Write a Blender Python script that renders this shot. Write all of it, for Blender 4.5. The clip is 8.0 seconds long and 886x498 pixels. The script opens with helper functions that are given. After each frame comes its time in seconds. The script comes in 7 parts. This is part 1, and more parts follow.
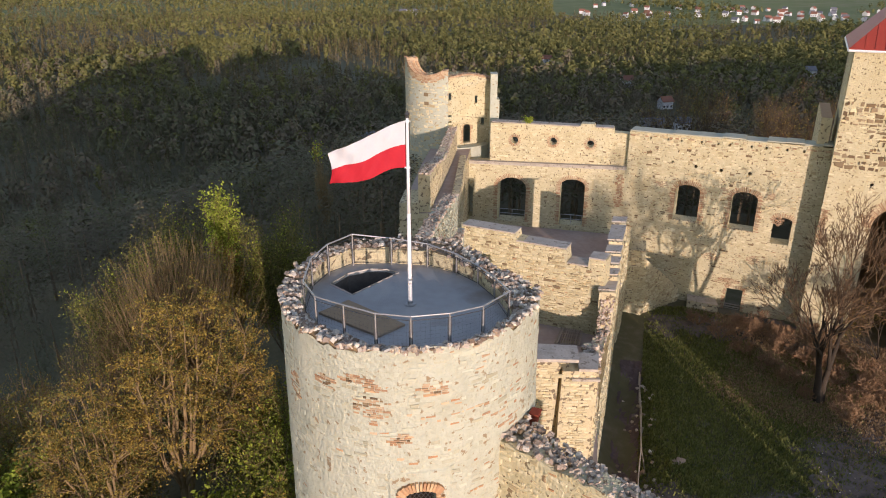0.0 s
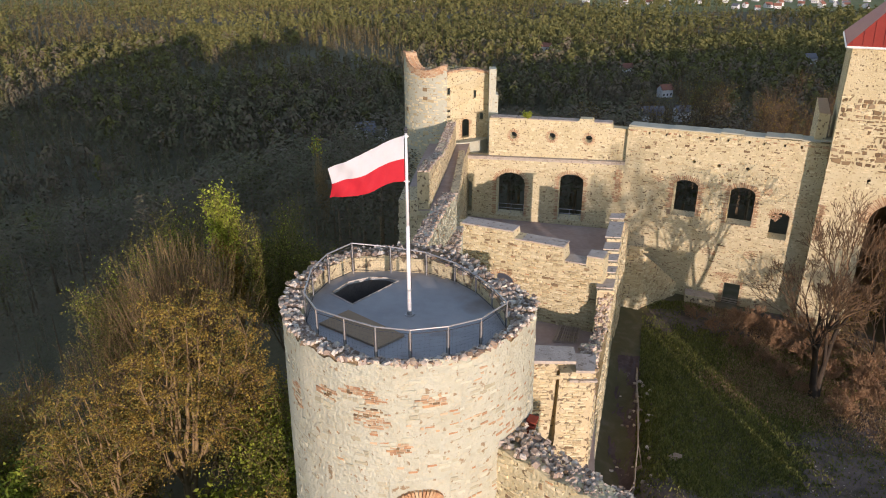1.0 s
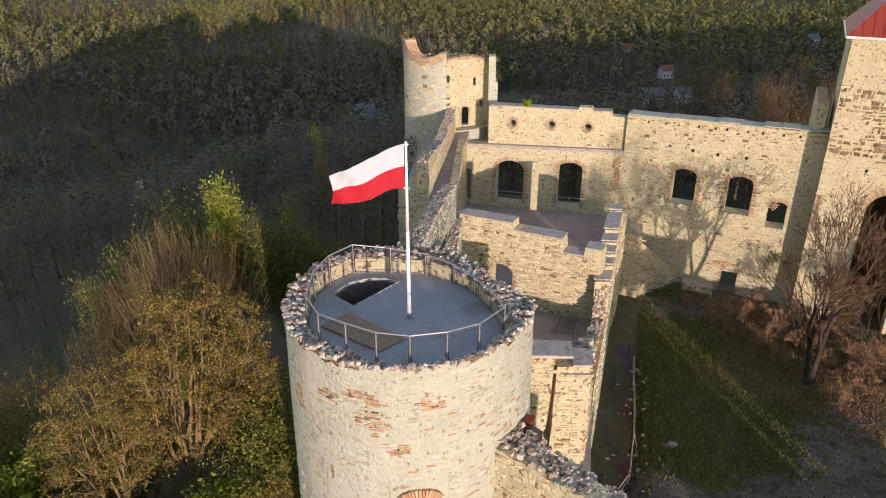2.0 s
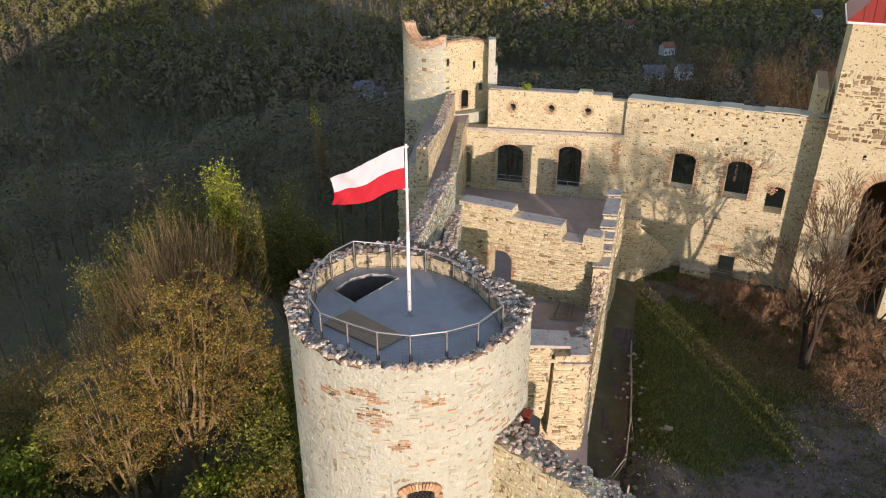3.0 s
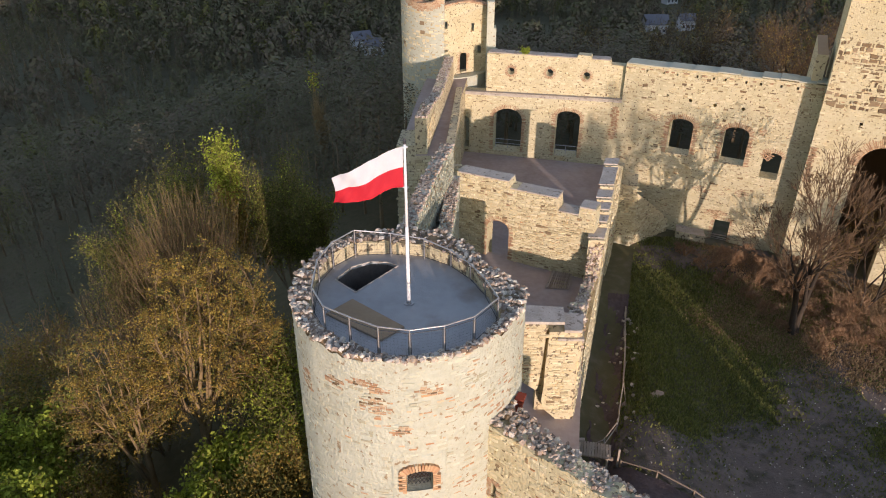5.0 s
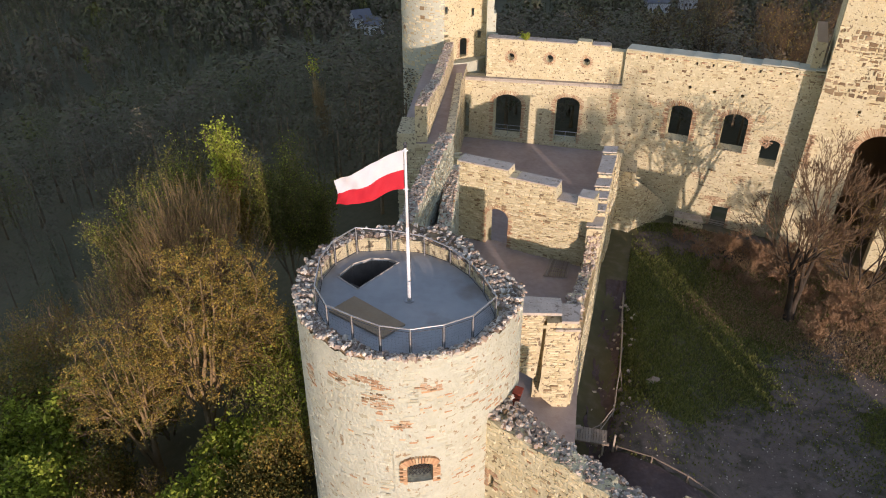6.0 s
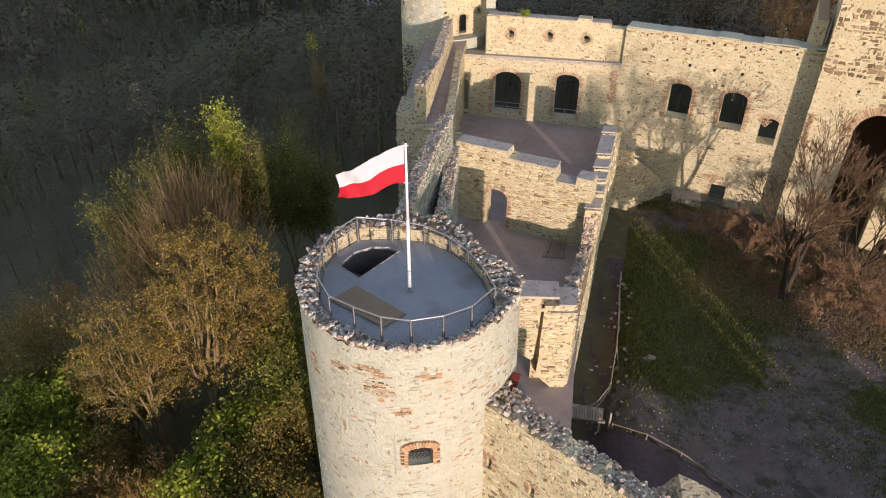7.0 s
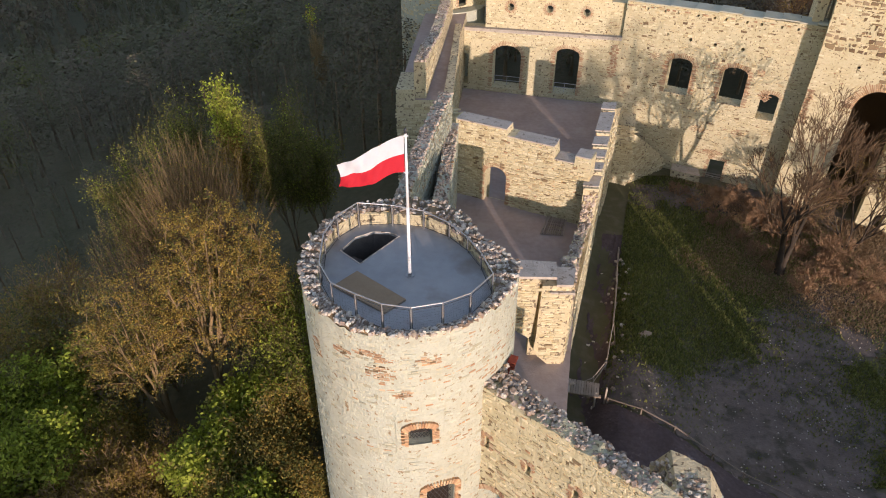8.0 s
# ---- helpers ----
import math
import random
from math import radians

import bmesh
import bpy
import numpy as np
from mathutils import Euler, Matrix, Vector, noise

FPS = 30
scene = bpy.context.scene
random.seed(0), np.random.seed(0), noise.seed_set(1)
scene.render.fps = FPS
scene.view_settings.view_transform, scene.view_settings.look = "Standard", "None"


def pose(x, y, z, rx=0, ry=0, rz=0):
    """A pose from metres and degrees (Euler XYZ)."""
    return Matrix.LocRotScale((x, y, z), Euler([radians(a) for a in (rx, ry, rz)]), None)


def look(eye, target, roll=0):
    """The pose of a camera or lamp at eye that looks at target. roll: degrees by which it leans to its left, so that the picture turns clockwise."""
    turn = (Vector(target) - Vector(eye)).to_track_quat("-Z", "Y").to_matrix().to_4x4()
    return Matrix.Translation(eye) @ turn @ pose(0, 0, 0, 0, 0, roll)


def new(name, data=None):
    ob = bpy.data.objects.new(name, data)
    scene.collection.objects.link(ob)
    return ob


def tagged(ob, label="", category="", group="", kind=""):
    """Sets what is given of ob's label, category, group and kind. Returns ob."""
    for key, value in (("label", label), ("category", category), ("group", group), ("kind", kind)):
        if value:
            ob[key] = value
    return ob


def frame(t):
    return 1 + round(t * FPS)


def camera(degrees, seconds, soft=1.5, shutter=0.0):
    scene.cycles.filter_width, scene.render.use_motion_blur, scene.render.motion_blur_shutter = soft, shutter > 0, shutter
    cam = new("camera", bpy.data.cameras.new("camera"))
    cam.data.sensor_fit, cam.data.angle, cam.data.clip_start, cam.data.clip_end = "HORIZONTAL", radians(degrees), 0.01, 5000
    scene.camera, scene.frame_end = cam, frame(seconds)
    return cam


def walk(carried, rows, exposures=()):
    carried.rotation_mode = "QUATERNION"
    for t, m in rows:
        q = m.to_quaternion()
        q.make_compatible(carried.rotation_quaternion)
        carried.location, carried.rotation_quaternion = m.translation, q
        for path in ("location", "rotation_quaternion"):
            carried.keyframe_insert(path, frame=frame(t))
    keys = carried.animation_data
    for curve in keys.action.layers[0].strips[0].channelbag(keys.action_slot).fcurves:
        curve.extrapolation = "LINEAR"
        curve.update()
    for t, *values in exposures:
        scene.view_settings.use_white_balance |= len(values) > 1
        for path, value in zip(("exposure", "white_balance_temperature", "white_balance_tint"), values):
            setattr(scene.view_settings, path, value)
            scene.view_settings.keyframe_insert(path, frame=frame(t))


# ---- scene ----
cam = camera(64.5, 8.0, soft=1.0)
EXPOSURE = 1.40
PATH = [
    (0, (0.199, -0.028, 30.027), (0.155, 1.829, 29.287), 0.1),
    (0.5, (0.209, -0.04, 30.413), (0.166, 1.81, 29.657), 0.0),
    (1, (0.226, -0.067, 30.814), (0.184, 1.777, 30.042), 0.0),
    (2.5, (0.234, -0.153, 32.038), (0.195, 1.656, 31.185), 0.1),
    (3, (0.232, -0.175, 32.416), (0.194, 1.62, 31.534), 0.1),
    (3.5, (0.25, -0.215, 32.805), (0.214, 1.565, 31.894), 0.1),
    (4, (0.253, -0.229, 33.199), (0.218, 1.535, 32.258), 0.1),
    (4.5, (0.255, -0.213, 33.594), (0.222, 1.535, 32.623), 0.1),
    (5, (0.265, -0.255, 34.01), (0.232, 1.474, 33.005), 0.1),
    (6.5, (0.274, -0.43, 35.309), (0.243, 1.248, 34.223), 0.2),
    (7, (0.261, -0.443, 35.718), (0.232, 1.21, 34.593), 0.2),
    (7.5, (0.251, -0.474, 36.144), (0.224, 1.154, 34.982), 0.3),
    (8, (0.261, -0.471, 36.534), (0.235, 1.13, 35.335), 0.3),
]
walk(cam, [(t, look(eye, target, roll)) for t, eye, target, roll in PATH], exposures=[(0.0, EXPOSURE, 6250, 34), (8.0, EXPOSURE + 0.07, 6250, 34)])

# ---- sun and sky ----
SUN_EL, SUN_AZ = radians(5.3), radians(17.5)      # low evening sun behind the camera's right shoulder
light_way = Vector((-math.sin(SUN_AZ) * math.cos(SUN_EL), math.cos(SUN_AZ) * math.cos(SUN_EL), -math.sin(SUN_EL)))
sun = new("sun", bpy.data.lights.new("sun", "SUN"))
sun.data.energy, sun.data.angle, sun.data.color = 1.66, radians(0.5), (1.0, 0.885, 0.70)
sun.matrix_world = Matrix.Translation((40, -60, 60)) @ light_way.to_track_quat("-Z", "Y").to_matrix().to_4x4()
world = bpy.data.worlds.new("world")
scene.world = world
world.use_nodes = True
wn = world.node_tree.nodes
sky = wn.new("ShaderNodeTexSky")
sky.sky_type, sky.sun_disc = "NISHITA", False
sky.sun_elevation, sky.sun_rotation = SUN_EL, math.pi - SUN_AZ
sky.air_density, sky.dust_density, sky.ozone_density = 1.0, 0.1, 1.0
wn["Background"].inputs["Strength"].default_value = 0.136
world.node_tree.links.new(sky.outputs[0], wn["Background"].inputs["Color"])


# ---- materials ----
def material(name, colors, scale=1.0, rough=0.9, island=0.5, bump=0.4, bump_scale=None, fine=6.0, metal=0.0, per_object=False, stretch=(1, 1, 1), stains_and_pits=None, through_light=0.0):
    """A surface with three colours spread by noise at two scales and by the piece."""
    m = bpy.data.materials.new(name)
    m.use_nodes = True
    n, li = m.node_tree.nodes, m.node_tree.links
    b = n["Principled BSDF"]
    b.inputs["Roughness"].default_value, b.inputs["Metallic"].default_value = rough, metal
    b.inputs["Specular IOR Level"].default_value = 0.25
    co = n.new("ShaderNodeTexCoord")
    mp = n.new("ShaderNodeMapping")
    mp.inputs["Scale"].default_value = stretch
    gm = n.new("ShaderNodeNewGeometry")
    li.new(gm.outputs["Position"], mp.inputs["Vector"])
    big = n.new("ShaderNodeTexNoise")
    big.inputs["Scale"].default_value, big.inputs["Detail"].default_value = scale, 6
    small = n.new("ShaderNodeTexNoise")
    small.inputs["Scale"].default_value, small.inputs["Detail"].default_value = scale * fine, 5
    for k in (big, small):
        li.new(mp.outputs[0], k.inputs["Vector"])
    mix = n.new("ShaderNodeMix")
    mix.inputs[0].default_value = 0.45
    li.new(big.outputs[0], mix.inputs[2])
    li.new(small.outputs[0], mix.inputs[3])
    src = mix.outputs[0]
    if island:
        ob = n.new("ShaderNodeObjectInfo")
        rnd = ob.outputs["Random"] if per_object else gm.outputs["Random Per Island"]
        mix2 = n.new("ShaderNodeMix")
        mix2.inputs[0].default_value = island
        li.new(src, mix2.inputs[2])
        li.new(rnd, mix2.inputs[3])
        src = mix2.outputs[0]
    ramp = n.new("ShaderNodeValToRGB")
    ramp.color_ramp.elements[0].position, ramp.color_ramp.elements[1].position = 0.22, 0.78
    ramp.color_ramp.elements[0].color = (*colors[0], 1)
    ramp.color_ramp.elements[1].color = (*colors[-1], 1)
    for i, c in enumerate(colors[1:-1], 1):
        e = ramp.color_ramp.elements.new(0.22 + 0.56 * i / (len(colors) - 1))
        e.color = (*c, 1)
    li.new(src, ramp.inputs[0])
    out = ramp.outputs[0]
    if stains_and_pits:
        col, at, width, sc = stains_and_pits
        st = n.new("ShaderNodeTexNoise")
        st.inputs["Scale"].default_value, st.inputs["Detail"].default_value = sc, 8
        li.new(mp.outputs[0], st.inputs["Vector"])
        r2 = n.new("ShaderNodeValToRGB")
        r2.color_ramp.elements[0].position, r2.color_ramp.elements[1].position = at, at + width
        r2.color_ramp.elements[0].color, r2.color_ramp.elements[1].color = (0, 0, 0, 1), (1, 1, 1, 1)
        li.new(st.outputs[0], r2.inputs[0])
        mx = n.new("ShaderNodeMix")
        mx.data_type = "RGBA"
        li.new(r2.outputs[0], mx.inputs[0])
        li.new(out, mx.inputs[6])
        mx.inputs[7].default_value = (*col, 1)
        out = mx.outputs[2]
    li.new(out, b.inputs["Base Color"])
    if bump:
        bt = n.new("ShaderNodeTexNoise")
        bt.inputs["Scale"].default_value, bt.inputs["Detail"].default_value = bump_scale or scale * fine, 7
        li.new(mp.outputs[0], bt.inputs["Vector"])
        bp = n.new("ShaderNodeBump")
        bp.inputs["Strength"].default_value, bp.inputs["Distance"].default_value = bump, 0.08
        li.new(bt.outputs[0], bp.inputs["Height"])
        li.new(bp.outputs[0], b.inputs["Normal"])
    if through_light:
        tr = n.new("ShaderNodeBsdfTranslucent")
        li.new(out, tr.inputs[0])
        ms = n.new("ShaderNodeMixShader")
        ms.inputs[0].default_value = through_light
        li.new(b.outputs[0], ms.inputs[1])
        li.new(tr.outputs[0], ms.inputs[2])
        li.new(ms.outputs[0], n["Material Output"].inputs["Surface"])
    return m


# Dark spots on wall stone and plaster colour in the shade of pits.
LIME = material("limestone", [(0.43, 0.35, 0.195), (0.61, 0.53, 0.315), (0.70, 0.625, 0.40), (0.53, 0.445, 0.25), (0.66, 0.585, 0.365)], 1.2, island=0.75, bump=0.8, stains_and_pits=((0.24, 0.185, 0.115), 0.645, 0.05, 5.0))
LIME_PALE = material("pale_limestone", [(0.365, 0.345, 0.23), (0.47, 0.465, 0.345), (0.525, 0.535, 0.405), (0.425, 0.41, 0.285)], 1.0, island=0.6, bump=0.8, stains_and_pits=((0.36, 0.29, 0.19), 0.675, 0.05, 5.0))
LIME_OBJ = material("loose_limestone", [(0.21, 0.15, 0.10), (0.48, 0.40, 0.29), (0.75, 0.67, 0.52), (0.34, 0.24, 0.16), (0.70, 0.61, 0.47)], 2.0, island=0.7, bump=0.7, per_object=True)
LIME_ONE = material("limestone_single", [(0.43, 0.35, 0.195), (0.61, 0.53, 0.315), (0.70, 0.625, 0.40), (0.53, 0.445, 0.25), (0.66, 0.585, 0.365)], 1.2, island=0.75, bump=0.8, per_object=True, stains_and_pits=((0.24, 0.185, 0.115), 0.645, 0.05, 5.0))
PALE_ONE = material("pale_limestone_single", [(0.365, 0.345, 0.23), (0.47, 0.465, 0.345), (0.525, 0.535, 0.405), (0.425, 0.41, 0.285)], 1.0, island=0.6, bump=0.8, per_object=True, stains_and_pits=((0.36, 0.29, 0.19), 0.675, 0.05, 5.0))
RENDER = material("lime_plaster", [(0.37, 0.36, 0.255), (0.46, 0.465, 0.35), (0.515, 0.53, 0.415)], 0.7, island=0, bump=1.0, bump_scale=9, stains_and_pits=((0.30, 0.225, 0.13), 0.615, 0.05, 4.5))
OLDPLASTER = material("weathered_yellow_plaster", [(0.41, 0.34, 0.185), (0.52, 0.45, 0.26), (0.59, 0.525, 0.325), (0.48, 0.405, 0.225)], 0.8, island=0, bump=1.0, bump_scale=9, stains_and_pits=((0.19, 0.145, 0.08), 0.60, 0.045, 5.5))
MORTAR = material("lime_mortar", [(0.41, 0.33, 0.19), (0.56, 0.475, 0.285), (0.65, 0.57, 0.365)], 1.6, island=0, bump=0.9, bump_scale=6, stains_and_pits=((0.20, 0.155, 0.095), 0.56, 0.05, 4.0))
RUBBLE = material("mixed_rubble", [(0.22, 0.16, 0.11), (0.52, 0.45, 0.345), (0.74, 0.68, 0.56), (0.36, 0.26, 0.18), (0.68, 0.61, 0.49), (0.30, 0.235, 0.18)], 2.0, island=0.85, bump=0.7)
HEADSTONE = material("wall_head_stone", [(0.24, 0.175, 0.125), (0.44, 0.35, 0.26), (0.62, 0.53, 0.41), (0.34, 0.255, 0.185), (0.52, 0.43, 0.33)], 2.0, island=0.75, bump=0.7)
BRICK = material("old_brick", [(0.36, 0.21, 0.115), (0.44, 0.29, 0.165), (0.51, 0.39, 0.245), (0.38, 0.235, 0.13)], 2.0, island=0.7, bump=0.5)
BRICK_OBJ = material("old_brick_single", [(0.42, 0.235, 0.12), (0.51, 0.32, 0.165), (0.59, 0.44, 0.27)], 2.0, island=0.7, bump=0.5, per_object=True)
REDBRICK = material("red_brick", [(0.26, 0.05, 0.025), (0.36, 0.09, 0.045)], 2.0, island=0.7, bump=0.5)
# Brown volcanic blocks; also colours in shaded holes, pits and the tower room.
STONE_AND_SHADE = material("volcanic_stone_and_shade", [(0.15, 0.10, 0.055), (0.24, 0.17, 0.09), (0.32, 0.24, 0.14)], 2.0, island=0.6, bump=0.5)
COPING = material("grey_coping", [(0.28, 0.23, 0.17), (0.40, 0.345, 0.27), (0.53, 0.465, 0.375), (0.62, 0.555, 0.455)], 1.6, island=0.3, bump=0.8, bump_scale=12, stains_and_pits=((0.27, 0.225, 0.17), 0.60, 0.06, 3.5))
CONCRETE = material("deck_concrete", [(0.29, 0.285, 0.265), (0.355, 0.35, 0.325), (0.41, 0.405, 0.375)], 0.5, rough=0.75, island=0, bump=0.15, bump_scale=20, stains_and_pits=((0.27, 0.235, 0.195), 0.54, 0.15, 0.6))
PAVING = material("dusty_floor", [(0.30, 0.235, 0.195), (0.40, 0.32, 0.27), (0.49, 0.405, 0.345)], 0.45, island=0, bump=0.3, bump_scale=8, stains_and_pits=((0.44, 0.38, 0.33), 0.58, 0.2, 0.5))
STEEL = material("galvanised_steel", [(0.34, 0.33, 0.31), (0.46, 0.45, 0.43)], 3, rough=0.5, island=0, bump=0.05, metal=0.7)
DARKMETAL = material("dark_wire", [(0.05, 0.05, 0.05), (0.10, 0.10, 0.10)], 4, rough=0.6, island=0, bump=0, metal=0.5)
WHITEPAINT = material("white_pole_paint", [(0.72, 0.72, 0.70), (0.80, 0.80, 0.78)], 2, rough=0.4, island=0, bump=0.03)
FLAGWHITE = material("white_cloth", [(0.60, 0.60, 0.61), (0.68, 0.68, 0.68)], 3, rough=0.8, island=0, bump=0.1, bump_scale=60, through_light=0.25)
FLAGRED = material("red_cloth", [(0.46, 0.018, 0.028), (0.54, 0.026, 0.036)], 3, rough=0.75, island=0, bump=0.1, bump_scale=60, through_light=0.15)
PALEWOOD = material("grey_bleached_wood", [(0.28, 0.22, 0.16), (0.40, 0.33, 0.25), (0.50, 0.42, 0.32)], 2.0, island=0.4, bump=0.5, per_object=True)
# Dark colour that puts the hatch shaft's shade into its walls and steps.
SHAFT_SHADE = material("shaft_shade", [(0.08, 0.07, 0.06), (0.15, 0.13, 0.105)], 2.0, island=0, bump=0.4)
WOOD = material("weathered_wood", [(0.16, 0.12, 0.085), (0.26, 0.20, 0.14), (0.36, 0.29, 0.21)], 2.0, island=0.4, bump=0.5, stretch=(1, 1, 5))
# Near black, for the unlit inside of the tower windows.
UNLIT_PANEL = material("unlit_window_panel", [(0.025, 0.018, 0.012), (0.05, 0.036, 0.024)], 2.0, island=0, bump=0.4)
PLY = material("plywood_cover", [(0.28, 0.185, 0.10), (0.36, 0.25, 0.14)], 1.5, island=0, bump=0.2, rough=0.7)
ROOFRED = material("red_roof_sheet", [(0.24, 0.035, 0.022), (0.33, 0.055, 0.035)], 0.8, rough=0.55, island=0.3, bump=0.15)
GROUND = material("forest_floor", [(0.07, 0.07, 0.033), (0.11, 0.10, 0.05), (0.16, 0.125, 0.07)], 0.18, island=0, bump=0.8, bump_scale=2.5, fine=9)
YARD = material("courtyard_earth", [(0.085, 0.09, 0.035), (0.13, 0.115, 0.055), (0.24, 0.19, 0.14)], 0.10, island=0, bump=0.6, bump_scale=6, fine=12)
GRAVEL = material("pale_gravel", [(0.11, 0.085, 0.065), (0.17, 0.132, 0.105), (0.25, 0.20, 0.165)], 0.5, island=0, bump=0.9, bump_scale=9, stains_and_pits=((0.085, 0.075, 0.05), 0.50, 0.16, 0.9))
STRAW = material("dry_grass", [(0.24, 0.16, 0.085), (0.36, 0.25, 0.135), (0.46, 0.33, 0.18)], 0.8, island=0.6, bump=0, through_light=0.3)
GRASS = material("spring_grass", [(0.12, 0.135, 0.035), (0.20, 0.22, 0.055), (0.32, 0.31, 0.10)], 0.8, island=0.5, bump=0, through_light=0.4)
DARKBARK = material("dark_bark", [(0.03, 0.022, 0.015), (0.05, 0.037, 0.024), (0.08, 0.06, 0.04)], 1.5, island=0.2, bump=0.8, bump_scale=14)
BARK = material("bark", [(0.14, 0.105, 0.065), (0.23, 0.175, 0.105), (0.30, 0.235, 0.14)], 1.5, island=0.1, bump=0.9, bump_scale=14, stretch=(1, 1, 0.3))
TWIG = material("twigs", [(0.20, 0.145, 0.065), (0.34, 0.25, 0.115)], 1.0, island=0.5, bump=0)
MAPLEBARK = material("pale_bark", [(0.17, 0.115, 0.05), (0.26, 0.18, 0.085), (0.33, 0.24, 0.12)], 1.5, island=0.1, bump=0.8, bump_scale=14, stretch=(1, 1, 0.3))
DARKTWIG = material("dark_twigs", [(0.07, 0.045, 0.026), (0.14, 0.09, 0.05)], 1.0, island=0.5, bump=0)
REDTWIG = material("reddish_twigs", [(0.22, 0.13, 0.07), (0.40, 0.25, 0.13)], 1.0, island=0.5, bump=0)
SHOOT = material("coppice_shoots", [(0.13, 0.088, 0.042), (0.25, 0.175, 0.085)], 1.0, island=0.5, bump=0)
BROWNTWIG = material("brown_twigs", [(0.10, 0.062, 0.034), (0.20, 0.13, 0.07)], 1.0, island=0.5, bump=0)
LEAF_GOLD = material("young_golden_leaves", [(0.21, 0.14, 0.028), (0.325, 0.225, 0.045), (0.43, 0.315, 0.07)], 0.4, island=0.75, bump=0, through_light=0.35)
LEAF_GREEN = material("fresh_green_leaves", [(0.21, 0.25, 0.028), (0.35, 0.41, 0.047), (0.48, 0.53, 0.075)], 0.4, island=0.75, bump=0, through_light=0.5)
LEAF_OLIVE = material("olive_leaves", [(0.10, 0.105, 0.024), (0.165, 0.165, 0.04), (0.24, 0.215, 0.055)], 0.4, island=0.75, bump=0, through_light=0.35)
# Bare woods of the castle's shadow; tone set to the hazy shade there.
BAREWOOD_SHADE = material("bare_shaded_woodland", [(0.115, 0.088, 0.061), (0.12, 0.122, 0.056), (0.155, 0.117, 0.078), (0.12, 0.155, 0.048)], 0.012, island=0.15, bump=0, fine=12)
CONIFER = material("pine_needles", [(0.072, 0.060, 0.026), (0.112, 0.090, 0.038), (0.16, 0.124, 0.052)], 0.02, island=0.2, bump=0, fine=20)
WOODLAND = material("spring_woodland", [(0.075, 0.066, 0.028), (0.110, 0.112, 0.034), (0.160, 0.150, 0.045), (0.15, 0.112, 0.055)], 0.012, island=0.2, bump=0, fine=25)


# ---- building helpers ----
from mathutils.geometry import tessellate_polygon

rng = random.Random(7)


def mesh_of(name, verts, faces, mats, slots=None, smooth=False):
    me = bpy.data.meshes.new(name)
    me.from_pydata([tuple(v) for v in verts], [], faces)
    for m in (mats if isinstance(mats, (list, tuple)) else [mats]):
        me.materials.append(m)
    if slots is not None:
        me.polygons.foreach_set("material_index", slots)
    if smooth:
        me.polygons.foreach_set("use_smooth", [True] * len(me.polygons))
    me.update()
    return me


def part(name, mesh, parent=None, label="", kind="", m=None):
    """One mesh object, as a part of its parent."""
    ob = new(name, mesh)
    if m is not None:
        ob.matrix_basis = m
    if parent is not None:
        ob.parent = parent
    return tagged(ob, label=label, kind=kind)


def thing(name, at, label, category, group="", kind=""):
    ob = new(name)
    ob.empty_display_size = 0.3
    ob.location = at
    return tagged(ob, label, category, group, kind)


def local(parent, verts):
    o = Vector(parent.location)
    return [(v[0] - o.x, v[1] - o.y, v[2] - o.z) for v in verts]


class Soup:
    """Gathers vertices, faces and material slots for one mesh."""

    def __init__(self):
        self.v, self.f, self.s = [], [], []

    def add(self, verts, faces, slot=0):
        k = len(self.v)
        self.v.extend(verts)
        self.f.extend([tuple(i + k for i in f) for f in faces])
        self.s.extend([slot] * len(faces))

    def box(self, c, size, turn=None, slot=0, taper=1.0):
        x, y, z = (s / 2 for s in size)
        vs = [Vector((sx * x * (taper if sz > 0 else 1), sy * y * (taper if sz > 0 else 1), sz * z)) for sz in (-1, 1) for sx, sy in ((-1, -1), (1, -1), (1, 1), (-1, 1))]
        if turn is not None:
            vs = [turn @ v for v in vs]
        self.add([tuple(Vector(c) + v) for v in vs], [(3, 2, 1, 0), (4, 5, 6, 7), (0, 1, 5, 4), (1, 2, 6, 5), (2, 3, 7, 6), (3, 0, 4, 7)], slot)

    def tube(self, a, b, ra, rb, n=6, slot=0, cap=True):
        a, b = Vector(a), Vector(b)
        d = (b - a)
        if d.length < 1e-6:
            return
        q = d.to_track_quat("Z", "Y")
        vs = []
        for p, r in ((a, ra), (b, rb)):
            for i in range(n):
                t = 2 * math.pi * i / n
                vs.append(tuple(p + q @ Vector((r * math.cos(t), r * math.sin(t), 0))))
        fs = [(i, (i + 1) % n, n + (i + 1) % n, n + i) for i in range(n)]
        if cap:
            fs += [tuple(range(n - 1, -1, -1)), tuple(range(n, 2 * n))]
        self.add(vs, fs, slot)

    def mesh(self, name, mats, parent=None, smooth=False):
        return mesh_of(name, local(parent, self.v) if parent is not None else self.v, self.f, mats, self.s, smooth)


def inside(poly, x, y):
    hit, j = False, len(poly) - 1
    for i in range(len(poly)):
        (xi, yi), (xj, yj) = poly[i], poly[j]
        if (yi > y) != (yj > y) and x < (xj - xi) * (y - yi) / (yj - yi) + xi:
            hit = not hit
        j = i
    return hit


def arch(s0, s1, z0, spring, rise, n=8):
    """The outline of an arched opening."""
    c, h = (s0 + s1) / 2, (s1 - s0) / 2
    return [(s0, z0), (s1, z0)] + [(c + h * math.cos(math.pi * i / n), spring + rise * math.sin(math.pi * i / n)) for i in range(n + 1)]


def square(s0, s1, z0, z1):
    return [(s0, z0), (s1, z0), (s1, z1), (s0, z1)]


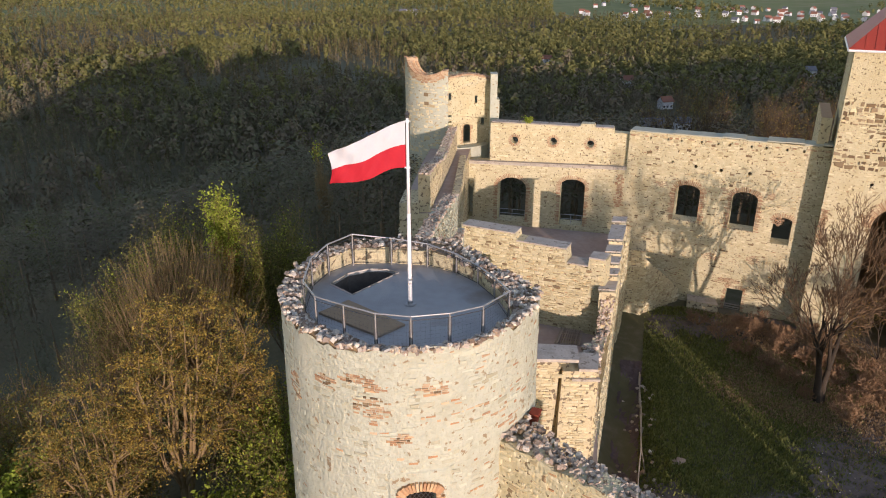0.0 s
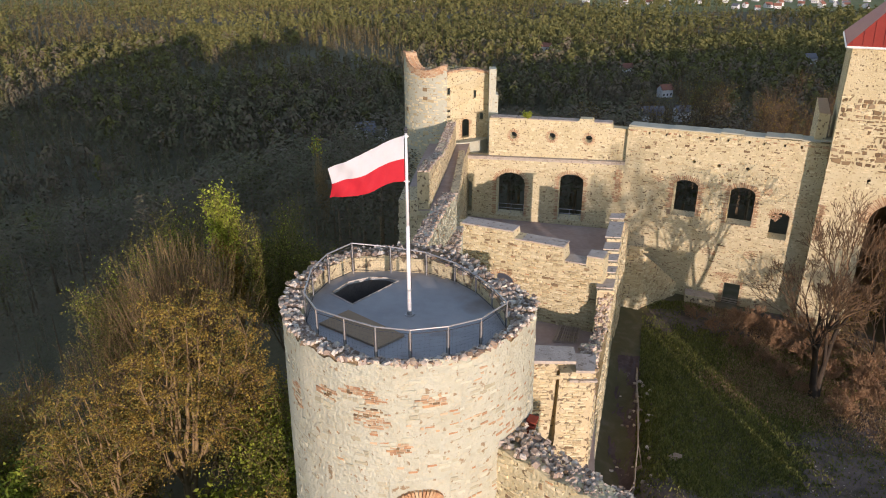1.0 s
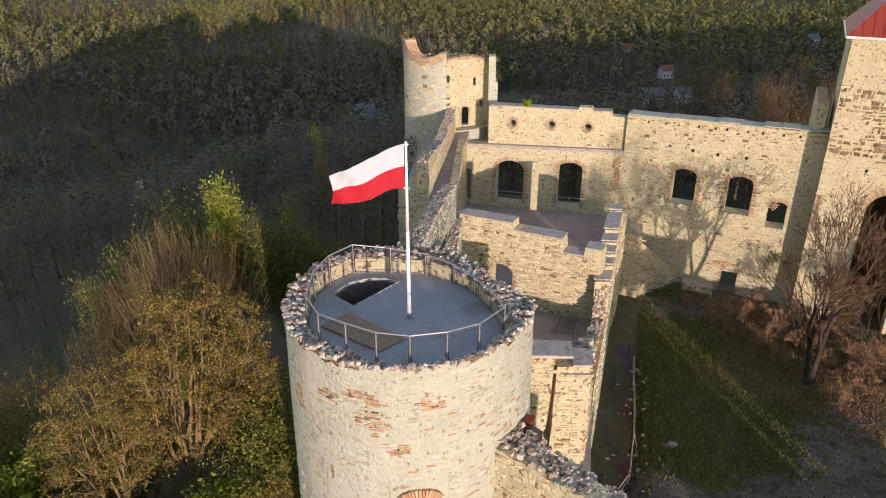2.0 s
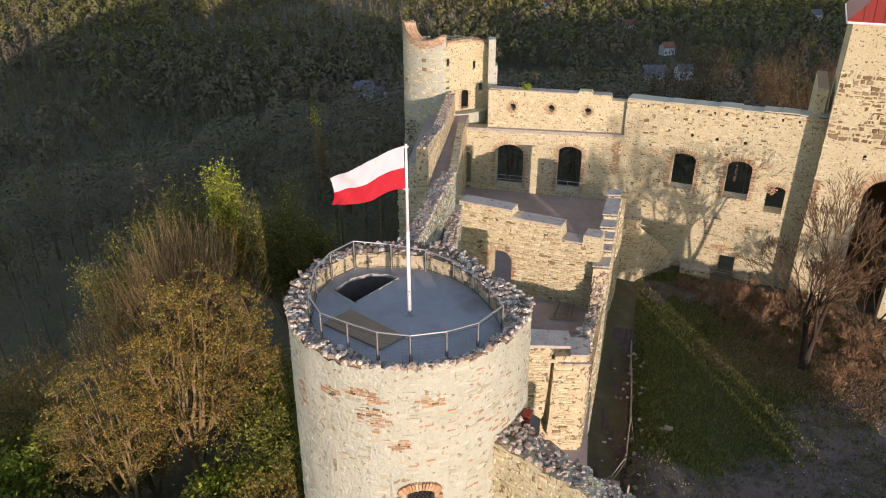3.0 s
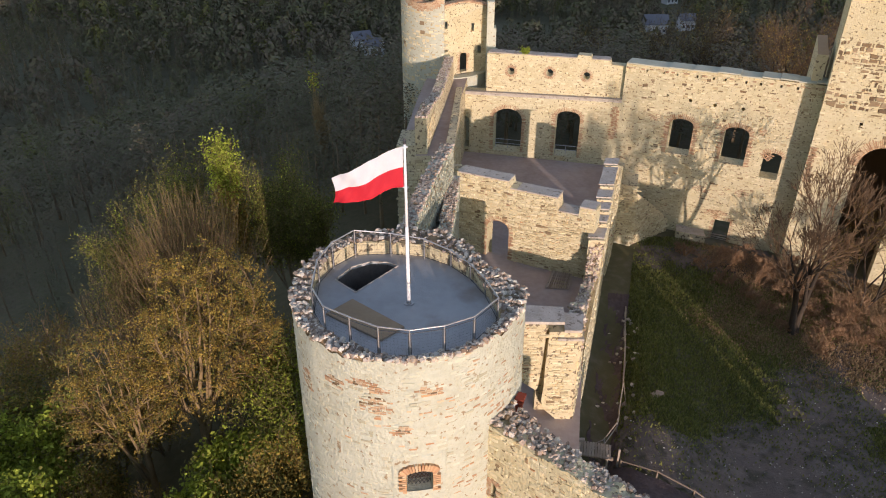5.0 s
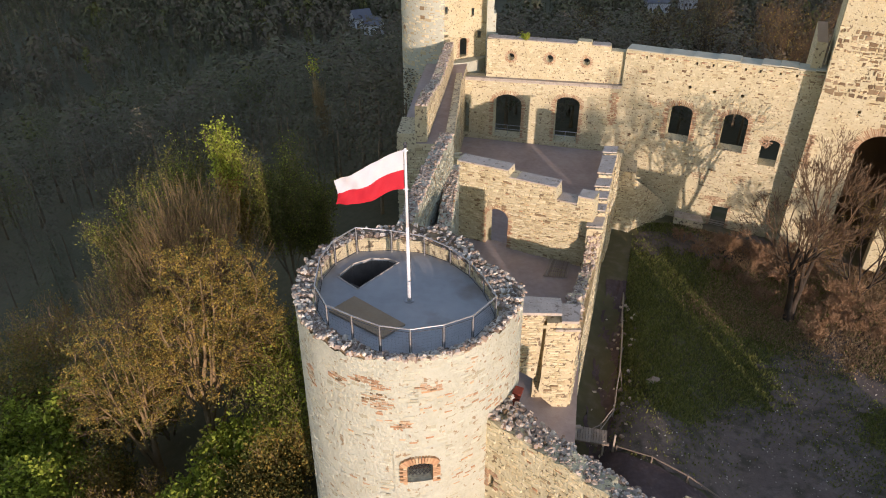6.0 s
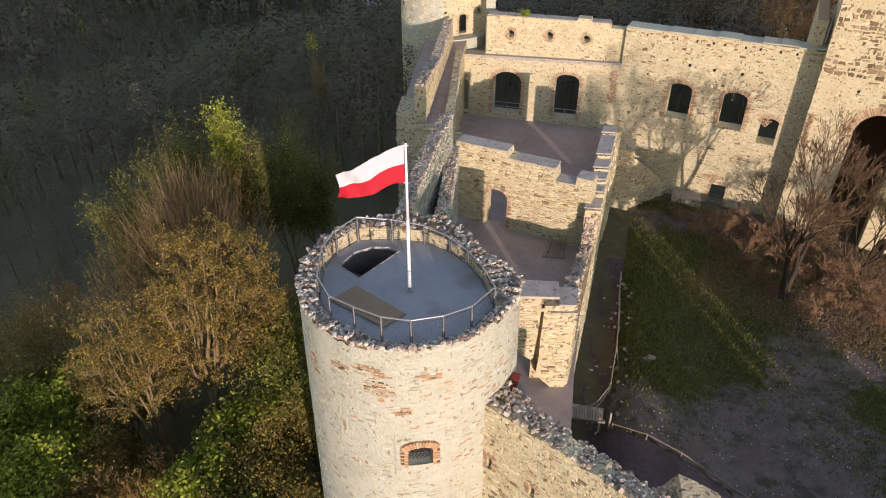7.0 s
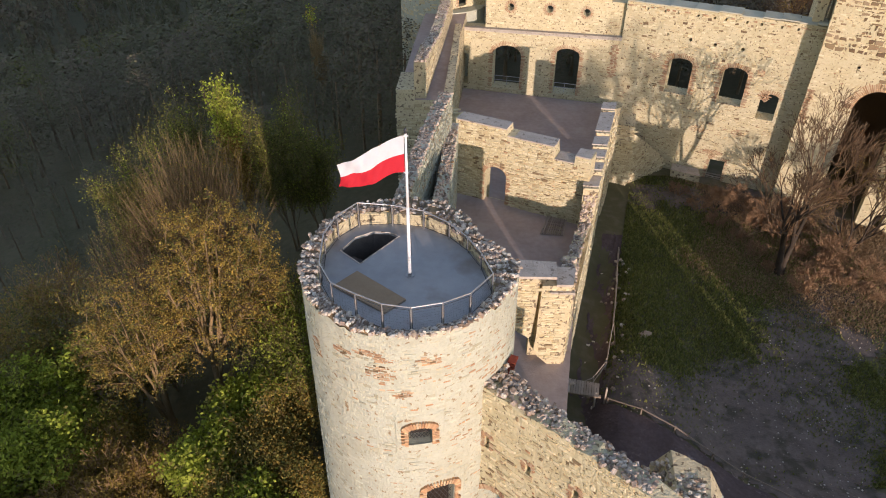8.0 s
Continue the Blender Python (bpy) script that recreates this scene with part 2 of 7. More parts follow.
def ring(s, z, r, n=10):
    return [(s + r * math.cos(2 * math.pi * i / n), z + r * math.sin(2 * math.pi * i / n)) for i in range(n)]


def plane_map(p, q):
    """Maps (along, height, outward) to the world, for a wall face from p to q as seen from outside."""
    p, q = Vector((*p, 0)), Vector((*q, 0))
    u = (q - p).normalized()
    n = Vector((u.y, -u.x, 0))
    return lambda s, z, d=0.0: tuple(p + u * s + n * d + Vector((0, 0, z)))


def slab(fn, outline, holes, thick, soup, slot=0, lip=0.0):
    """A wall of real thickness with openings right through it."""
    loops = [outline] + holes
    tri = tessellate_polygon([[Vector((s, z, 0)) for s, z in lo] for lo in loops])
    flat = [pt for lo in loops for pt in lo]
    n = len(flat)
    vs = [fn(s, z, 0) for s, z in flat] + [fn(s, z, -thick) for s, z in flat]
    fs = []
    for a, b, c in tri:
        (x0, y0), (x1, y1), (x2, y2) = flat[a], flat[b], flat[c]
        if (x1 - x0) * (y2 - y0) - (x2 - x0) * (y1 - y0) < 0:
            b, c = c, b
        fs += [(a, b, c), (n + c, n + b, n + a)]
    k = 0
    for lo in loops:
        m = len(lo)
        area = sum(lo[i][0] * lo[(i + 1) % m][1] - lo[(i + 1) % m][0] * lo[i][1] for i in range(m))
        for i in range(m):
            a, b = k + i, k + (i + 1) % m
            ccw = (area > 0) == (k == 0)
            fs.append((a, n + a, n + b, b) if ccw else (b, n + b, n + a, a))
        k += m
    soup.add(vs, fs, slot)


def masonry(soup, fn, s0, s1, z0, z1, keep, r, course=0.24, length=0.42, proud=0.05, brick=0.05, dark=0.0, gap=0.025, skip=0.0, pick=None, slots=(0, 1, 2), single=None):
    """Courses of uneven stones laid proud of a wall face. single: (parent, materials, most, where) makes the stones there pieces of their own."""
    made, z = 0, z0
    while z < z1 - 0.05:
        h = course * r.uniform(0.6, 1.4)
        s = s0 + r.uniform(-0.3, 0) * length
        while s < s1:
            w = length * r.uniform(0.35, 1.7)
            k = 0
            # Dark stones also stand in for shaded pits, which are not cut.
            if r.random() < dark:
                k = 2
            elif r.random() < (pick(s + w / 2, z + h / 2) if pick else brick):
                k = 1
            hh, up = h * r.uniform(0.72, 1.12), h * r.uniform(-0.14, 0.14)
            if k == 1:
                hh, w = min(h, 0.095) if r.random() < 0.7 else h * 0.6, min(w, 0.32)
            zz = z + up
            if r.random() >= (skip * 0.2 if k == 1 else skip) and keep(s + 0.02, zz + hh / 2) and keep(s + w, zz + hh / 2) and keep(s + w / 2, zz + hh) and keep(s + w / 2, zz):
                g = gap * r.uniform(0.4, 1.7)
                q = min(w, hh) * 0.16
                j = lambda a=q: r.uniform(-a, a)
                a = [(s + g + j(), zz + g + j()), (s + w - g + j(), zz + g + j()), (s + w - g + j(), zz + hh - g + j()), (s + g + j(), zz + hh - g + j())]
                d = proud * r.uniform(0.3, 1.6)
                cx, cz = s + w / 2, zz + hh / 2
                b = [(x + (cx - x) * 0.2 + j(q * 0.5), y + (cz - y) * 0.24 + j(q * 0.5)) for x, y in a]
                tilt = [d + r.uniform(-0.3, 0.3) * proud for _ in range(4)]
                vs = [fn(x, y, -0.01) for x, y in a] + [fn(x, y, t) for (x, y), t in zip(b, tilt)]
                fs = [(0, 1, 5, 4), (1, 2, 6, 5), (2, 3, 7, 6), (3, 0, 4, 7), (4, 5, 6, 7)]
                if single and made < single[2] and single[3](cx, cz):
                    made += 1
                    part("brick" if k == 1 else "stone", mesh_of("stone", local(single[0], vs), fs, single[1][k]), single[0])
                else:
                    soup.add(vs, fs, slots[k])
            s += w
        z += h
    return soup


def brick_edge(soup, fn, s0, s1, z0, spring, rise, r, width=0.26, proud=0.04, slot=0, jambs=True, sizes=(0.085,)):
    """Radial bricks over an arch and stretchers up its jambs; returns the placed bricks' poses as (s, z, angle)."""
    c, h = (s0 + s1) / 2, (s1 - s0) / 2
    n = max(8, int(math.pi * (h + rise) / 2 / 0.12))
    for i in range(n):
        t = math.pi * (i + 0.5) / n
        x, z = c + h * math.cos(t), spring + rise * math.sin(t)
        nx, nz = math.cos(t) * rise, math.sin(t) * h
        ln = math.hypot(nx, nz) or 1
        nx, nz = nx / ln, nz / ln
        w, hw = width * r.uniform(0.8, 1.15), 0.048
        tx, tz = -nz * hw, nx * hw
        d = proud * r.uniform(0.4, 1.4)
        a = [(x - tx, z - tz), (x + nx * w - tx, z + nz * w - tz), (x + nx * w + tx, z + nz * w + tz), (x + tx, z + tz)]
        vs = [fn(p, q, -0.02) for p, q in a] + [fn(p, q, d) for p, q in a]
        soup.add(vs, [(0, 1, 5, 4), (1, 2, 6, 5), (2, 3, 7, 6), (3, 0, 4, 7), (4, 5, 6, 7)], slot)
    if jambs:
        z = z0
        while z < spring:
            for side, e in ((-1, s0), (1, s1)):
                w = width * r.uniform(0.5, 1.2)
                if r.random() < 0.85:
                    x0, x1 = (e - w, e) if side < 0 else (e, e + w)
                    d = proud * r.uniform(0.4, 1.4)
                    a = [(x0, z + 0.01), (x1, z + 0.01), (x1, z + 0.085), (x0, z + 0.085)]
                    vs = [fn(p, q, -0.02) for p, q in a] + [fn(p, q, d) for p, q in a]
                    soup.add(vs, [(0, 1, 5, 4), (1, 2, 6, 5), (2, 3, 7, 6), (3, 0, 4, 7), (4, 5, 6, 7)], slot)
            z += 0.095


def brick_patch(soup, fn, c, h, w, t, r, slots=(1, 2)):
    """A ragged patch of bare brickwork: centre, height, half width and half height."""
    z = h - t
    while z < h + t:
        a = c - w
        while a < c + w:
            ln = r.choice((0.1, 0.18, 0.22))
            q = ((a + ln / 2 - c) / w) ** 2 + ((z + 0.03 - h) / t) ** 2
            if q < r.uniform(0.45, 1.15) and r.random() < 0.88:
                d = r.uniform(0.0, 0.03)
                soup.add([fn(x, y, e) for e in (-0.03, d) for x, y in ((a, z), (a + ln - 0.02, z), (a + ln - 0.02, z + 0.05), (a, z + 0.05))], [(0, 1, 5, 4), (1, 2, 6, 5), (2, 3, 7, 6), (3, 0, 4, 7), (4, 5, 6, 7)], slots[0] if r.random() < 0.8 else slots[1])
            a += ln
        z += 0.066


def cobble_top(parent, left, right, r, mats, name, size=0.16, proud=0.08):
    """Rough stones packed over a wall head between its two edges."""
    left, right = [Vector(p) for p in left], [Vector(p) for p in right]
    n = min(len(left), len(right)) - 1
    run = [0.0]
    for i in range(n):
        run.append(run[-1] + (left[i + 1] - left[i]).length)
    wide = sum((left[i] - right[i]).length for i in range(n + 1)) / (n + 1)

    def head(a, w, d=0.0):
        i = max(0, min(n - 1, sum(1 for q in run[1:-1] if q < a)))
        f = (a - run[i]) / max(1e-6, run[i + 1] - run[i])
        f = max(-0.1, min(1.1, f))
        p = left[i].lerp(left[i + 1], f).lerp(right[i].lerp(right[i + 1], f), w / wide)
        return (p.x, p.y, p.z + d)

    so_ = Soup()
    for k in range(int(run[-1] * wide * 42)):
        turn = Euler((r.uniform(-0.5, 0.5), r.uniform(-0.5, 0.5), r.uniform(0, 6.3))).to_matrix()
        so_.box(head(r.uniform(0, run[-1]), wide * r.uniform(-0.02, 1.02), 0.02), (size * r.uniform(0.6, 1.6), size * r.uniform(0.5, 1.2), proud * r.uniform(0.8, 2.0)), turn, 1 if r.random() < 0.06 else 0, r.uniform(0.6, 0.9))
    part("head_stones", so_.mesh(name, mats, parent), parent, "packed rough stones of the wall head", kind="stuff")


def rough_top(s0, s1, z, r, step=0.35, amp=0.12):
    """A broken wall head between two ends; z is a height or a function of the way along."""
    out, s = [], s0
    while s < s1:
        zz = z(s) if callable(z) else z
        out.append((s, zz + r.uniform(-amp, amp)))
        s += step * r.uniform(0.6, 1.4)
    out.append((s1, (z(s1) if callable(z) else z)))
    return out


def rock_mesh(name, r, mats, n=0):
    """An irregular broken stone, about one metre across."""
    bm = bmesh.new()
    bmesh.ops.create_icosphere(bm, subdivisions=1, radius=0.5)
    for v in bm.verts:
        v.co = Vector((v.co.x, v.co.y, v.co.z)) * r.uniform(0.72, 1.15)
        for a in range(3):
            v.co[a] = max(-0.42, min(0.42, v.co[a]))
    me = bpy.data.meshes.new(name)
    bm.to_mesh(me)
    bm.free()
    me.materials.append(mats)
    return me


ROCKS = [rock_mesh("stone_shape", rng, LIME_OBJ) for _ in range(14)]


def loose_stone(parent, at, size, r, name="stone"):
    """One stone of a broken wall head, a piece of its own."""
    o = parent.location
    m = Matrix.LocRotScale(Vector(at) - o, Euler((r.uniform(-0.5, 0.5), r.uniform(-0.5, 0.5), r.uniform(0, 6.3))), Vector((size * r.uniform(0.8, 1.5), size * r.uniform(0.7, 1.1), size * r.uniform(0.5, 0.9))))
    return part(name, r.choice(ROCKS), parent, m=m)


# ---- ground ----
def smooth(a, b, x):
    t = np.clip((x - a) / (b - a), 0, 1)
    return t * t * (3 - 2 * t)


def land(x, y):
    """Height of the ground: a castle hill with a level yard, a wide plain, and unseen ridges behind the camera, added
    to cast shade.
    """
    x, y = np.asarray(x, float), np.asarray(y, float)
    r = np.hypot((x - 16) / 1.15, (y - 26) / 1.25)
    hill = -55 + 55 * (1 - smooth(34, 205, r))
    # Unseen mounds behind the camera, shaped to throw shade on slope and plain.
    shade_ridge = 40 * np.exp(-(((x + 82) / 55) ** 2 + ((y + 75) / 60) ** 2)) + 11 * np.exp(-(((x - 70) / 60) ** 2 + ((y + 80) / 55) ** 2))
    shade_ridge = shade_ridge + 14 * np.exp(-(((x + 38) / 22) ** 2 + ((y + 62) / 40) ** 2)) + 28 * np.exp(-(((x + 17.5) / 15) ** 2 + ((y + 66) / 36) ** 2)) + (70 + 0.036 * (x - 200)) * smooth(105, 225, x) * smooth(900, 700, x) * np.exp(-((y + 62) / 62) ** 2)
    west = -7.0 * smooth(-4, -34, x) * smooth(-30, 15, y) * smooth(150, 60, y)
    bumps = 1.2 * np.sin(x * 0.045 + 1.0) * np.cos(y * 0.05) * smooth(30, 80, r) + 5 * np.sin(x * 0.006) * np.sin(y * 0.004 + 1) * smooth(220, 500, r)
    far = 40 * smooth(1500, 3500, np.hypot(x, y)) * (0.6 + 0.4 * np.sin(x * 0.002))
    yard = (-2.0 + 1.5 * smooth(30, 66, y)) * smooth(13.5, 20, x) * smooth(16, 30, y) * smooth(80, 40, r)
    ditch = -1.6 * np.exp(-((x - 9.6 - (y - 33) * 0.27) / 1.6) ** 2) * smooth(24, 30, y) * smooth(52, 46, y)
    return hill + shade_ridge + west + bumps + far + yard + ditch


def axis_steps(lo, hi, fine_lo, fine_hi, fine, grow=1.16):
    a, s = [fine_lo], fine
    while a[0] > lo:
        s *= grow
        a.insert(0, a[0] - s)
    x = fine_lo
    while x < fine_hi:
        x += fine
        a.append(x)
    s = fine
    while a[-1] < hi:
        s *= grow
        a.append(a[-1] + s)
    return np.array(a)


gx, gy = axis_steps(-4200, 4200, -40, 60, 1.6), axis_steps(-1500, 4600, -30, 90, 1.6)
GX, GY = np.meshgrid(gx, gy)
GZ = land(GX, GY)
verts = np.stack([GX, GY, GZ], -1).reshape(-1, 3)
W = len(gx)
faces, slots = [], []
for j in range(len(gy) - 1):
    for i in range(W - 1):
        faces.append((j * W + i, j * W + i + 1, (j + 1) * W + i + 1, (j + 1) * W + i))
        cx, cy = (gx[i] + gx[i + 1]) / 2, (gy[j] + gy[j + 1]) / 2
        slots.append(1 if 4 < cx < 75 and 12 < cy < 66 else (2 if math.hypot(cx, cy) > 1350 else 0))
FIELD = material("far_fields", [(0.10, 0.13, 0.035), (0.17, 0.19, 0.06), (0.26, 0.23, 0.12)], 0.004, island=0, bump=0, fine=8)
ground = new("ground", mesh_of("ground", verts, faces, [GROUND, YARD, FIELD], slots, smooth=True))
tagged(ground, "wooded castle hill, earth yard and wide plain", "ground", kind="structure")


# ---- round tower ----
TC = Vector((-1.3, 19.75))
DECK = 20.44


def tower_radius(a, z=20.0):
    """Plan of the round tower, flattened on its far right side where its head has fallen."""
    d = math.degrees(a) % 360
    dip = math.exp(-((d - 30) / 28) ** 2) * 0.95 * max(0.0, min(1.0, (z - 15) / 5))
    return 3.98 + 0.012 * (20 - z) - dip + 0.05 * math.sin(3 * a + 1)


def tower_map(s, z, d=0.0):
    a = s
    r = tower_radius(a, z) + d
    return (TC.x + r * math.cos(a), TC.y + r * math.sin(a), z)


tower = thing("round_tower", (TC.x, TC.y, 0), "round cream limestone castle tower with broken stone rim and flat deck", "tower")
r1 = random.Random(11)
FRONT = -math.pi / 2
# openings: two grated windows in the front, given as angle span and heights
win_a = (FRONT + 0.025, FRONT + 0.232, 15.52, 16.36, 0.14)
win_b = (FRONT + 0.172, FRONT + 0.455, 10.9, 12.72, 0.16)


def in_window(s, z, grow=0.0):
    for a0, a1, z0, z1, rise in (win_a, win_b):
        if a0 - grow / 4 < s < a1 + grow / 4 and z0 - grow < z < z1 + rise + grow:
            return True
    return False


so = Soup()
N, rows = 128, 40
zs = [-3 + (20.86 + 3) * k / rows for k in range(rows + 1)]
body = []
for k, zz in enumerate(zs):
    for i in range(N):
        a = 2 * math.pi * i / N - math.pi
        w = noise.noise(Vector((math.cos(a) * 5, math.sin(a) * 5, zz * 0.9))) * 0.05
        body.append(tower_map(a, zz + (r1.uniform(-0.14, 0.1) if k == rows else 0.0), w))
fs = []
for k in range(rows):
    for i in range(N):
        a = 2 * math.pi * (i + 0.5) / N - math.pi
        if not in_window(a, (zs[k] + zs[k + 1]) / 2, 0.22):
            fs.append((k * N + i, k * N + (i + 1) % N, (k + 1) * N + (i + 1) % N, (k + 1) * N + i))
so.add(body, fs)
# window surrounds: flat cheeks that close the wall round each opening, and the deep reveal
for a0, a1, z0, z1, rise in (win_a, win_b):
    m0, m1, w0, w1 = a0 - 0.16, a1 + 0.16, z0 - 0.75, z1 + rise + 0.75
    hole = arch(a0, a1, z0, z1, rise, 8)
    na, nz = 40, 36
    sink = lambda u, v: 0.03 - 0.12 * max(0.0, 1 - min(u - m0, m1 - u) / 0.05, 1 - min(v - w0, w1 - v) / 0.2)
    for i in range(na):
        for j in range(nz):
            u0, u1 = m0 + (m1 - m0) * i / na, m0 + (m1 - m0) * (i + 1) / na
            v0, v1 = w0 + (w1 - w0) * j / nz, w0 + (w1 - w0) * (j + 1) / nz
            if not inside(hole, (u0 + u1) / 2, (v0 + v1) / 2):
                so.add([tower_map(u, v, sink(u, v)) for u, v in ((u0, v0), (u1, v0), (u1, v1), (u0, v1))], [(0, 1, 2, 3)])
    for (u0, v0), (u1, v1) in zip(hole, hole[1:] + hole[:1]):
        so.add([tower_map(u0, v0, 0.03), tower_map(u1, v1, 0.03), tower_map(u1, v1, -1.1), tower_map(u0, v0, -1.1)], [(0, 1, 2, 3)])
part("wall", so.mesh("tower_wall", [RENDER], tower, smooth=False), tower)


# patches of bare brick in the plaster: metres round from the front, height, half width, half height, share
PATCHES = [(-2.15, 19.65, 0.42, 0.20, 0.9), (-1.1, 19.92, 0.55, 0.16, 0.75), (-0.65, 19.78, 0.30, 0.16, 0.9), (0.92, 19.72, 0.52, 0.22, 0.95), (-0.75, 19.1, 0.55, 0.42, 0.75), (-3.65, 18.9, 0.35, 0.45, 0.6), (0.0, 18.12, 0.30, 0.28, 0.6),
           (1.75, 19.75, 0.22, 0.12, 0.7), (1.45, 18.85, 0.75, 0.10, 0.6), (2.4, 18.75, 0.35, 0.22, 0.45), (0.75, 18.75, 0.35, 0.16, 0.5), (0.2, 17.45, 0.7, 0.10, 0.4), (3.6, 18.0, 0.5, 1.1, 0.4), (3.9, 19.4, 0.3, 0.5, 0.35)]


def tower_brick(s, z):
    m = (s - FRONT) * 4.0
    for c, h, w, t, share in PATCHES:
        if ((m - c) / w) ** 2 + ((z - h) / t) ** 2 < 1:
            return share
    n1 = noise.noise(Vector((m * 0.8, z * 1.1, 3.0)))
    return 0.004 + (0.16 if 12 < z < 19.3 and -0.8 < m < 3.4 and n1 > 0.05 else 0.0) + (0.05 if m > 1.2 else 0.0)


st = Soup()

# stones are laid along the arc; the map turns metres along it into the angle
ARC = 4.0
arc_map = lambda s, z, d=0.0: tower_map(FRONT + s / ARC, z, d)
masonry(st, arc_map, -7.0, 7.0, 6.0, 20.75, lambda s, z: not in_window(FRONT + s / ARC, z, 0.05), r1, course=0.13, length=0.27, proud=0.011, gap=0.012, skip=0.64, pick=lambda s, z: 0.0 if any(((s - c) / w) ** 2 + ((z - h) / t) ** 2 < 0.8 for c, h, w, t, q in PATCHES[:7]) else tower_brick(FRONT + s / ARC, z), single=(tower, (PALE_ONE, BRICK_OBJ, STONE_AND_SHADE), 300, lambda s, z: abs(s - 0.2) < 2.2 and 15.6 < z < 20.6))
for c, h, w, t, share in PATCHES[:7]:
    brick_patch(st, arc_map, c, h, w, t, r1)
part("stone_facing", st.mesh("tower_facing", [LIME_PALE, BRICK, STONE_AND_SHADE], tower), tower, kind="stuff")
# brick edges of the two windows, brick by brick
BRICK_MESH = mesh_of("brick_shape", [(x * 0.5, y * 0.5, z * 0.5) for z in (-1, 1) for x, y in ((-1, -1), (1, -1), (1, 1), (-1, 1))], [(3, 2, 1, 0), (4, 5, 6, 7), (0, 1, 5, 4), (1, 2, 6, 5), (2, 3, 7, 6), (3, 0, 4, 7)], BRICK_OBJ)


def tower_window(a0, a1, z0, z1, rise, grate):
    c, h = (a0 + a1) / 2, (a1 - a0) / 2
    n = 17
    for i in range(n):
        t = math.pi * (i + 0.5) / n
        s, z = c + (h + 0.03) * math.cos(t), z1 + (rise + 0.13) * math.sin(t)
        lean = (math.pi / 2 - t) * 0.55
        p = Vector(tower_map(s, z, 0.02))
        m = Matrix.Translation(p - tower.location) @ Matrix.Rotation(s - FRONT, 4, "Z") @ Matrix.Rotation(lean, 4, "Y") @ Matrix.Diagonal((0.075, 0.22, 0.27 * r1.uniform(0.85, 1.1), 1))
        part("brick", BRICK_MESH, tower, m=m)
    z = z0 + 0.04
    while z < z1:
        for s, off in ((a0, -1), (a1, 1)):
            w = r1.choice((0.14, 0.26))
            p = Vector(tower_map(s + off * (w / 2 + 0.004) / ARC, z, 0.012))
            m = Matrix.Translation(p - tower.location) @ Matrix.Rotation(s - FRONT, 4, "Z") @ Matrix.Diagonal((w, 0.22, 0.072, 1))
            part("brick", BRICK_MESH, tower, m=m)
        z += 0.088
    if grate:
        g = Soup()
        u0, u1, w0, w1 = a0 * 1.0, a1 * 1.0, z0, z1 + rise
        k = 6
        for i in range(-k, 2 * k):
            for sgn in (1, -1):
                pts = []
                for f in (0.0, 1.0):
                    x = i / k + (f if sgn > 0 else 1 - f) * 0.9
                    pts.append((x, f))
                (xa, ya), (xb, yb) = pts
                ta, tb = sorted((-xa / (xb - xa), (1 - xa) / (xb - xa)))
                ta, tb = max(0, ta), min(1, tb)
                if tb - ta > 0.03:
                    pa = (u0 + (u1 - u0) * (xa + (xb - xa) * ta), w0 + (w1 - w0) * ta)
                    pb = (u0 + (u1 - u0) * (xa + (xb - xa) * tb), w0 + (w1 - w0) * tb)
                    g.tube(tower_map(pa[0], pa[1], -0.28), tower_map(pb[0], pb[1], -0.28), 0.012, 0.012, 4)
        # Added dark panel: stands in for the unlit room behind the grille.
        dark = Soup()
        dark.add([tower_map(a, z, -0.5) for a, z in arch(a0 - 0.01, a1 + 0.01, z0 - 0.02, z1, rise)] + [tower_map(a, z, -0.55) for a, z in arch(a0 - 0.01, a1 + 0.01, z0 - 0.02, z1, rise)], [tuple(range(11)), tuple(range(21, 10, -1))])
        part("shutter", dark.mesh("shutter", [UNLIT_PANEL], tower), tower, "dark panel added behind the grille for the unlit inside")
        part("grille", g.mesh("grille", [DARKMETAL], tower), tower, "dark diagonal metal grille")


tower_window(*win_a, True)
tower_window(*win_b, True)
# deck with a stair hatch cut through it
RAIL = [(-4.36, 18.69, 21.5), (-4.48, 20.43, 21.5), (-4.15, 21.54, 21.55), (-3.45, 22.39, 21.6), (-2.13, 22.52, 21.42), (-0.87, 22.33, 21.3), (0.14, 21.68, 21.2), (0.84, 20.81, 21.15),
        (1.33, 19.77, 21.2), (1.69, 18.37, 21.4), (0.90, 17.2, 21.5), (-0.01, 16.64, 21.55), (-1.03, 16.32, 21.6), (-1.98, 16.48, 21.6), (-2.9, 16.96, 21.6), (-3.79, 17.57, 21.55)]
mid = Vector((-1.4, 19.6))
edge = [(mid.x + (x - mid.x) * 1.05, mid.y + (y - mid.y) * 1.05) for x, y, z in RAIL]
hatch = [(-3.14, 20.07), (-1.89, 21.75), (-2.3, 21.98), (-2.87, 22.0), (-3.5, 21.62), (-3.92, 20.82)]
hatch = [(-2.98 + (x + 2.98) * 1.07, 21.0 + (y - 21.0) * 1.07) for x, y in hatch]
top_fn = lambda s, z, d=0.0: (s, z, DECK + d)
dk = Soup()
slab(top_fn, edge[::-1], [hatch], 0.1, dk)
part("deck", dk.mesh("deck", [CONCRETE], tower), tower, "smooth blue-grey concrete deck")
pit = Soup()
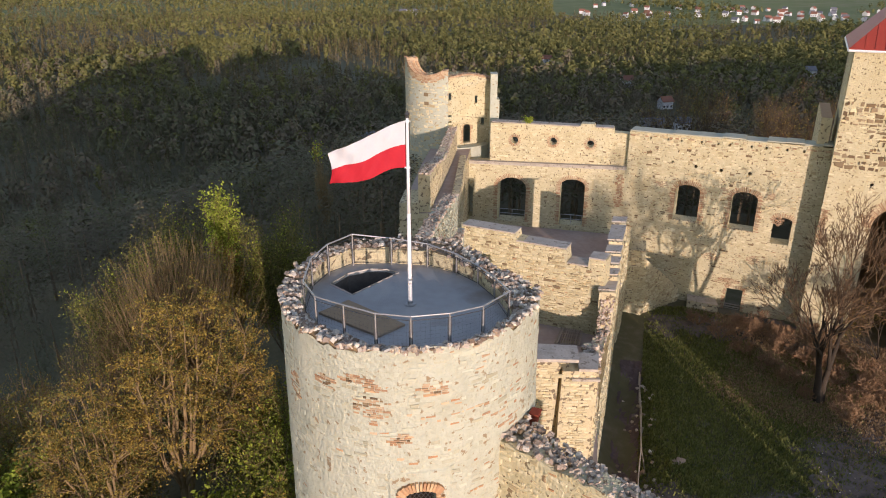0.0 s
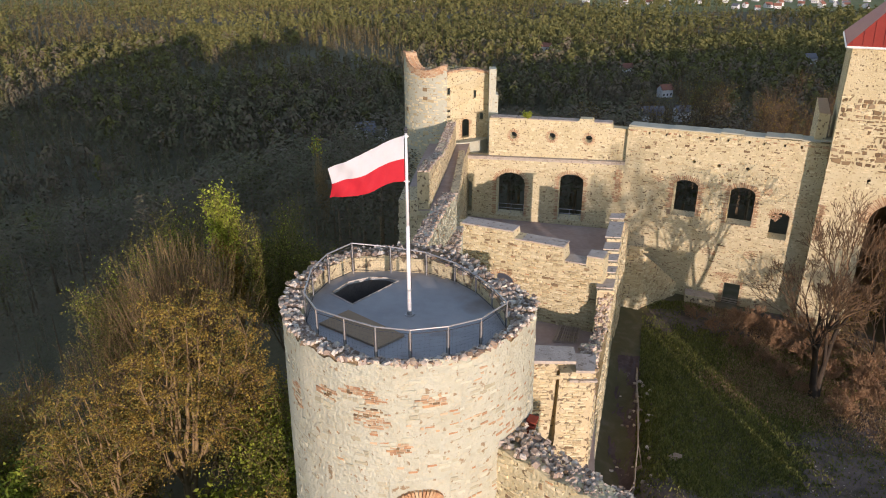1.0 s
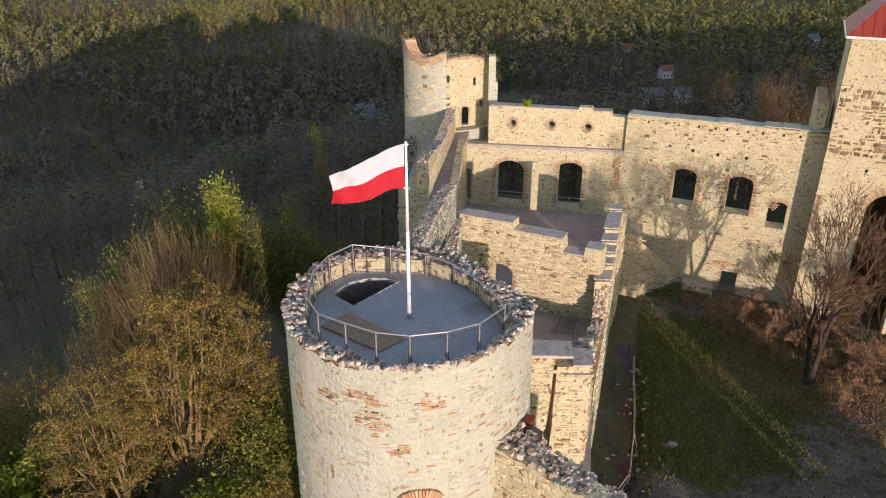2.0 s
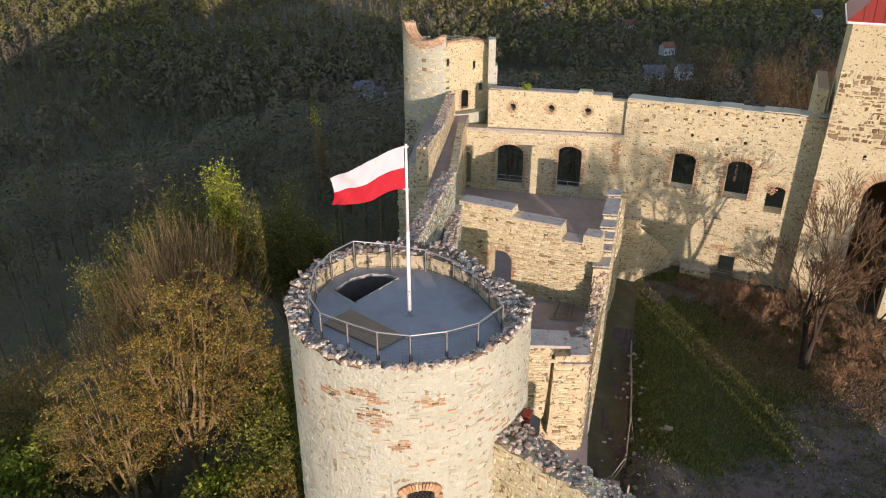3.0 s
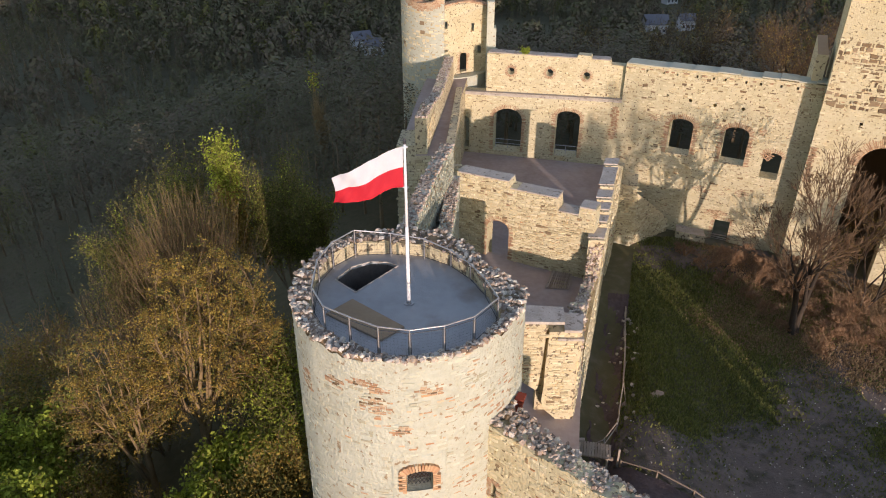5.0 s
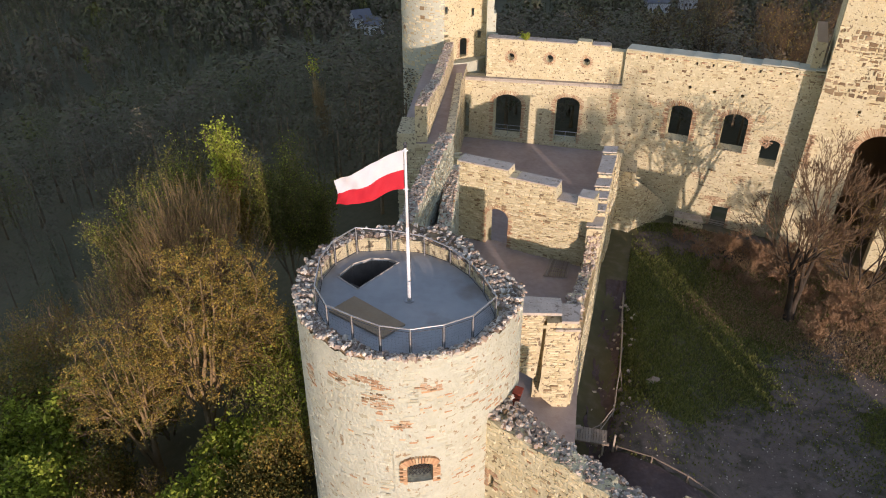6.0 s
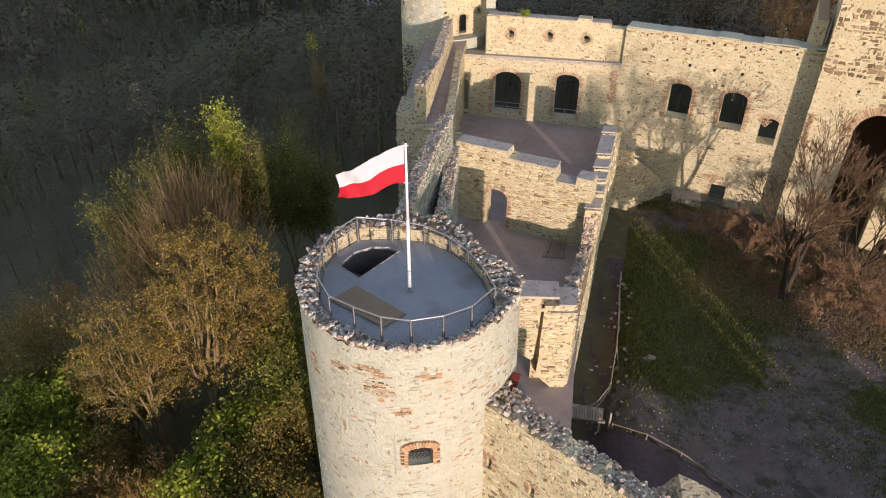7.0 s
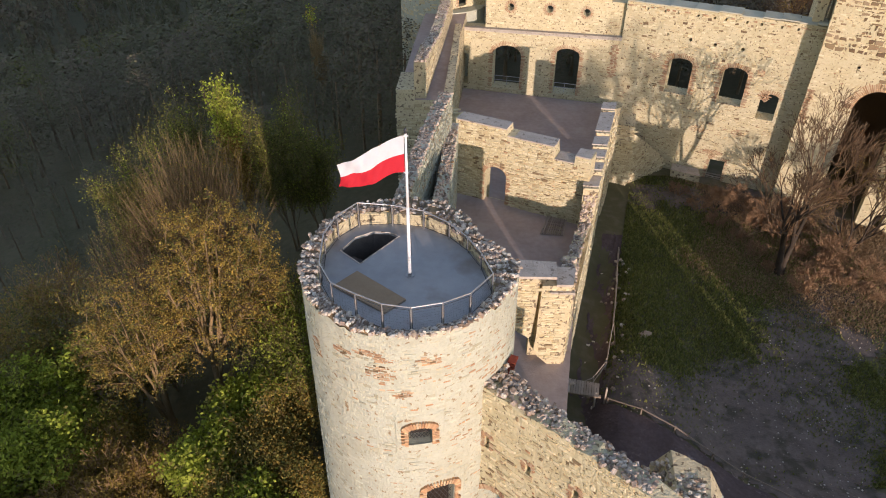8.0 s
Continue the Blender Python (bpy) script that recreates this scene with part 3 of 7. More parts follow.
for (x0, y0), (x1, y1) in zip(hatch, hatch[1:] + hatch[:1]):
    pit.add([(x0, y0, DECK - 0.09), (x1, y1, DECK - 0.09), (x1, y1, DECK - 4.0), (x0, y0, DECK - 4.0)], [(0, 1, 2, 3)])
pit.add([(x, y, DECK - 4.0) for x, y in hatch], [tuple(range(len(hatch)))])
shaft = part("hatch_shaft", pit.mesh("hatch_shaft", [SHAFT_SHADE], tower), tower, "dark stair hatch shaft")
for k in range(7):
    pit = Soup()
    pit.box((-3.3 + 0.24 * k, 20.75 + 0.17 * k, DECK - 0.6 - 0.28 * k), (0.3, 0.9, 0.2), Matrix.Rotation(0.9, 3, "Z"))
    part("step", pit.mesh("hatch_step", [SHAFT_SHADE], tower), shaft)
hf = Soup()
for (x0, y0), (x1, y1) in zip(hatch, hatch[1:] + hatch[:1]):
    d = Vector((x1 - x0, y1 - y0, 0))
    hf.box(((x0 + x1) / 2, (y0 + y1) / 2, DECK + 0.012), (d.length, 0.03, 0.04), Matrix.Rotation(math.atan2(d.y, d.x), 3, "Z"))
part("hatch_frame", hf.mesh("hatch_frame", [COPING], tower), tower)
# inner face of the rim, behind the railing
rim = Soup()
n = len(edge)
K = 96
inner, outer = [], []
for i in range(K):
    f = i / K * n
    a, b = edge[int(f)], edge[(int(f) + 1) % n]
    t = f - int(f)
    x, y = a[0] + (b[0] - a[0]) * t, a[1] + (b[1] - a[1]) * t
    ang = math.atan2(y - TC.y, x - TC.x)
    ro = tower_radius(ang, 21)
    back = 0.5 + 0.5 * math.sin(ang - 0.4)
    zi = DECK + 0.22 + 0.36 * back + r1.uniform(-0.06, 0.06)
    inner.append((x, y, zi))
    outer.append((TC.x + (ro - 0.04) * math.cos(ang), TC.y + (ro - 0.04) * math.sin(ang), 20.88 + 0.16 * back + r1.uniform(-0.08, 0.05)))
vs = [(x, y, DECK - 0.2) for x, y, z in inner] + inner + outer + [(x, y, 20.3) for x, y, z in outer]
fs = []
for i in range(K):
    j = (i + 1) % K
    for lev in range(3):
        fs.append((lev * K + i, lev * K + j, (lev + 1) * K + j, (lev + 1) * K + i))
rim.add(vs, fs)
# Slot 0 keeps the rim's top and outside dark between the loose stones.
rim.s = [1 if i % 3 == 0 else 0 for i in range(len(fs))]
part("rim", rim.mesh("rim", [STONE_AND_SHADE, MORTAR], tower), tower, "rubble rim of pale broken limestone")
# loose stones of the rim, one by one
count = 0
for i in range(0, 290):
    ang = r1.uniform(-math.pi, math.pi)
    f = r1.random() ** 0.7
    d = math.degrees(ang)
    if 15 < d < 165 and r1.random() < 0.45:
        continue
    ro = tower_radius(ang, 21) + 0.03
    k = min(range(K), key=lambda q: abs((math.atan2(inner[q][1] - TC.y, inner[q][0] - TC.x) - ang + math.pi) % (2 * math.pi) - math.pi))
    ri = math.hypot(inner[k][0] - TC.x, inner[k][1] - TC.y) + 0.12
    rr = ri + (ro - ri) * f
    z = inner[k][2] + (outer[k][2] - inner[k][2]) * f
    loose_stone(tower, (TC.x + rr * math.cos(ang), TC.y + rr * math.sin(ang), z + 0.05), r1.uniform(0.12, 0.25), r1)
chips = Soup()
for i in range(1300):
    ang, f = r1.uniform(-math.pi, math.pi), r1.random()
    k = min(range(K), key=lambda q: abs((math.atan2(inner[q][1] - TC.y, inner[q][0] - TC.x) - ang + math.pi) % (2 * math.pi) - math.pi))
    if 0.3 < ang < 2.9 and r1.random() < 0.4:
        continue
    a, b = Vector(inner[k]), Vector(outer[k])
    p = a.lerp(b, 0.05 + 1.0 * f)
    chips.box(p + Vector((r1.uniform(-0.06, 0.06), r1.uniform(-0.06, 0.06), 0.02)), (r1.uniform(0.08, 0.24), r1.uniform(0.07, 0.18), r1.uniform(0.06, 0.16)), Euler((r1.uniform(-0.6, 0.6), r1.uniform(-0.6, 0.6), r1.uniform(0, 6))).to_matrix(), 0, 0.7)
part("rim_rubble", chips.mesh("rim_rubble", [RUBBLE], tower), tower, "small broken stones of the rim", kind="stuff")
# red brick corbel on the right flank
cb = Soup()
for k in range(9):
    a = radians(-31 + 1.2 * k)
    p = Vector(tower_map(a, 16.55 + 0.105 * k, 0.10 + 0.012 * k))
    cb.box(p, (0.30, 0.40, 0.075), Matrix.Rotation(a, 3, "Z"))
part("brick_corbel", cb.mesh("brick_corbel", [REDBRICK], tower), tower, "red brick corbel course")

# ---- railing on the tower ----
rail = thing("railing", (TC.x, TC.y, DECK), "galvanised steel railing with wire mesh round the tower deck", "railing")
o = rail.location
for i, (x, y, z) in enumerate(RAIL):
    p = Soup()
    p.tube((x, y, DECK - 0.02), (x, y, z), 0.023, 0.023, 8)
    part("post", p.mesh("post", [STEEL], rail), rail)
for i in range(len(RAIL)):
    a, b = Vector(RAIL[i]), Vector(RAIL[(i + 1) % len(RAIL)])
    s = Soup()
    s.tube(a, b, 0.026, 0.026, 8)
    part("top_rail", s.mesh("top_rail", [STEEL], rail), rail)
    lo = lambda q, f: Vector((q.x, q.y, DECK + 0.1 + (q.z - DECK - 0.22) * f))
    s = Soup()
    for f in (0.0, 1.0):
        s.tube(lo(a, f), lo(b, f), 0.012, 0.012, 6)
    for t in (0.04, 0.96):
        s.tube(lo(a, 0).lerp(lo(b, 0), t), lo(a, 1).lerp(lo(b, 1), t), 0.012, 0.012, 5)
    part("panel_frame", s.mesh("panel_frame", [DARKMETAL], rail), rail, "dark mesh panel frame")
    w = Soup()
    steps = int((b - a).length / 0.12)
    for k in range(1, steps):
        t = k / steps
        w.tube(lo(a, 0).lerp(lo(b, 0), t), lo(a, 1).lerp(lo(b, 1), t), 0.0015, 0.0015, 3, cap=False)
    for k in range(1, 8):
        w.tube(lo(a, k / 8), lo(b, k / 8), 0.0015, 0.0015, 3, cap=False)
    part("wire_mesh", w.mesh("wire_mesh", [DARKMETAL], rail), rail, "dark wire mesh panel")

# ---- flagpole and flag ----
PX, PY = -1.264, 19.385
pole = thing("flagpole", (PX, PY, DECK), "tall white painted flagpole standing on the deck", "flagpole")
s = Soup()
s.tube((PX, PY, DECK), (PX, PY, 23.4), 0.068, 0.055, 16)
s.tube((PX, PY, 23.4), (PX, PY, 26.2), 0.052, 0.036, 16)
part("pole", s.mesh("pole", [WHITEPAINT], pole, smooth=True), pole)
s = Soup()
s.tube((PX, PY, DECK), (PX, PY, DECK + 0.03), 0.16, 0.16, 16)
s.tube((PX, PY, DECK + 0.03), (PX, PY, DECK + 0.12), 0.085, 0.08, 16)
part("base_plate", s.mesh("base_plate", [STEEL], pole), pole)
s = Soup()
s.tube((PX, PY, 26.2), (PX, PY, 26.24), 0.05, 0.05, 10)
s.tube((PX, PY, 26.24), (PX, PY, 26.30), 0.03, 0.065, 10)
s.tube((PX, PY, 26.30), (PX, PY, 26.38), 0.065, 0.02, 10)
part("finial", s.mesh("finial", [DARKMETAL], pole), pole)
for zc in (26.1, 24.78):
    s = Soup()
    s.tube((PX, PY, zc - 0.03), (PX, PY, zc + 0.03), 0.06, 0.06, 10)
    s.tube((PX + 0.09, PY, zc), (PX - 0.09, PY, zc), 0.02, 0.02, 6)
    part("clamp", s.mesh("clamp", [WHITEPAINT], pole), pole)
s = Soup()
s.tube((PX + 0.075, PY - 0.02, DECK + 0.9), (PX + 0.06, PY - 0.02, 26.1), 0.008, 0.008, 4)
part("halyard", s.mesh("halyard", [DARKMETAL], pole), pole)
flag = thing("flag", (PX - 0.06, PY, 25.45), "white over red cloth flag blowing on the pole", "flag")


def cloth(u, v):
    """u from hoist to fly, v from top to foot, both 0 to 1."""
    x = PX - 0.06 - 2.12 * u - 0.04 * v * u + 0.10 * u * math.sin(3.1 * v)
    y = PY + 0.15 * math.sin(6.2 * u + 1.5 * v) * u ** 0.6 + 0.06 * math.sin(15 * u + 5 * v) * u ** 0.5 + 0.02 * math.sin(31 * u - 9 * v) * u ** 0.5 - 0.5 * u
    top = 26.12 - 0.84 * u ** 1.05 + 0.02 * math.sin(9 * u)
    foot = 24.78 - 0.46 * u + 0.05 * math.sin(8.5 * u)
    return (x, y, top + (foot - top) * v)


for nm, v0, v1, mat in (("white_band", 0.0, 0.5, FLAGWHITE), ("red_band", 0.5, 1.0, FLAGRED)):
    nu, nv = 44, 14
    vs = [cloth(i / nu, v0 + (v1 - v0) * j / nv) for j in range(nv + 1) for i in range(nu + 1)]
    fs = [(j * (nu + 1) + i, j * (nu + 1) + i + 1, (j + 1) * (nu + 1) + i + 1, (j + 1) * (nu + 1) + i) for j in range(nv) for i in range(nu)]
    part(nm, mesh_of(nm, local(flag, vs), fs, mat, smooth=True), flag)

# ---- hatch cover lying on the deck ----
cover = thing("hatch_cover", (-2.55, 18.4, DECK), "flat tan plywood hatch cover lying on the deck", "hatch cover")
pl = [(-3.2, 19.52), (-3.95, 18.66), (-2.0, 17.28), (-1.33, 17.99)]
s = Soup()
slab(lambda a, b, d=0.0: (a, b, DECK + 0.07 + d), pl, [], 0.06, s)
part("board", s.mesh("board", [PLY], cover), cover)
s = Soup()
for (x0, y0), (x1, y1) in zip(pl, pl[1:] + pl[:1]):
    d = Vector((x1 - x0, y1 - y0, 0))
    s.box(((x0 + x1) / 2, (y0 + y1) / 2, DECK + 0.032), (d.length, 0.025, 0.06), Matrix.Rotation(math.atan2(d.y, d.x), 3, "Z"))
part("edge_strip", s.mesh("edge_strip", [WOOD], cover), cover)


# ---- castle walls ----
def wall_thing(name, p, label, category="wall"):
    return thing(name, (p[0], p[1], 0), label, category, kind="structure")


def prism(soup, left, right, z0, r=None, slot=0, top_slot=0, amp=0.08):
    """A wall that runs along two edges in plan; each edge point carries its top height."""
    n = len(left)
    ro = r or random.Random(3)
    L = [(x, y, z + ro.uniform(-amp, amp)) for x, y, z in left]
    R = [(x, y, z + ro.uniform(-amp, amp)) for x, y, z in right]
    vs = L + R + [(x, y, z0) for x, y, z in L] + [(x, y, z0) for x, y, z in R]
    side, top = [], []
    for i in range(n - 1):
        top.append((i, n + i, n + i + 1, i + 1))
        side.append((2 * n + i, i, i + 1, 2 * n + i + 1))
        side.append((n + i, 3 * n + i, 3 * n + i + 1, n + i + 1))
    side += [(0, 2 * n, 3 * n, n), (n - 1, 2 * n - 1, 4 * n - 1, 3 * n - 1)]
    k = len(soup.v)
    soup.add(vs, side, slot)
    soup.f += [tuple(i + k for i in f) for f in top]
    soup.s += [top_slot] * len(top)


def densify(pts, step=0.5):
    out = []
    for a, b in zip(pts, pts[1:]):
        n = max(1, int(math.dist(a[:2], b[:2]) / step))
        out += [tuple(a[k] + (b[k] - a[k]) * i / n for k in range(len(a))) for i in range(n)]
    return out + [pts[-1]]


def rubble_top(parent, left, right, r, per=3.0, size=(0.14, 0.3), limit=60, slot_obj=True):
    """Loose stones along a wall head, each a piece."""
    k = 0
    for i in range(len(left) - 1):
        ln = math.dist(left[i][:2], left[i + 1][:2])
        for _ in range(int(ln * per + r.random())):
            if k >= limit:
                return
            t, w = r.random(), r.uniform(0.05, 0.95)
            a = Vector(left[i]).lerp(Vector(left[i + 1]), t)
            b = Vector(right[i]).lerp(Vector(right[i + 1]), t)
            loose_stone(parent, a.lerp(b, w), r.uniform(*size), r)
            k += 1


r2 = random.Random(21)
# curtain wall from the tower towards the gate yard
near_edge = [(1.3, 17.05, 17.45), (2.6, 16.0, 17.35), (4.12, 14.7, 17.3), (6.5, 12.55, 17.3)]
far_edge = [(2.3, 17.95, 17.45), (3.3, 16.75, 17.3), (4.75, 15.3, 17.25), (7.1, 13.15, 17.2)]
curtain = wall_thing("wall_curtain", (4.1, 14.7), "rubble limestone curtain wall with slits and broken top beside the round tower")
s = Soup()
cfn = plane_map((1.3, 17.05), (6.5, 12.55))
clen = math.dist((1.3, 17.05), (6.5, 12.55))
head = [(clen + 3.6, 12.9), (clen + 1.9, 13.2), (clen + 1.7, 15.5), (clen + 1.0, 17.1)]
slits = [square(0.42, 0.66, 14.1, 14.75), square(2.35, 2.6, 14.2, 14.75), square(4.35, 4.62, 14.6, 15.2), arch(0.05, 2.6, 4.0, 10.4, 1.35)]
slab(cfn, [(-0.5, -4), (clen + 3.6, -4)] + head + rough_top(0, clen, 17.3, r2, 0.4, 0.08)[::-1] + [(-0.5, 17.4)], slits, 0.75, s)
part("wall_body", s.mesh("curtain_body", [OLDPLASTER], curtain), curtain)
s = Soup()
masonry(s, cfn, 0.0, 8.0, 8.0, 17.2, lambda a, z: not any(inside(h, a, z) for h in slits), r2, course=0.15, length=0.26, proud=0.03, brick=0.04, dark=0.06, gap=0.015, skip=0.45, single=(curtain, (LIME_ONE, BRICK_OBJ, STONE_AND_SHADE), 260, lambda a, z: z > 14.5 and a < 5))
brick_edge(s, cfn, 0.05, 2.6, 4.0, 10.4, 1.35, r2, 0.3, slot=1)
for a0, a1, z0, z1 in ((0.42, 0.66, 14.1, 14.75), (2.35, 2.6, 14.2, 14.75), (4.35, 4.62, 14.6, 15.2)):
    brick_edge(s, cfn, a0, a1, z0, z1, 0.06, r2, 0.2, slot=1)
part("stone_facing", s.mesh("curtain_facing", [LIME, BRICK, STONE_AND_SHADE], curtain), curtain, kind="stuff")
rubble_top(curtain, densify(near_edge[:4], 0.5), densify(far_edge[:4], 0.5), r2, per=14, size=(0.14, 0.26), limit=90)
cobble_top(curtain, densify(near_edge, 0.5), densify(far_edge, 0.5)[:len(densify(near_edge, 0.5))], r2, [HEADSTONE, STONE_AND_SHADE], "curtain_head")

# gate wall: the block with a deep crack beside the tower
gate = wall_thing("wall_gate", (5.0, 28.1), "tall pale gate wall split by a deep vertical crack")
gfn = plane_map((3.1, 28.1), (6.6, 28.08))
s = Soup()
slab(gfn, [(0.0, 9.6), (0.8, 9.5), (1.5, 9.0), (1.62, 9.2), (1.72, 10.6), (1.76, 11.4), (1.80, 12.85), (1.9, 13.0), (1.6, 13.35), (0.0, 13.45)], [], 1.0, s)
slab(gfn, [(1.92, 9.3), (1.85, 8.2), (2.1, 7.6), (2.6, 7.1), (3.5, 6.0), (3.52, 12.9), (1.96, 12.8), (1.93, 11.4), (1.9, 10.5)], [], 1.0, s)
slab(lambda a, z, d=0.0: gfn(a, z, d - 0.7), [(0.0, 9.6), (1.6, 9.2), (1.6, 6.0), (3.5, 6.0), (3.5, 12.8), (0, 12.9)], [], 0.5, s)
part("wall_body", s.mesh("gate_body", [MORTAR], gate), gate)
s = Soup()
ga = [(0.0, 9.6), (0.8, 9.5), (1.5, 9.0), (1.72, 10.6), (1.8, 13.2), (0.0, 13.3)]
gb = [(1.97, 9.3), (2.1, 7.6), (3.48, 6.0), (3.5, 12.8), (1.97, 12.7)]
masonry(s, gfn, 0, 3.5, 6.0, 13.3, lambda a, z: inside(ga, a, z) or inside(gb, a, z), r2, course=0.15, length=0.36, proud=0.035, brick=0.03, dark=0.03, gap=0.014, single=(gate, (LIME_ONE, BRICK_OBJ, STONE_AND_SHADE), 220, lambda a, z: z > 9))
part("stone_facing", s.mesh("gate_facing", [LIME, BRICK, STONE_AND_SHADE], gate), gate, kind="stuff")
s = Soup()
slab(lambda a, b, d=0.0: (a, b, 13.5 + d), [(3.05, 28.0), (5.75, 27.98), (5.85, 29.3), (3.15, 29.5)], [], 0.16, s)
part("coping", s.mesh("gate_coping", [COPING], gate), gate, "flat grey stone coping slab")
s = Soup()
slab(lambda a, b, d=0.0: (a, b, 13.02 + d), [(5.78, 27.95), (6.65, 27.95), (6.95, 29.4), (5.9, 29.5)], [], 0.14, s)
part("coping", s.mesh("gate_coping_low", [COPING], gate), gate)
s = Soup()
s.box((6.15, 28.0, 12.45), (1.3, 0.18, 0.12))
part("ledge", s.mesh("gate_ledge", [COPING], gate), gate)

# long wall on the yard side, with a stepped head
yard_wall = wall_thing("wall_yard", (9.5, 38.0), "long narrow limestone wall with stepped slabs on its head")
rt_edge = densify([(6.75, 28.2, 12.9), (7.2, 30.5, 12.85), (7.22, 30.55, 7.3), (7.8, 32.6, 7.3), (7.82, 32.65, 9.1), (8.0, 33.6, 8.9), (8.6, 36.0, 8.75), (9.3, 38.6, 8.25), (9.95, 40.3, 8.4), (10.2, 41.1, 9.4), (10.35, 41.3, 10.2)], 0.5)
lf_edge = [(x - 0.78, y + 0.1, z) for x, y, z in rt_edge]
s = Soup()
prism(s, lf_edge, rt_edge, -3.0, r2, 0, 0, 0.1)
steps = [(41.3, 43.0, 10.65), (43.0, 44.3, 11.0), (44.3, 45.7, 11.3), (45.7, 47.3, 11.55), (47.3, 50.8, 11.85), (50.8, 51.2, 12.0), (51.2, 52.3, 12.0), (52.3, 54.2, 5.7)]
sx = lambda y: 10.35 + (y - 41.3) * 0.274
for y0, y1, z in steps:
    cut = 0.45 if y0 == 51.2 else 0.0
    prism(s, [(sx(y0) - 1.0, y0 + 0.1, z), (sx(y1) - 1.05, y1 + 0.1, z)], [(sx(y0) - cut, y0, z), (sx(y1) - cut, y1, z)], -3.0, r2, 0, 0, 0.0)
part("wall_body", s.mesh("yard_wall_body", [MORTAR], yard_wall), yard_wall)
for y0, y1, z in steps[:5] + [(50.8, 52.3, 12.0)] + steps[7:]:
    s = Soup()
    slab(lambda a, b, d=0.0: (a, b, z + 0.09 + d), [(sx(y0) - 1.04, y0 + 0.35), (sx(y0) + 0.05, y0 + 0.25), (sx(y1) + 0.05, y1 - 0.05), (sx(y1) - 1.08, y1)], [], 0.086, s)
    part("step_slab", s.mesh("step_slab", [COPING], yard_wall), yard_wall, "flat grey stone slab")
s = Soup()
yfn = plane_map((6.75, 28.2), (10.35, 41.3))
masonry(s, yfn, 0, 27, -1, 10.5, lambda a, z: (z < 7.1 or (z < 8.2 and a > 4.7) or a < 2.2 or a > 13.8) and a < 23.6, r2, course=0.22, length=0.5, proud=0.04, brick=0.02)
part("stone_facing", s.mesh("yard_facing", [LIME, BRICK, STONE_AND_SHADE], yard_wall), yard_wall, kind="stuff")
s = Soup()
yin = plane_map((10.35 - 0.95, 41.4), (6.0, 28.3))
masonry(s, yin, 0, 13.5, 7, 8.1, lambda a, z: a < 8.6 or z < 7.15, r2, course=0.22, length=0.45, proud=0.04, brick=0.02)
part("stone_facing", s.mesh("yard_inner_facing", [LIME, BRICK, STONE_AND_SHADE], yard_wall), yard_wall, kind="stuff")
rubble_top(yard_wall, lf_edge, rt_edge, r2, per=6, size=(0.14, 0.28), limit=70)
cobble_top(yard_wall, lf_edge, rt_edge, r2, [HEADSTONE, STONE_AND_SHADE], "yard_head")

# cross wall with the arched doorway
cross = wall_thing("wall_cross", (4.5, 44.5), "coursed yellow limestone cross wall with a brick-edged arched doorway")
P0, P1 = (0.4, 46.5), (8.9, 42.53)
xfn = plane_map(P0, P1)
xl = math.dist(P0, P1)
sd = lambda x: (x - P0[0]) / (P1[0] - P0[0]) * xl
door = arch(sd(2.64), sd(4.22), 6.6, 9.35, 0.75)
xout = [(0, 3), (xl + 1.0, 3), (xl + 1.0, 12.55), (sd(8.75), 12.5), (sd(8.7), 11.75), (sd(7.4), 11.95), (sd(7.3), 12.75), (sd(4.12), 12.95), (sd(4.05), 13.35), (0, 13.4)]
s = Soup()
slab(xfn, xout, [door], 1.15, s)
part("wall_body", s.mesh("cross_body", [OLDPLASTER], cross), cross)
s = Soup()
masonry(s, xfn, 0, xl + 0.9, 6.6, 13.3, lambda a, z: inside(xout, a, z + 0.06) and not inside(door, a, z), r2, course=0.18, length=0.34, proud=0.05, brick=0.05, dark=0.05, gap=0.018, skip=0.06, single=(cross, (LIME_ONE, BRICK_OBJ, STONE_AND_SHADE), 280, lambda a, z: z > 9.0))
brick_edge(s, xfn, sd(2.64), sd(4.22), 6.7, 9.35, 0.75, r2, 0.34, slot=1)
part("stone_facing", s.mesh("cross_facing", [LIME, BRICK, STONE_AND_SHADE], cross), cross, kind="stuff")
for a0, a1, z in ((sd(0.5), sd(4.05), 13.42), (sd(4.15), sd(7.32), 12.92), (sd(7.45), sd(8.7), 11.98), (sd(8.75), xl + 0.9, 12.6)):
    s = Soup()
    slab(lambda a, b, d=0.0: xfn(a, z + d, -b), [(a0, -0.08), (a0, 1.2), (a1, 1.2), (a1, -0.08)][::-1], [], 0.1, s)
    part("coping", s.mesh("cross_coping", [COPING], cross), cross, "thin grey coping slab")

# west inner walls
west = wall_thing("wall_west", (-0.9, 39.0), "high west wall with a rubble head and bright inner face")
wl = densify([(-4.2, 23.6, 16.3), (-2.85, 31.2, 16.25), (-1.75, 39.5, 16.2), (-0.75, 45.2, 16.0)], 0.6)
wr = densify([(-3.2, 23.4, 16.3), (-2.05, 32.0, 16.2), (-0.87, 39.5, 16.2), (0.12, 45.0, 16.0)], 0.6)
nmin = min(len(wl), len(wr))
wl, wr = wl[:nmin - 1] + [wl[-1]], wr[:nmin - 1] + [wr[-1]]
s = Soup()
prism(s, wl, wr, -4, r2, 0, 0, 0.08)
part("wall_body", s.mesh("west_body", [RENDER], west), west)
s = Soup()
wfn = plane_map((0.12, 45.0), (-2.05, 32.0))
masonry(s, wfn, 0, 13, 12, 16.0, lambda a, z: True, r2, course=0.2, length=0.4, proud=0.05, brick=0.08)
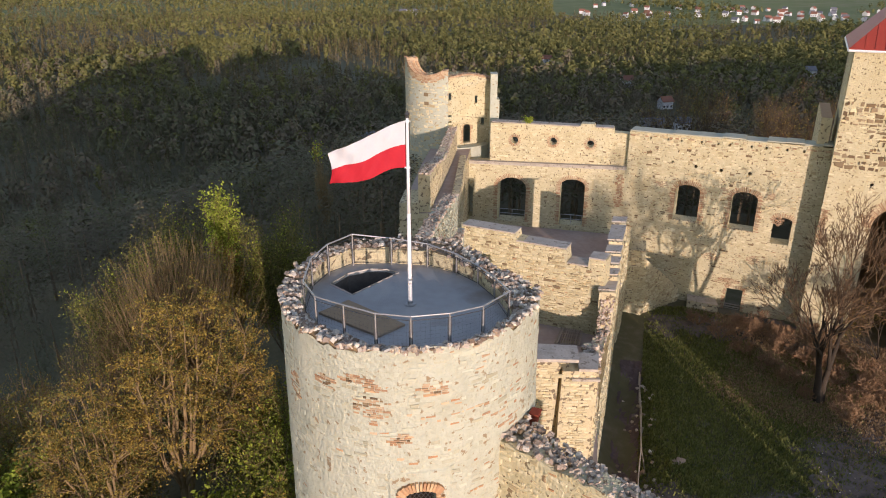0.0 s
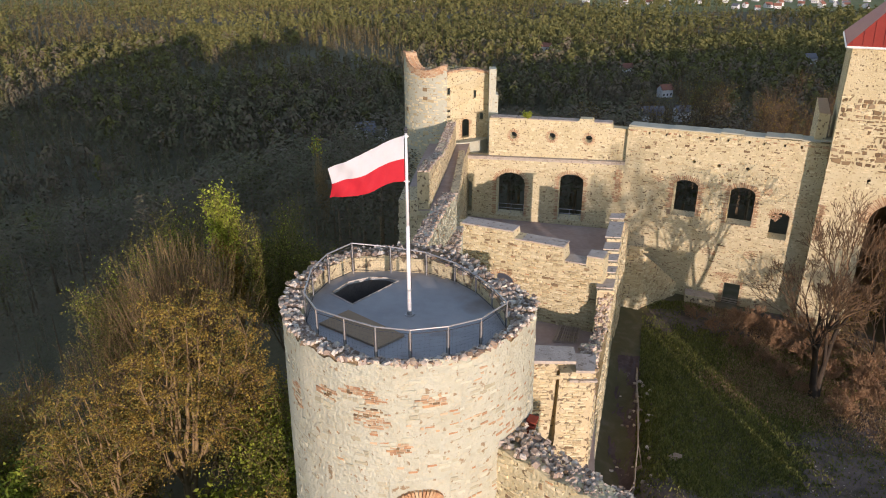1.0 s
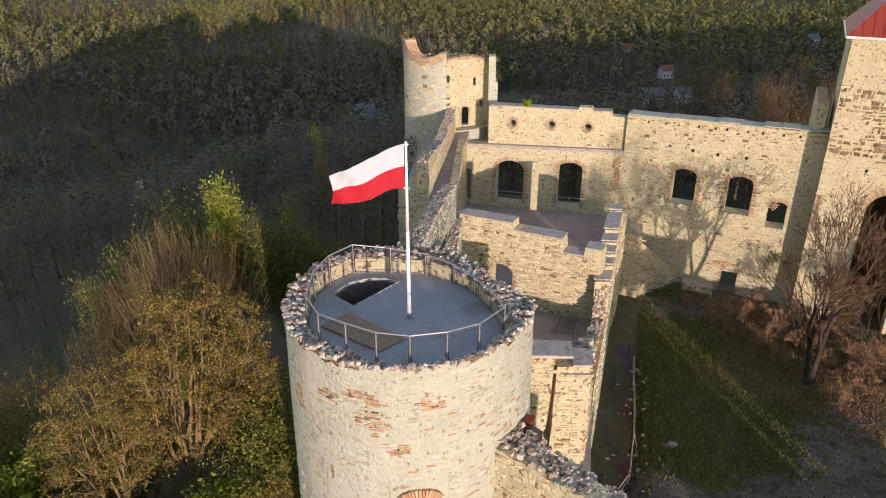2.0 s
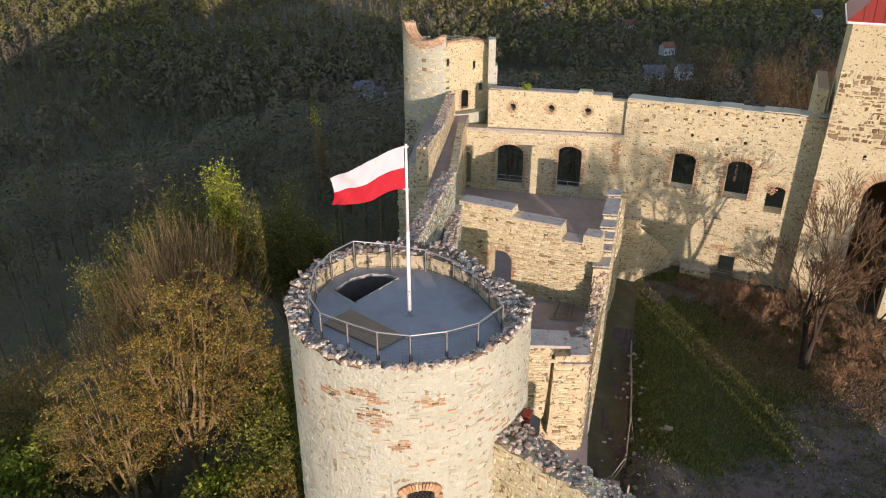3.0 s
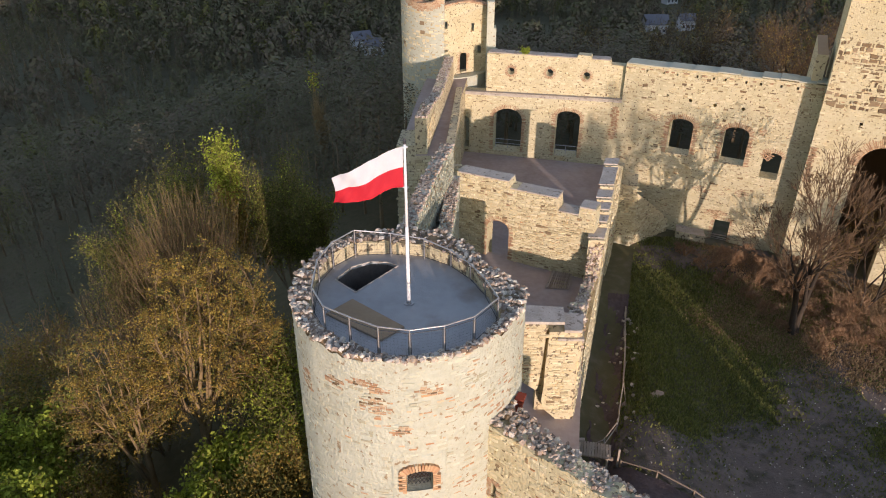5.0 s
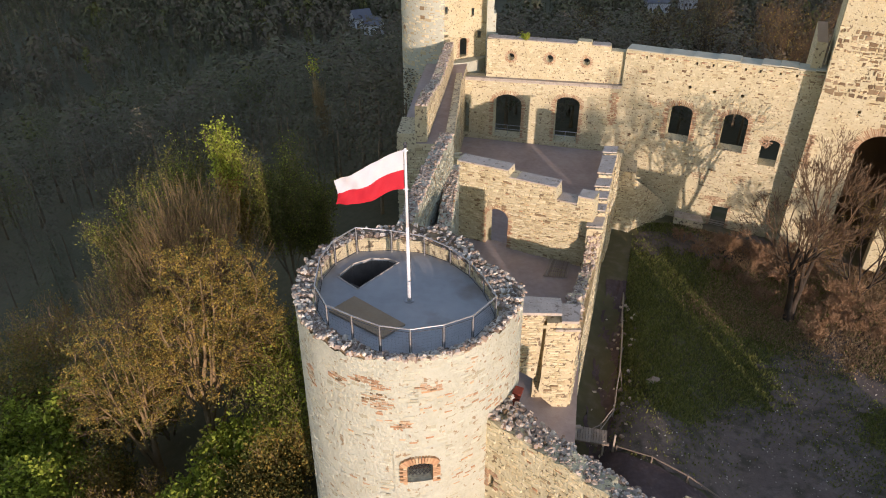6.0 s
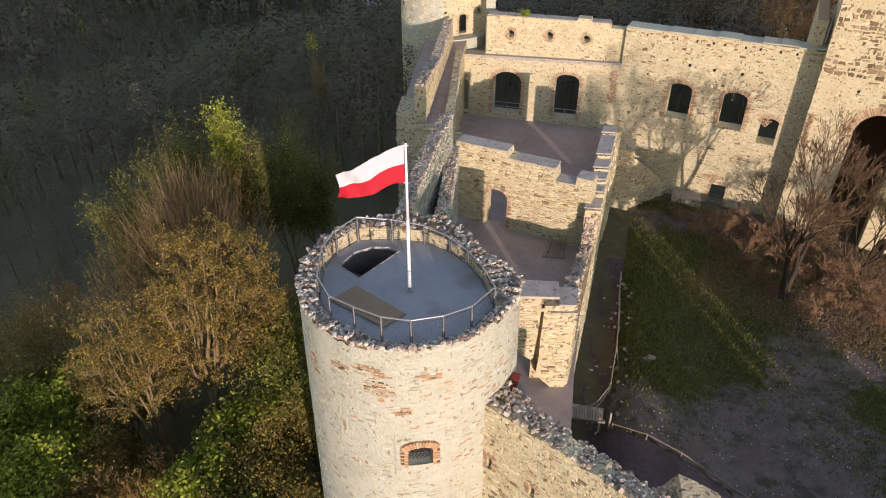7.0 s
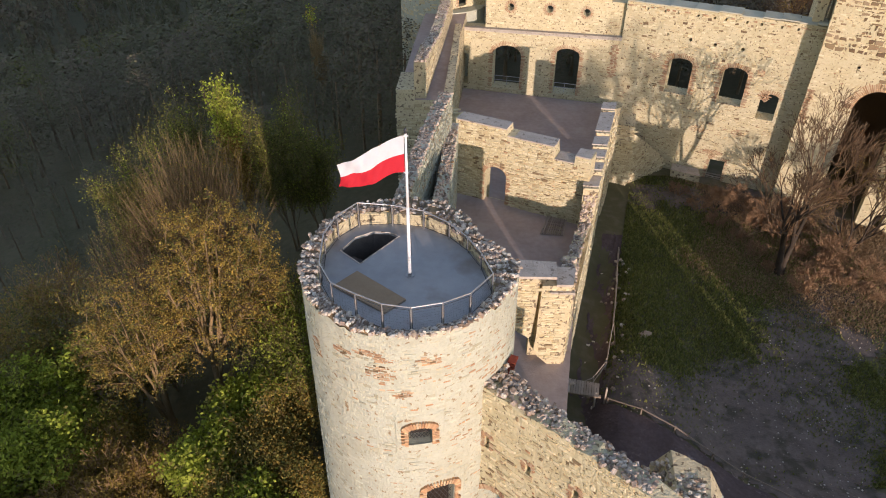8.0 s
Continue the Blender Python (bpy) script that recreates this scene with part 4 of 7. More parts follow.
part("stone_facing", s.mesh("west_facing", [LIME_PALE, BRICK, STONE_AND_SHADE], west), west, kind="stuff")
rubble_top(west, wl, wr, r2, per=4, size=(0.14, 0.26), limit=60)
cobble_top(west, wl, wr, r2, [HEADSTONE, STONE_AND_SHADE], "west_head")

low = wall_thing("wall_stub", (0.2, 40.0), "lower wall stub with a sloping rubble head")
ll = densify([(-0.95, 34.0, 14.0), (-0.6, 38.0, 14.0), (-0.3, 45.6, 13.4)], 0.6)
lr_ = densify([(-0.12, 34.0, 13.6), (0.1, 38.0, 13.7), (0.58, 45.6, 13.35)], 0.6)
nmin = min(len(ll), len(lr_))
ll, lr_ = ll[:nmin], lr_[:nmin]
s = Soup()
prism(s, ll, lr_, 4, r2, 0, 0, 0.08)
part("wall_body", s.mesh("stub_body", [RENDER], low), low)
s = Soup()
lfn = plane_map((0.58, 45.6), (-0.12, 34.0))
masonry(s, lfn, 0, 11.6, 7, 13.3, lambda a, z: True, r2, course=0.2, length=0.4, proud=0.05, brick=0.03)
part("stone_facing", s.mesh("stub_facing", [LIME_PALE, BRICK, STONE_AND_SHADE], low), low, kind="stuff")
rubble_top(low, ll, lr_, r2, per=3, size=(0.12, 0.22), limit=30)
cobble_top(low, ll, lr_, r2, [HEADSTONE, STONE_AND_SHADE], "stub_head")

# floors of the roofless rooms
for nm, poly, z, lab in (("floor_lower", [(-3.2, 21.5), (6.0, 21.5), (9.5, 41.6), (9.3, 43.0), (0.4, 47.0), (-0.3, 44)], 7.0, "dusty grey-brown floor of the roofless lower room"),
                         ("floor_upper", [(0.3, 46.8), (9.2, 43.2), (13.6, 54), (16.2, 66.4), (0.4, 70.2)], 5.3, "dusty grey floor of the roofless upper hall")):
    s = Soup()
    slab(lambda a, b, d=0.0: (a, b, z + d), poly, [[(6.75, 40.95), (8.1, 40.8), (8.55, 42.5), (7.4, 42.95)]] if nm == "floor_lower" else [], 0.5, s)
    tagged(new(nm, s.mesh(nm, [PAVING])), lab, "floor", kind="structure")

# ---- hall wall with two great windows ----
A0, A1 = (0.4, 70.25), (16.4, 66.5)
afn = plane_map(A0, A1)
al = math.dist(A0, A1)
sa = lambda x: (x - A0[0]) / (A1[0] - A0[0]) * al
r3 = random.Random(31)
hall = wall_thing("wall_hall", (8, 68.4), "two-storey limestone hall wall with arched windows and a cornice")
w_small = arch(sa(0.8), sa(1.65), 5.9, 8.9, 0.3)
w_one = arch(sa(4.15), sa(7.0), 5.75, 9.35, 1.05)
w_two = arch(sa(10.35), sa(12.7), 5.8, 9.95, 0.7)
lower = [(0, 3), (al, 3), (al, 12.2), (0, 11.75)]
s = Soup()
slab(afn, lower, [w_small, w_one, w_two], 1.7, s)
part("wall_body", s.mesh("hall_lower", [OLDPLASTER], hall), hall)
eyes = [(sa(5.6), 14.15), (sa(9.35), 14.25), (sa(12.85), 14.2)]
up_s0 = sa(3.2)
upper = [(up_s0, 11.7), (al, 12.1), (al, 15.4), (sa(15.0), 15.45), (sa(14.95), 15.85), (sa(13.2), 15.9), (sa(13.1), 16.15), (sa(11.9), 16.15), (sa(11.8), 15.9), (sa(8), 15.85), (sa(5), 15.8), (up_s0, 15.75)]
s = Soup()
slab(lambda a, z, d=0.0: afn(a, z, d - 0.45), upper, [ring(a, z, 0.36) for a, z in eyes], 1.1, s)
part("upper_wall", s.mesh("hall_upper", [OLDPLASTER], hall), hall)
s = Soup()
masonry(s, afn, 0, al, 5.3, 12.0, lambda a, z: inside(lower, a, z + 0.1) and not any(inside(h, a, z) for h in (w_small, w_one, w_two)), r3, course=0.18, length=0.32, proud=0.022, brick=0.02, dark=0.05, skip=0.58)
ufn = lambda a, z, d=0.0: afn(a, z, d - 0.45)
masonry(s, ufn, up_s0, al, 12.2, 15.8, lambda a, z: inside(upper, a, z + 0.05) and all(math.hypot(a - e, z - h) > 0.5 for e, h in eyes), r3, course=0.18, length=0.32, proud=0.024, brick=0.025, dark=0.07, skip=0.5)
brick_edge(s, afn, sa(4.15), sa(7.0), 5.8, 9.35, 1.05, r3, 0.4, slot=1)
brick_edge(s, afn, sa(10.35), sa(12.7), 5.8, 9.95, 0.7, r3, 0.4, slot=1)
for e, h in eyes:
    for k in range(18):
        t = 2 * math.pi * k / 18
        x, z = e + 0.5 * math.cos(t), h + 0.5 * math.sin(t)
        s.box(ufn(x, z, 0.0), (0.12, 0.12, 0.26), Matrix.Rotation(math.atan2(A1[1] - A0[1], A1[0] - A0[0]), 3, "Z") @ Matrix.Rotation(math.pi / 2 - t, 3, "Y"), 1)
for k in range(70):
    z = 8.2 + 0.095 * (k % 35)
    s.box(afn(sa(15.75) + r3.uniform(-0.2, 0.2) + 0.35 * (k // 35), z, 0.01), (0.3, 0.1, 0.075), Matrix.Rotation(math.atan2(A1[1] - A0[1], A1[0] - A0[0]), 3, "Z"), 1)
part("stone_facing", s.mesh("hall_facing", [LIME, BRICK, STONE_AND_SHADE], hall), hall, kind="stuff")
s = Soup()
for zz, d, h in ((11.72, 0.10, 0.16), (11.55, 0.05, 0.14)):
    slab(lambda a, z, dd=0.0: afn(a, z + 0.024 * a, d + dd), [(0.2, zz), (al, zz), (al, zz + h), (0.2, zz + h)], [], 0.55, s)
part("cornice", s.mesh("cornice", [COPING], hall), hall, "worn stone cornice band")
for a, b in ((sa(3.3), sa(5.8)), (sa(5.9), sa(8.7)), (sa(8.8), sa(11.7)), (sa(13.25), sa(14.9))):
    s = Soup()
    slab(lambda x, y, d=0.0: ufn(x, 15.93 + d, -y), [(a, -0.06), (b, -0.06), (b, 1.15), (a, 1.15)], [], 0.1, s)
    part("coping", s.mesh("hall_coping", [COPING], hall), hall)


def guard(a0, a1, z, fn, d):
    g = thing("window_guard", fn((a0 + a1) / 2, z, d), "thin steel guard rail across a window opening", "guard rail", "window guards")
    for zz in (z + 0.95, z + 0.5):
        s = Soup()
        s.tube(fn(a0, zz, d), fn(a1, zz, d), 0.03, 0.03, 6)
        part("rail", s.mesh("guard_rail", [STEEL], g), g)
    for q in (0.03, 0.5, 0.97):
        s = Soup()
        a = a0 + (a1 - a0) * q
        s.tube(fn(a, z, d), fn(a, z + 0.95, d), 0.028, 0.028, 6)
        part("post", s.mesh("guard_post", [STEEL], g), g)


guard(sa(4.2), sa(6.95), 5.77, afn, -0.9)
guard(sa(10.4), sa(12.65), 5.82, afn, -0.5)

# ---- yard wall of the palace wing ----
B0, B1 = (16.4, 66.5), (32.3, 58.85)
bfn = plane_map(B0, B1)
bl = math.dist(B0, B1)
sb = lambda x: (x - B0[0]) / (B1[0] - B0[0]) * bl
wing = wall_thing("wall_wing", (24, 62.8), "tall limestone palace wing wall with arched windows and a thin coping")
b_three = arch(sb(20.75), sb(22.75), 7.7, 10.65, 0.6)
b_four = arch(sb(25.25), sb(27.25), 7.6, 10.6, 0.65)
b_five = arch(sb(28.65), sb(30.05), 6.8, 9.0, 0.35)
b_door = square(sb(25.95), sb(27.3), -1.3, 1.65)
slots_ = [ring(sb(22.1), 13.1, 0.17, 8), ring(sb(24.1), 13.0, 0.17, 8), ring(sb(26.3), 13.0, 0.17, 8), ring(sb(20.2), 13.3, 0.12, 6)]
bout = [(0, -4), (bl, -4), (bl, 16.0), (sb(24), 15.95), (0, 15.75)]
beam_holes = [square(sb(x) - 0.09, sb(x) + 0.09, 15.0 + 0.012 * x, 15.24 + 0.012 * x) for x in (18.2, 19.6, 20.7, 22.3, 23.6, 24.5, 26.1, 27.2, 28.7, 29.9)]
bholes = [b_three, b_four, b_five, b_door] + slots_ + beam_holes
s = Soup()
slab(bfn, bout, bholes, 1.7, s)
part("wall_body", s.mesh("wing_body", [OLDPLASTER], wing), wing)
s = Soup()


def wing_brick(a, z):
    n1 = noise.noise(Vector((a * 0.5, z * 0.6, 8.0)))
    return 0.45 if n1 > 0.36 else (0.12 if 15 < z else 0.02)


masonry(s, bfn, 0, bl, -2.0, 15.9, lambda a, z: inside(bout, a, z + 0.05) and not any(inside(h, a, z) for h in bholes), r3, course=0.19, length=0.34, proud=0.026, skip=0.5, dark=0.09, pick=wing_brick)
for c, h, w, t in ((3.4, 11.1, 0.7, 0.4), (9.2, 11.15, 0.45, 0.4), (13.0, 11.15, 0.4, 0.4), (8.8, 4.5, 0.8, 0.4), (12.5, 4.9, 0.6, 0.5), (10.6, 2.3, 1.1, 0.45), (13.9, 9.0, 0.5, 0.5)):
    brick_patch(s, bfn, c, h, w, t, r3)
for k in range(64):
    x = 0.25 + bl * k / 64.5 + r3.uniform(-0.05, 0.05)
    if r3.random() < 0.8 and not any(inside(h, x + q, 15.45) for h in beam_holes for q in (-0.2, 0, 0.2)):
        s.box(bfn(x, 15.47 + 0.012 * x + r3.uniform(-0.03, 0.03), 0.02), (r3.uniform(0.2, 0.32), r3.uniform(0.12, 0.22), r3.uniform(0.09, 0.16)), Matrix.Rotation(math.atan2(B1[1] - B0[1], B1[0] - B0[0]), 3, "Z"), 1 if r3.random() < 0.55 else 0)
brick_edge(s, bfn, sb(20.75), sb(22.75), 7.7, 10.65, 0.6, r3, 0.5, slot=1)
brick_edge(s, bfn, sb(25.25), sb(27.25), 7.6, 10.6, 0.65, r3, 0.45, slot=1)
brick_edge(s, bfn, sb(28.65), sb(30.05), 6.8, 9.0, 0.35, r3, 0.4, slot=1, jambs=False)
brick_edge(s, bfn, sb(25.95), sb(27.3), -1.3, 1.65, 0.08, r3, 0.35, slot=1)
part("stone_facing", s.mesh("wing_facing", [LIME, BRICK, STONE_AND_SHADE], wing), wing, kind="stuff")
a = 0.05
while a < bl - 0.5:
    b = min(bl - 0.05, a + r3.uniform(1.4, 2.4))
    z = 15.8 + 0.25 * a / bl + r3.uniform(-0.04, 0.1)
    s = Soup()
    slab(lambda x, y, d=0.0: bfn(x, z + 0.12 + d, -y), [(a, -0.1), (b, -0.1), (b, 1.8), (a, 1.8)], [], 0.11, s)
    part("coping", s.mesh("wing_coping", [LIME_PALE], wing), wing)
    a = b + 0.03
for x0, x1, z0, z1 in ((20.75, 22.75, 7.6, 7.72), (25.25, 27.25, 7.5, 7.62)):
    s = Soup()
    slab(lambda x, z, d=0.0: bfn(x, z, d + 0.04), square(sb(x0) - 0.05, sb(x1) + 0.05, z0, z1), [], 0.4, s)
    part("sill", s.mesh("sill", [MORTAR], wing), wing)
gatelet = thing("wooden_barrier", bfn(sb(26.6), -1.3, -0.3), "low slatted wooden barrier across the doorway", "barrier")
for k in range(5):
    s = Soup()
    slab(lambda x, z, d=0.0: bfn(x, z, d - 0.25), square(sb(25.98), sb(27.27), -1.1 + 0.24 * k, -0.97 + 0.24 * k), [], 0.03, s)
    part("slat", s.mesh("slat", [PALEWOOD], gatelet), gatelet)
for x in (26.1, 27.15):
    s = Soup()
    slab(lambda a, z, d=0.0: bfn(a, z, d - 0.281), square(sb(x) - 0.04, sb(x) + 0.04, -1.3, 0.05), [], 0.05, s)
    part("post", s.mesh("barrier_post", [WOOD], gatelet), gatelet)

# ---- square gate tower with a red roof ----
T0 = Vector((31.05, 57.5, 0))
tu = Vector((0.9, -0.4325, 0)).normalized()
T1 = T0 + tu * 14.5
keep_ = thing("square_tower", (T0.x, T0.y, 0), "square stone tower with brown volcanic blocks and red roof", "tower")
tfn = plane_map(T0[:2], T1[:2])
tarch = arch(3.85, 7.5, -3, 10.1, 1.9, 12)
tdoor = arch(8.85, 9.6, -1.6, 0.4, 0.35)
s = Soup()
slab(tfn, [(0, -5), (14.5, -5), (14.5, 24.2), (0, 24.2)], [tarch, tdoor, square(3.1, 3.35, 13.4, 13.8), square(6.7, 7.1, 15.6, 16.3)], 1.6, s)
back = lambda a, z, d=0.0: tfn(a, z, d - 10.5)
# Back and right walls take the brown stone to paint the room's shade.
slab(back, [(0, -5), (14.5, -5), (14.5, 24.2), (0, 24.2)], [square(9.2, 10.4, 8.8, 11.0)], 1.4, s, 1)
nn = Vector((tu.y, -tu.x, 0))
lfn_ = plane_map((T0 - nn * 11.9)[:2], T0[:2])
slab(lfn_, [(0, -5), (11.89, -5), (11.89, 24.2), (0, 24.2)], [], 1.4, s)
rfn_ = plane_map(T1[:2], (T1 - nn * 11.9)[:2])
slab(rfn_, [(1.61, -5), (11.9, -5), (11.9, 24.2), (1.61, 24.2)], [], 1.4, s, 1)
slab(lambda a, b, d=0.0: tuple(T0 + tu * a - nn * b + Vector((0, 0, 13.2 + d))), [(1.2, 1.5), (1.2, 10.6), (13.2, 10.6), (13.2, 1.5)], [], 0.4, s)
part("wall", s.mesh("keep_wall", [OLDPLASTER, STONE_AND_SHADE], keep_), keep_)
s = Soup()
tclear = lambda a, z: not inside(tarch, a, z) and not inside(tdoor, a, z) and not (z > 20.5 and a < 9)
masonry(s, tfn, 0, 14.5, -1.5, 13.0, tclear, r3, course=0.20, length=0.36, proud=0.025, brick=0.03, dark=0.10, gap=0.02, skip=0.62)
masonry(s, tfn, 0, 14.5, 13.0, 24.1, tclear, r3, course=0.20, length=0.34, proud=0.02, brick=0.03, dark=0.03, gap=0.02, skip=0.8)
masonry(s, tfn, 0.1, 14.5, 12.2, 24.1, lambda a, z: tclear(a, z) and (z > 14.6 or a > 3.6) and noise.noise(Vector((a * 0.35, z * 0.5, 2.0))) > -0.4, r3, course=0.36, length=0.5, proud=0.05, brick=0.0, dark=0.97, gap=0.05, skip=0.24)
brick_edge(s, tfn, 3.85, 7.5, 8.8, 10.1, 1.9, r3, 0.75, slot=1, jambs=False)
for k in range(60):
    z = 7.5 + 0.12 * (k % 30)
    s.box(tfn(0.3 + r3.uniform(-0.15, 0.2), z * 0.9 + 1.2, 0.01), (0.35, 0.1, 0.08), Matrix.Rotation(math.atan2(tu.y, tu.x), 3, "Z"), 1)
part("stone_facing", s.mesh("keep_facing", [LIME, BRICK, STONE_AND_SHADE], keep_), keep_, kind="stuff")
s = Soup()
e0 = [T0 + tu * a - nn * b for a, b in ((-0.45, -0.45), (14.95, -0.45), (14.95, 12.35), (-0.45, 12.35))]
apex = T0 + tu * 7.25 - nn * 5.95 + Vector((0, 0, 32.5))
vs = [(p.x, p.y, 24.35) for p in e0] + [tuple(apex)] + [(p.x, p.y, 24.15) for p in e0]
s.add(vs, [(0, 1, 4), (1, 2, 4), (2, 3, 4), (3, 0, 4), (5, 6, 1, 0), (6, 7, 2, 1), (7, 8, 3, 2), (8, 5, 0, 3), (8, 7, 6, 5)])
roof = part("roof", s.mesh("roof", [ROOFRED], keep_), keep_, "red pyramid roof of sheet metal")
for k in range(22):
    f = (k + 0.5) / 22
    a = e0[0].lerp(e0[1], f) + Vector((0, 0, 24.38))
    h = 1 - abs(2 * f - 1)
    top = a + (Vector((apex.x, apex.y, 32.5)) - ((e0[0] + e0[1]) / 2 + Vector((0, 0, 24.35)))) * h * 0.98
    s = Soup()
    s.tube(a, top, 0.03, 0.03, 4)
    part("seam", s.mesh("seam", [ROOFRED], keep_), roof)
s = Soup()
for i in range(4):
    s.tube((e0[i].x, e0[i].y, 24.2), (e0[(i + 1) % 4].x, e0[(i + 1) % 4].y, 24.2), 0.10, 0.10, 6)
part("eaves_board", s.mesh("eaves", [WHITEPAINT], keep_), keep_, "pale eaves board")
# the wing's roofless return wall behind, with a brick head
ret = wall_thing("wall_return", (31.5, 63), "shaded return wall with a brick head behind the square tower")
s = Soup()
prism(s, [(30.9, 60.2, 18.4), (33.6, 66.5, 18.6)], [(31.7, 59.9, 18.4), (34.4, 66.2, 18.6)], -3, r3, 0, 1, 0.02)
part("wall_body", s.mesh("return_body", [MORTAR, BRICK], ret), ret)

# ---- far round tower, a broken shell ----
FT = Vector((-0.85, 76.2))
FR = 4.8
shell = thing("shell_tower", (FT.x, FT.y, 0), "broken half-open round tower with red brick rim", "tower")
s = Soup()


def shell_top(d):
    """Height of the shell's head by bearing in degrees: a broken spike, a hollow and a lip."""
    if 188 <= d < 204:
        return 21.5
    if 204 <= d < 262:
        f = (d - 204) / 58
        return 19.75 + 1.5 * (1 - f) ** 3 + 0.85 * f ** 3
    if 262 <= d < 269:
        return 20.6
    if 150 <= d < 188:
        return 18.6 + 2.9 * ((d - 150) / 38) ** 3
    return 18.6 + 0.06 * math.sin(math.radians(d * 3))


def shell_piece(d0, d1, z0, soup, thick=1.1, slot=0, over=None):
    n = max(3, int((d1 - d0) / 3.5))
    vs, fs = [], []
    for i in range(n + 1):
        dd = d0 + (d1 - d0) * i / n
        zt = over or shell_top(dd % 360)
        c, q = math.cos(math.radians(dd)), math.sin(math.radians(dd))
        vs += [(FT.x + rr * c, FT.y + rr * q, z) for rr in (FR, FR - thick) for z in (z0, zt)]
        if i:
            k = 4 * i
            fs += [(k - 4, k, k + 1, k - 3), (k - 2, k - 1, k + 3, k + 2), (k - 3, k + 1, k + 3, k - 1)]
    fs += [(0, 1, 3, 2), (4 * n, 4 * n + 2, 4 * n + 3, 4 * n + 1)]
    soup.add(vs, fs, slot)


shell_piece(-12, 268, -6, s)
shell_piece(268, 348, -6, s, over=12.8)
part("wall", s.mesh("shell_wall", [RENDER], shell), shell)
s = Soup()
n = 90
vs, fs = [], []
for i in range(n + 1):
    d = -12 + 280 * i / n
    zt = shell_top(d % 360)
    c, q = math.cos(math.radians(d)), math.sin(math.radians(d))
    vs += [(FT.x + rr * c, FT.y + rr * q, z) for rr, z in ((FR + 0.05, zt - 0.45 + 0.1 * math.sin(i * 1.7)), (FR + 0.05, zt + 0.02), (FR - 1.15, zt + 0.02), (FR - 1.15, zt - 0.35))]
    if i:
        k = 4 * i
        fs += [(k - 4 + e, k + e, k + e + 1, k - 3 + e) for e in range(3)]
s.add(vs, fs)
for i in range(300):
    d = -12 + 280 * (i + r3.random()) / 300
    zt = shell_top(d % 360)
    for rr in (FR - 0.05, FR - 0.5, FR - 0.95):
        c, q = math.cos(math.radians(d)), math.sin(math.radians(d))
        s.box((FT.x + rr * c, FT.y + rr * q, zt + r3.uniform(-0.02, 0.06)), (0.30, 0.13, 0.10), Matrix.Rotation(math.radians(d), 3, "Z"))
for i in range(120):
    d = r3.uniform(205, 268)
    c, q = math.cos(math.radians(d)), math.sin(math.radians(d))
    s.box((FT.x + FR * c, FT.y + FR * q, shell_top(d) - r3.uniform(0, 0.7)), (0.1, 0.3, 0.1), Matrix.Rotation(math.radians(d), 3, "Z"))
part("brick_rim", s.mesh("brick_rim", [BRICK], shell), shell, "weathered red brick rim", kind="stuff")
s = Soup()
smap = lambda a, z, d=0.0: (FT.x + (FR + d) * math.cos(a), FT.y + (FR + d) * math.sin(a), z)
holes_ = [(233, 18.3), (234, 17.4), (226, 15.6), (246, 13.0)]
masonry(s, lambda a, z, d=0.0: smap(a / FR, z, d), FR * math.radians(190), FR * math.radians(267), 8, 19.6, lambda a, z: True, r3, course=0.25, length=0.45, proud=0.025, brick=0.03, skip=0.55)
imap = lambda a, z, d=0.0: (FT.x + (FR - 1.1 - d) * math.cos(-a), FT.y + (FR - 1.1 - d) * math.sin(-a), z)
masonry(s, lambda a, z, d=0.0: imap(a / 3.6, z, d), 3.6 * math.radians(-140), 3.6 * math.radians(-30), 12.8, 19.4, lambda a, z: True, r3, course=0.25, length=0.45, proud=0.04, brick=0.08, skip=0.25)
part("stone_facing", s.mesh("shell_facing", [LIME, BRICK, STONE_AND_SHADE], shell), shell, kind="stuff")
# Solid dark blocks paint the shade of open putlog holes.
for zc, dd in ((18.2, 240), (17.3, 240.5), (15.8, 205)):
    c, q = math.cos(math.radians(dd)), math.sin(math.radians(dd))
    s = Soup()
    s.box((FT.x + (FR - 0.08) * c, FT.y + (FR - 0.08) * q, zc), (0.25, 0.5, 0.36), Matrix.Rotation(math.radians(dd), 3, "Z"))
    part("putlog_hole", s.mesh("putlog", [STONE_AND_SHADE], shell), shell)
s = Soup()
for z0, z1, w in ((11.5, 15.2, 1.25), (15.2, 17.6, 0.95), (17.6, 20.2, 0.7)):
    s.box((3.3 + w / 2, 73.4, (z0 + z1) / 2), (w, 1.6, z1 - z0))
part("buttress", s.mesh("shell_buttress", [RENDER], shell), shell, "stepped pale buttress")
# shallow curved wall that closes the broken side, with slits and a small doorway
def inner_map(a, z, d=0.0):
    f = a / 4.3
    return (-1.15 + 4.6 * f, 71.75 + 0.6 * math.sin(math.pi * f) + 2.6 * f - d, z)


inner_top = lambda a: 19.85 + 0.3 * math.sin(math.pi * a / 4.3) - 0.35 * a / 4.3
slots_in = [square(0.16, 0.42, 17.6, 18.35), square(0.14, 0.45, 15.3, 16.1), square(2.7, 2.95, 17.0, 17.8), arch(1.62, 2.28, 12.9, 14.6, 0.3), square(3.35, 3.7, 14.7, 15.4)]
s = Soup()
grid = [(4.3 * i / 12, 0) for i in range(13)]
slab(inner_map, [(a, 10.8) for a, q in grid] + [(a, inner_top(a)) for a, q in grid[::-1]], slots_in, 0.9, s)
part("inner_wall", s.mesh("inner_wall", [OLDPLASTER], shell), shell, "bright curved inner wall with slits")
s = Soup()
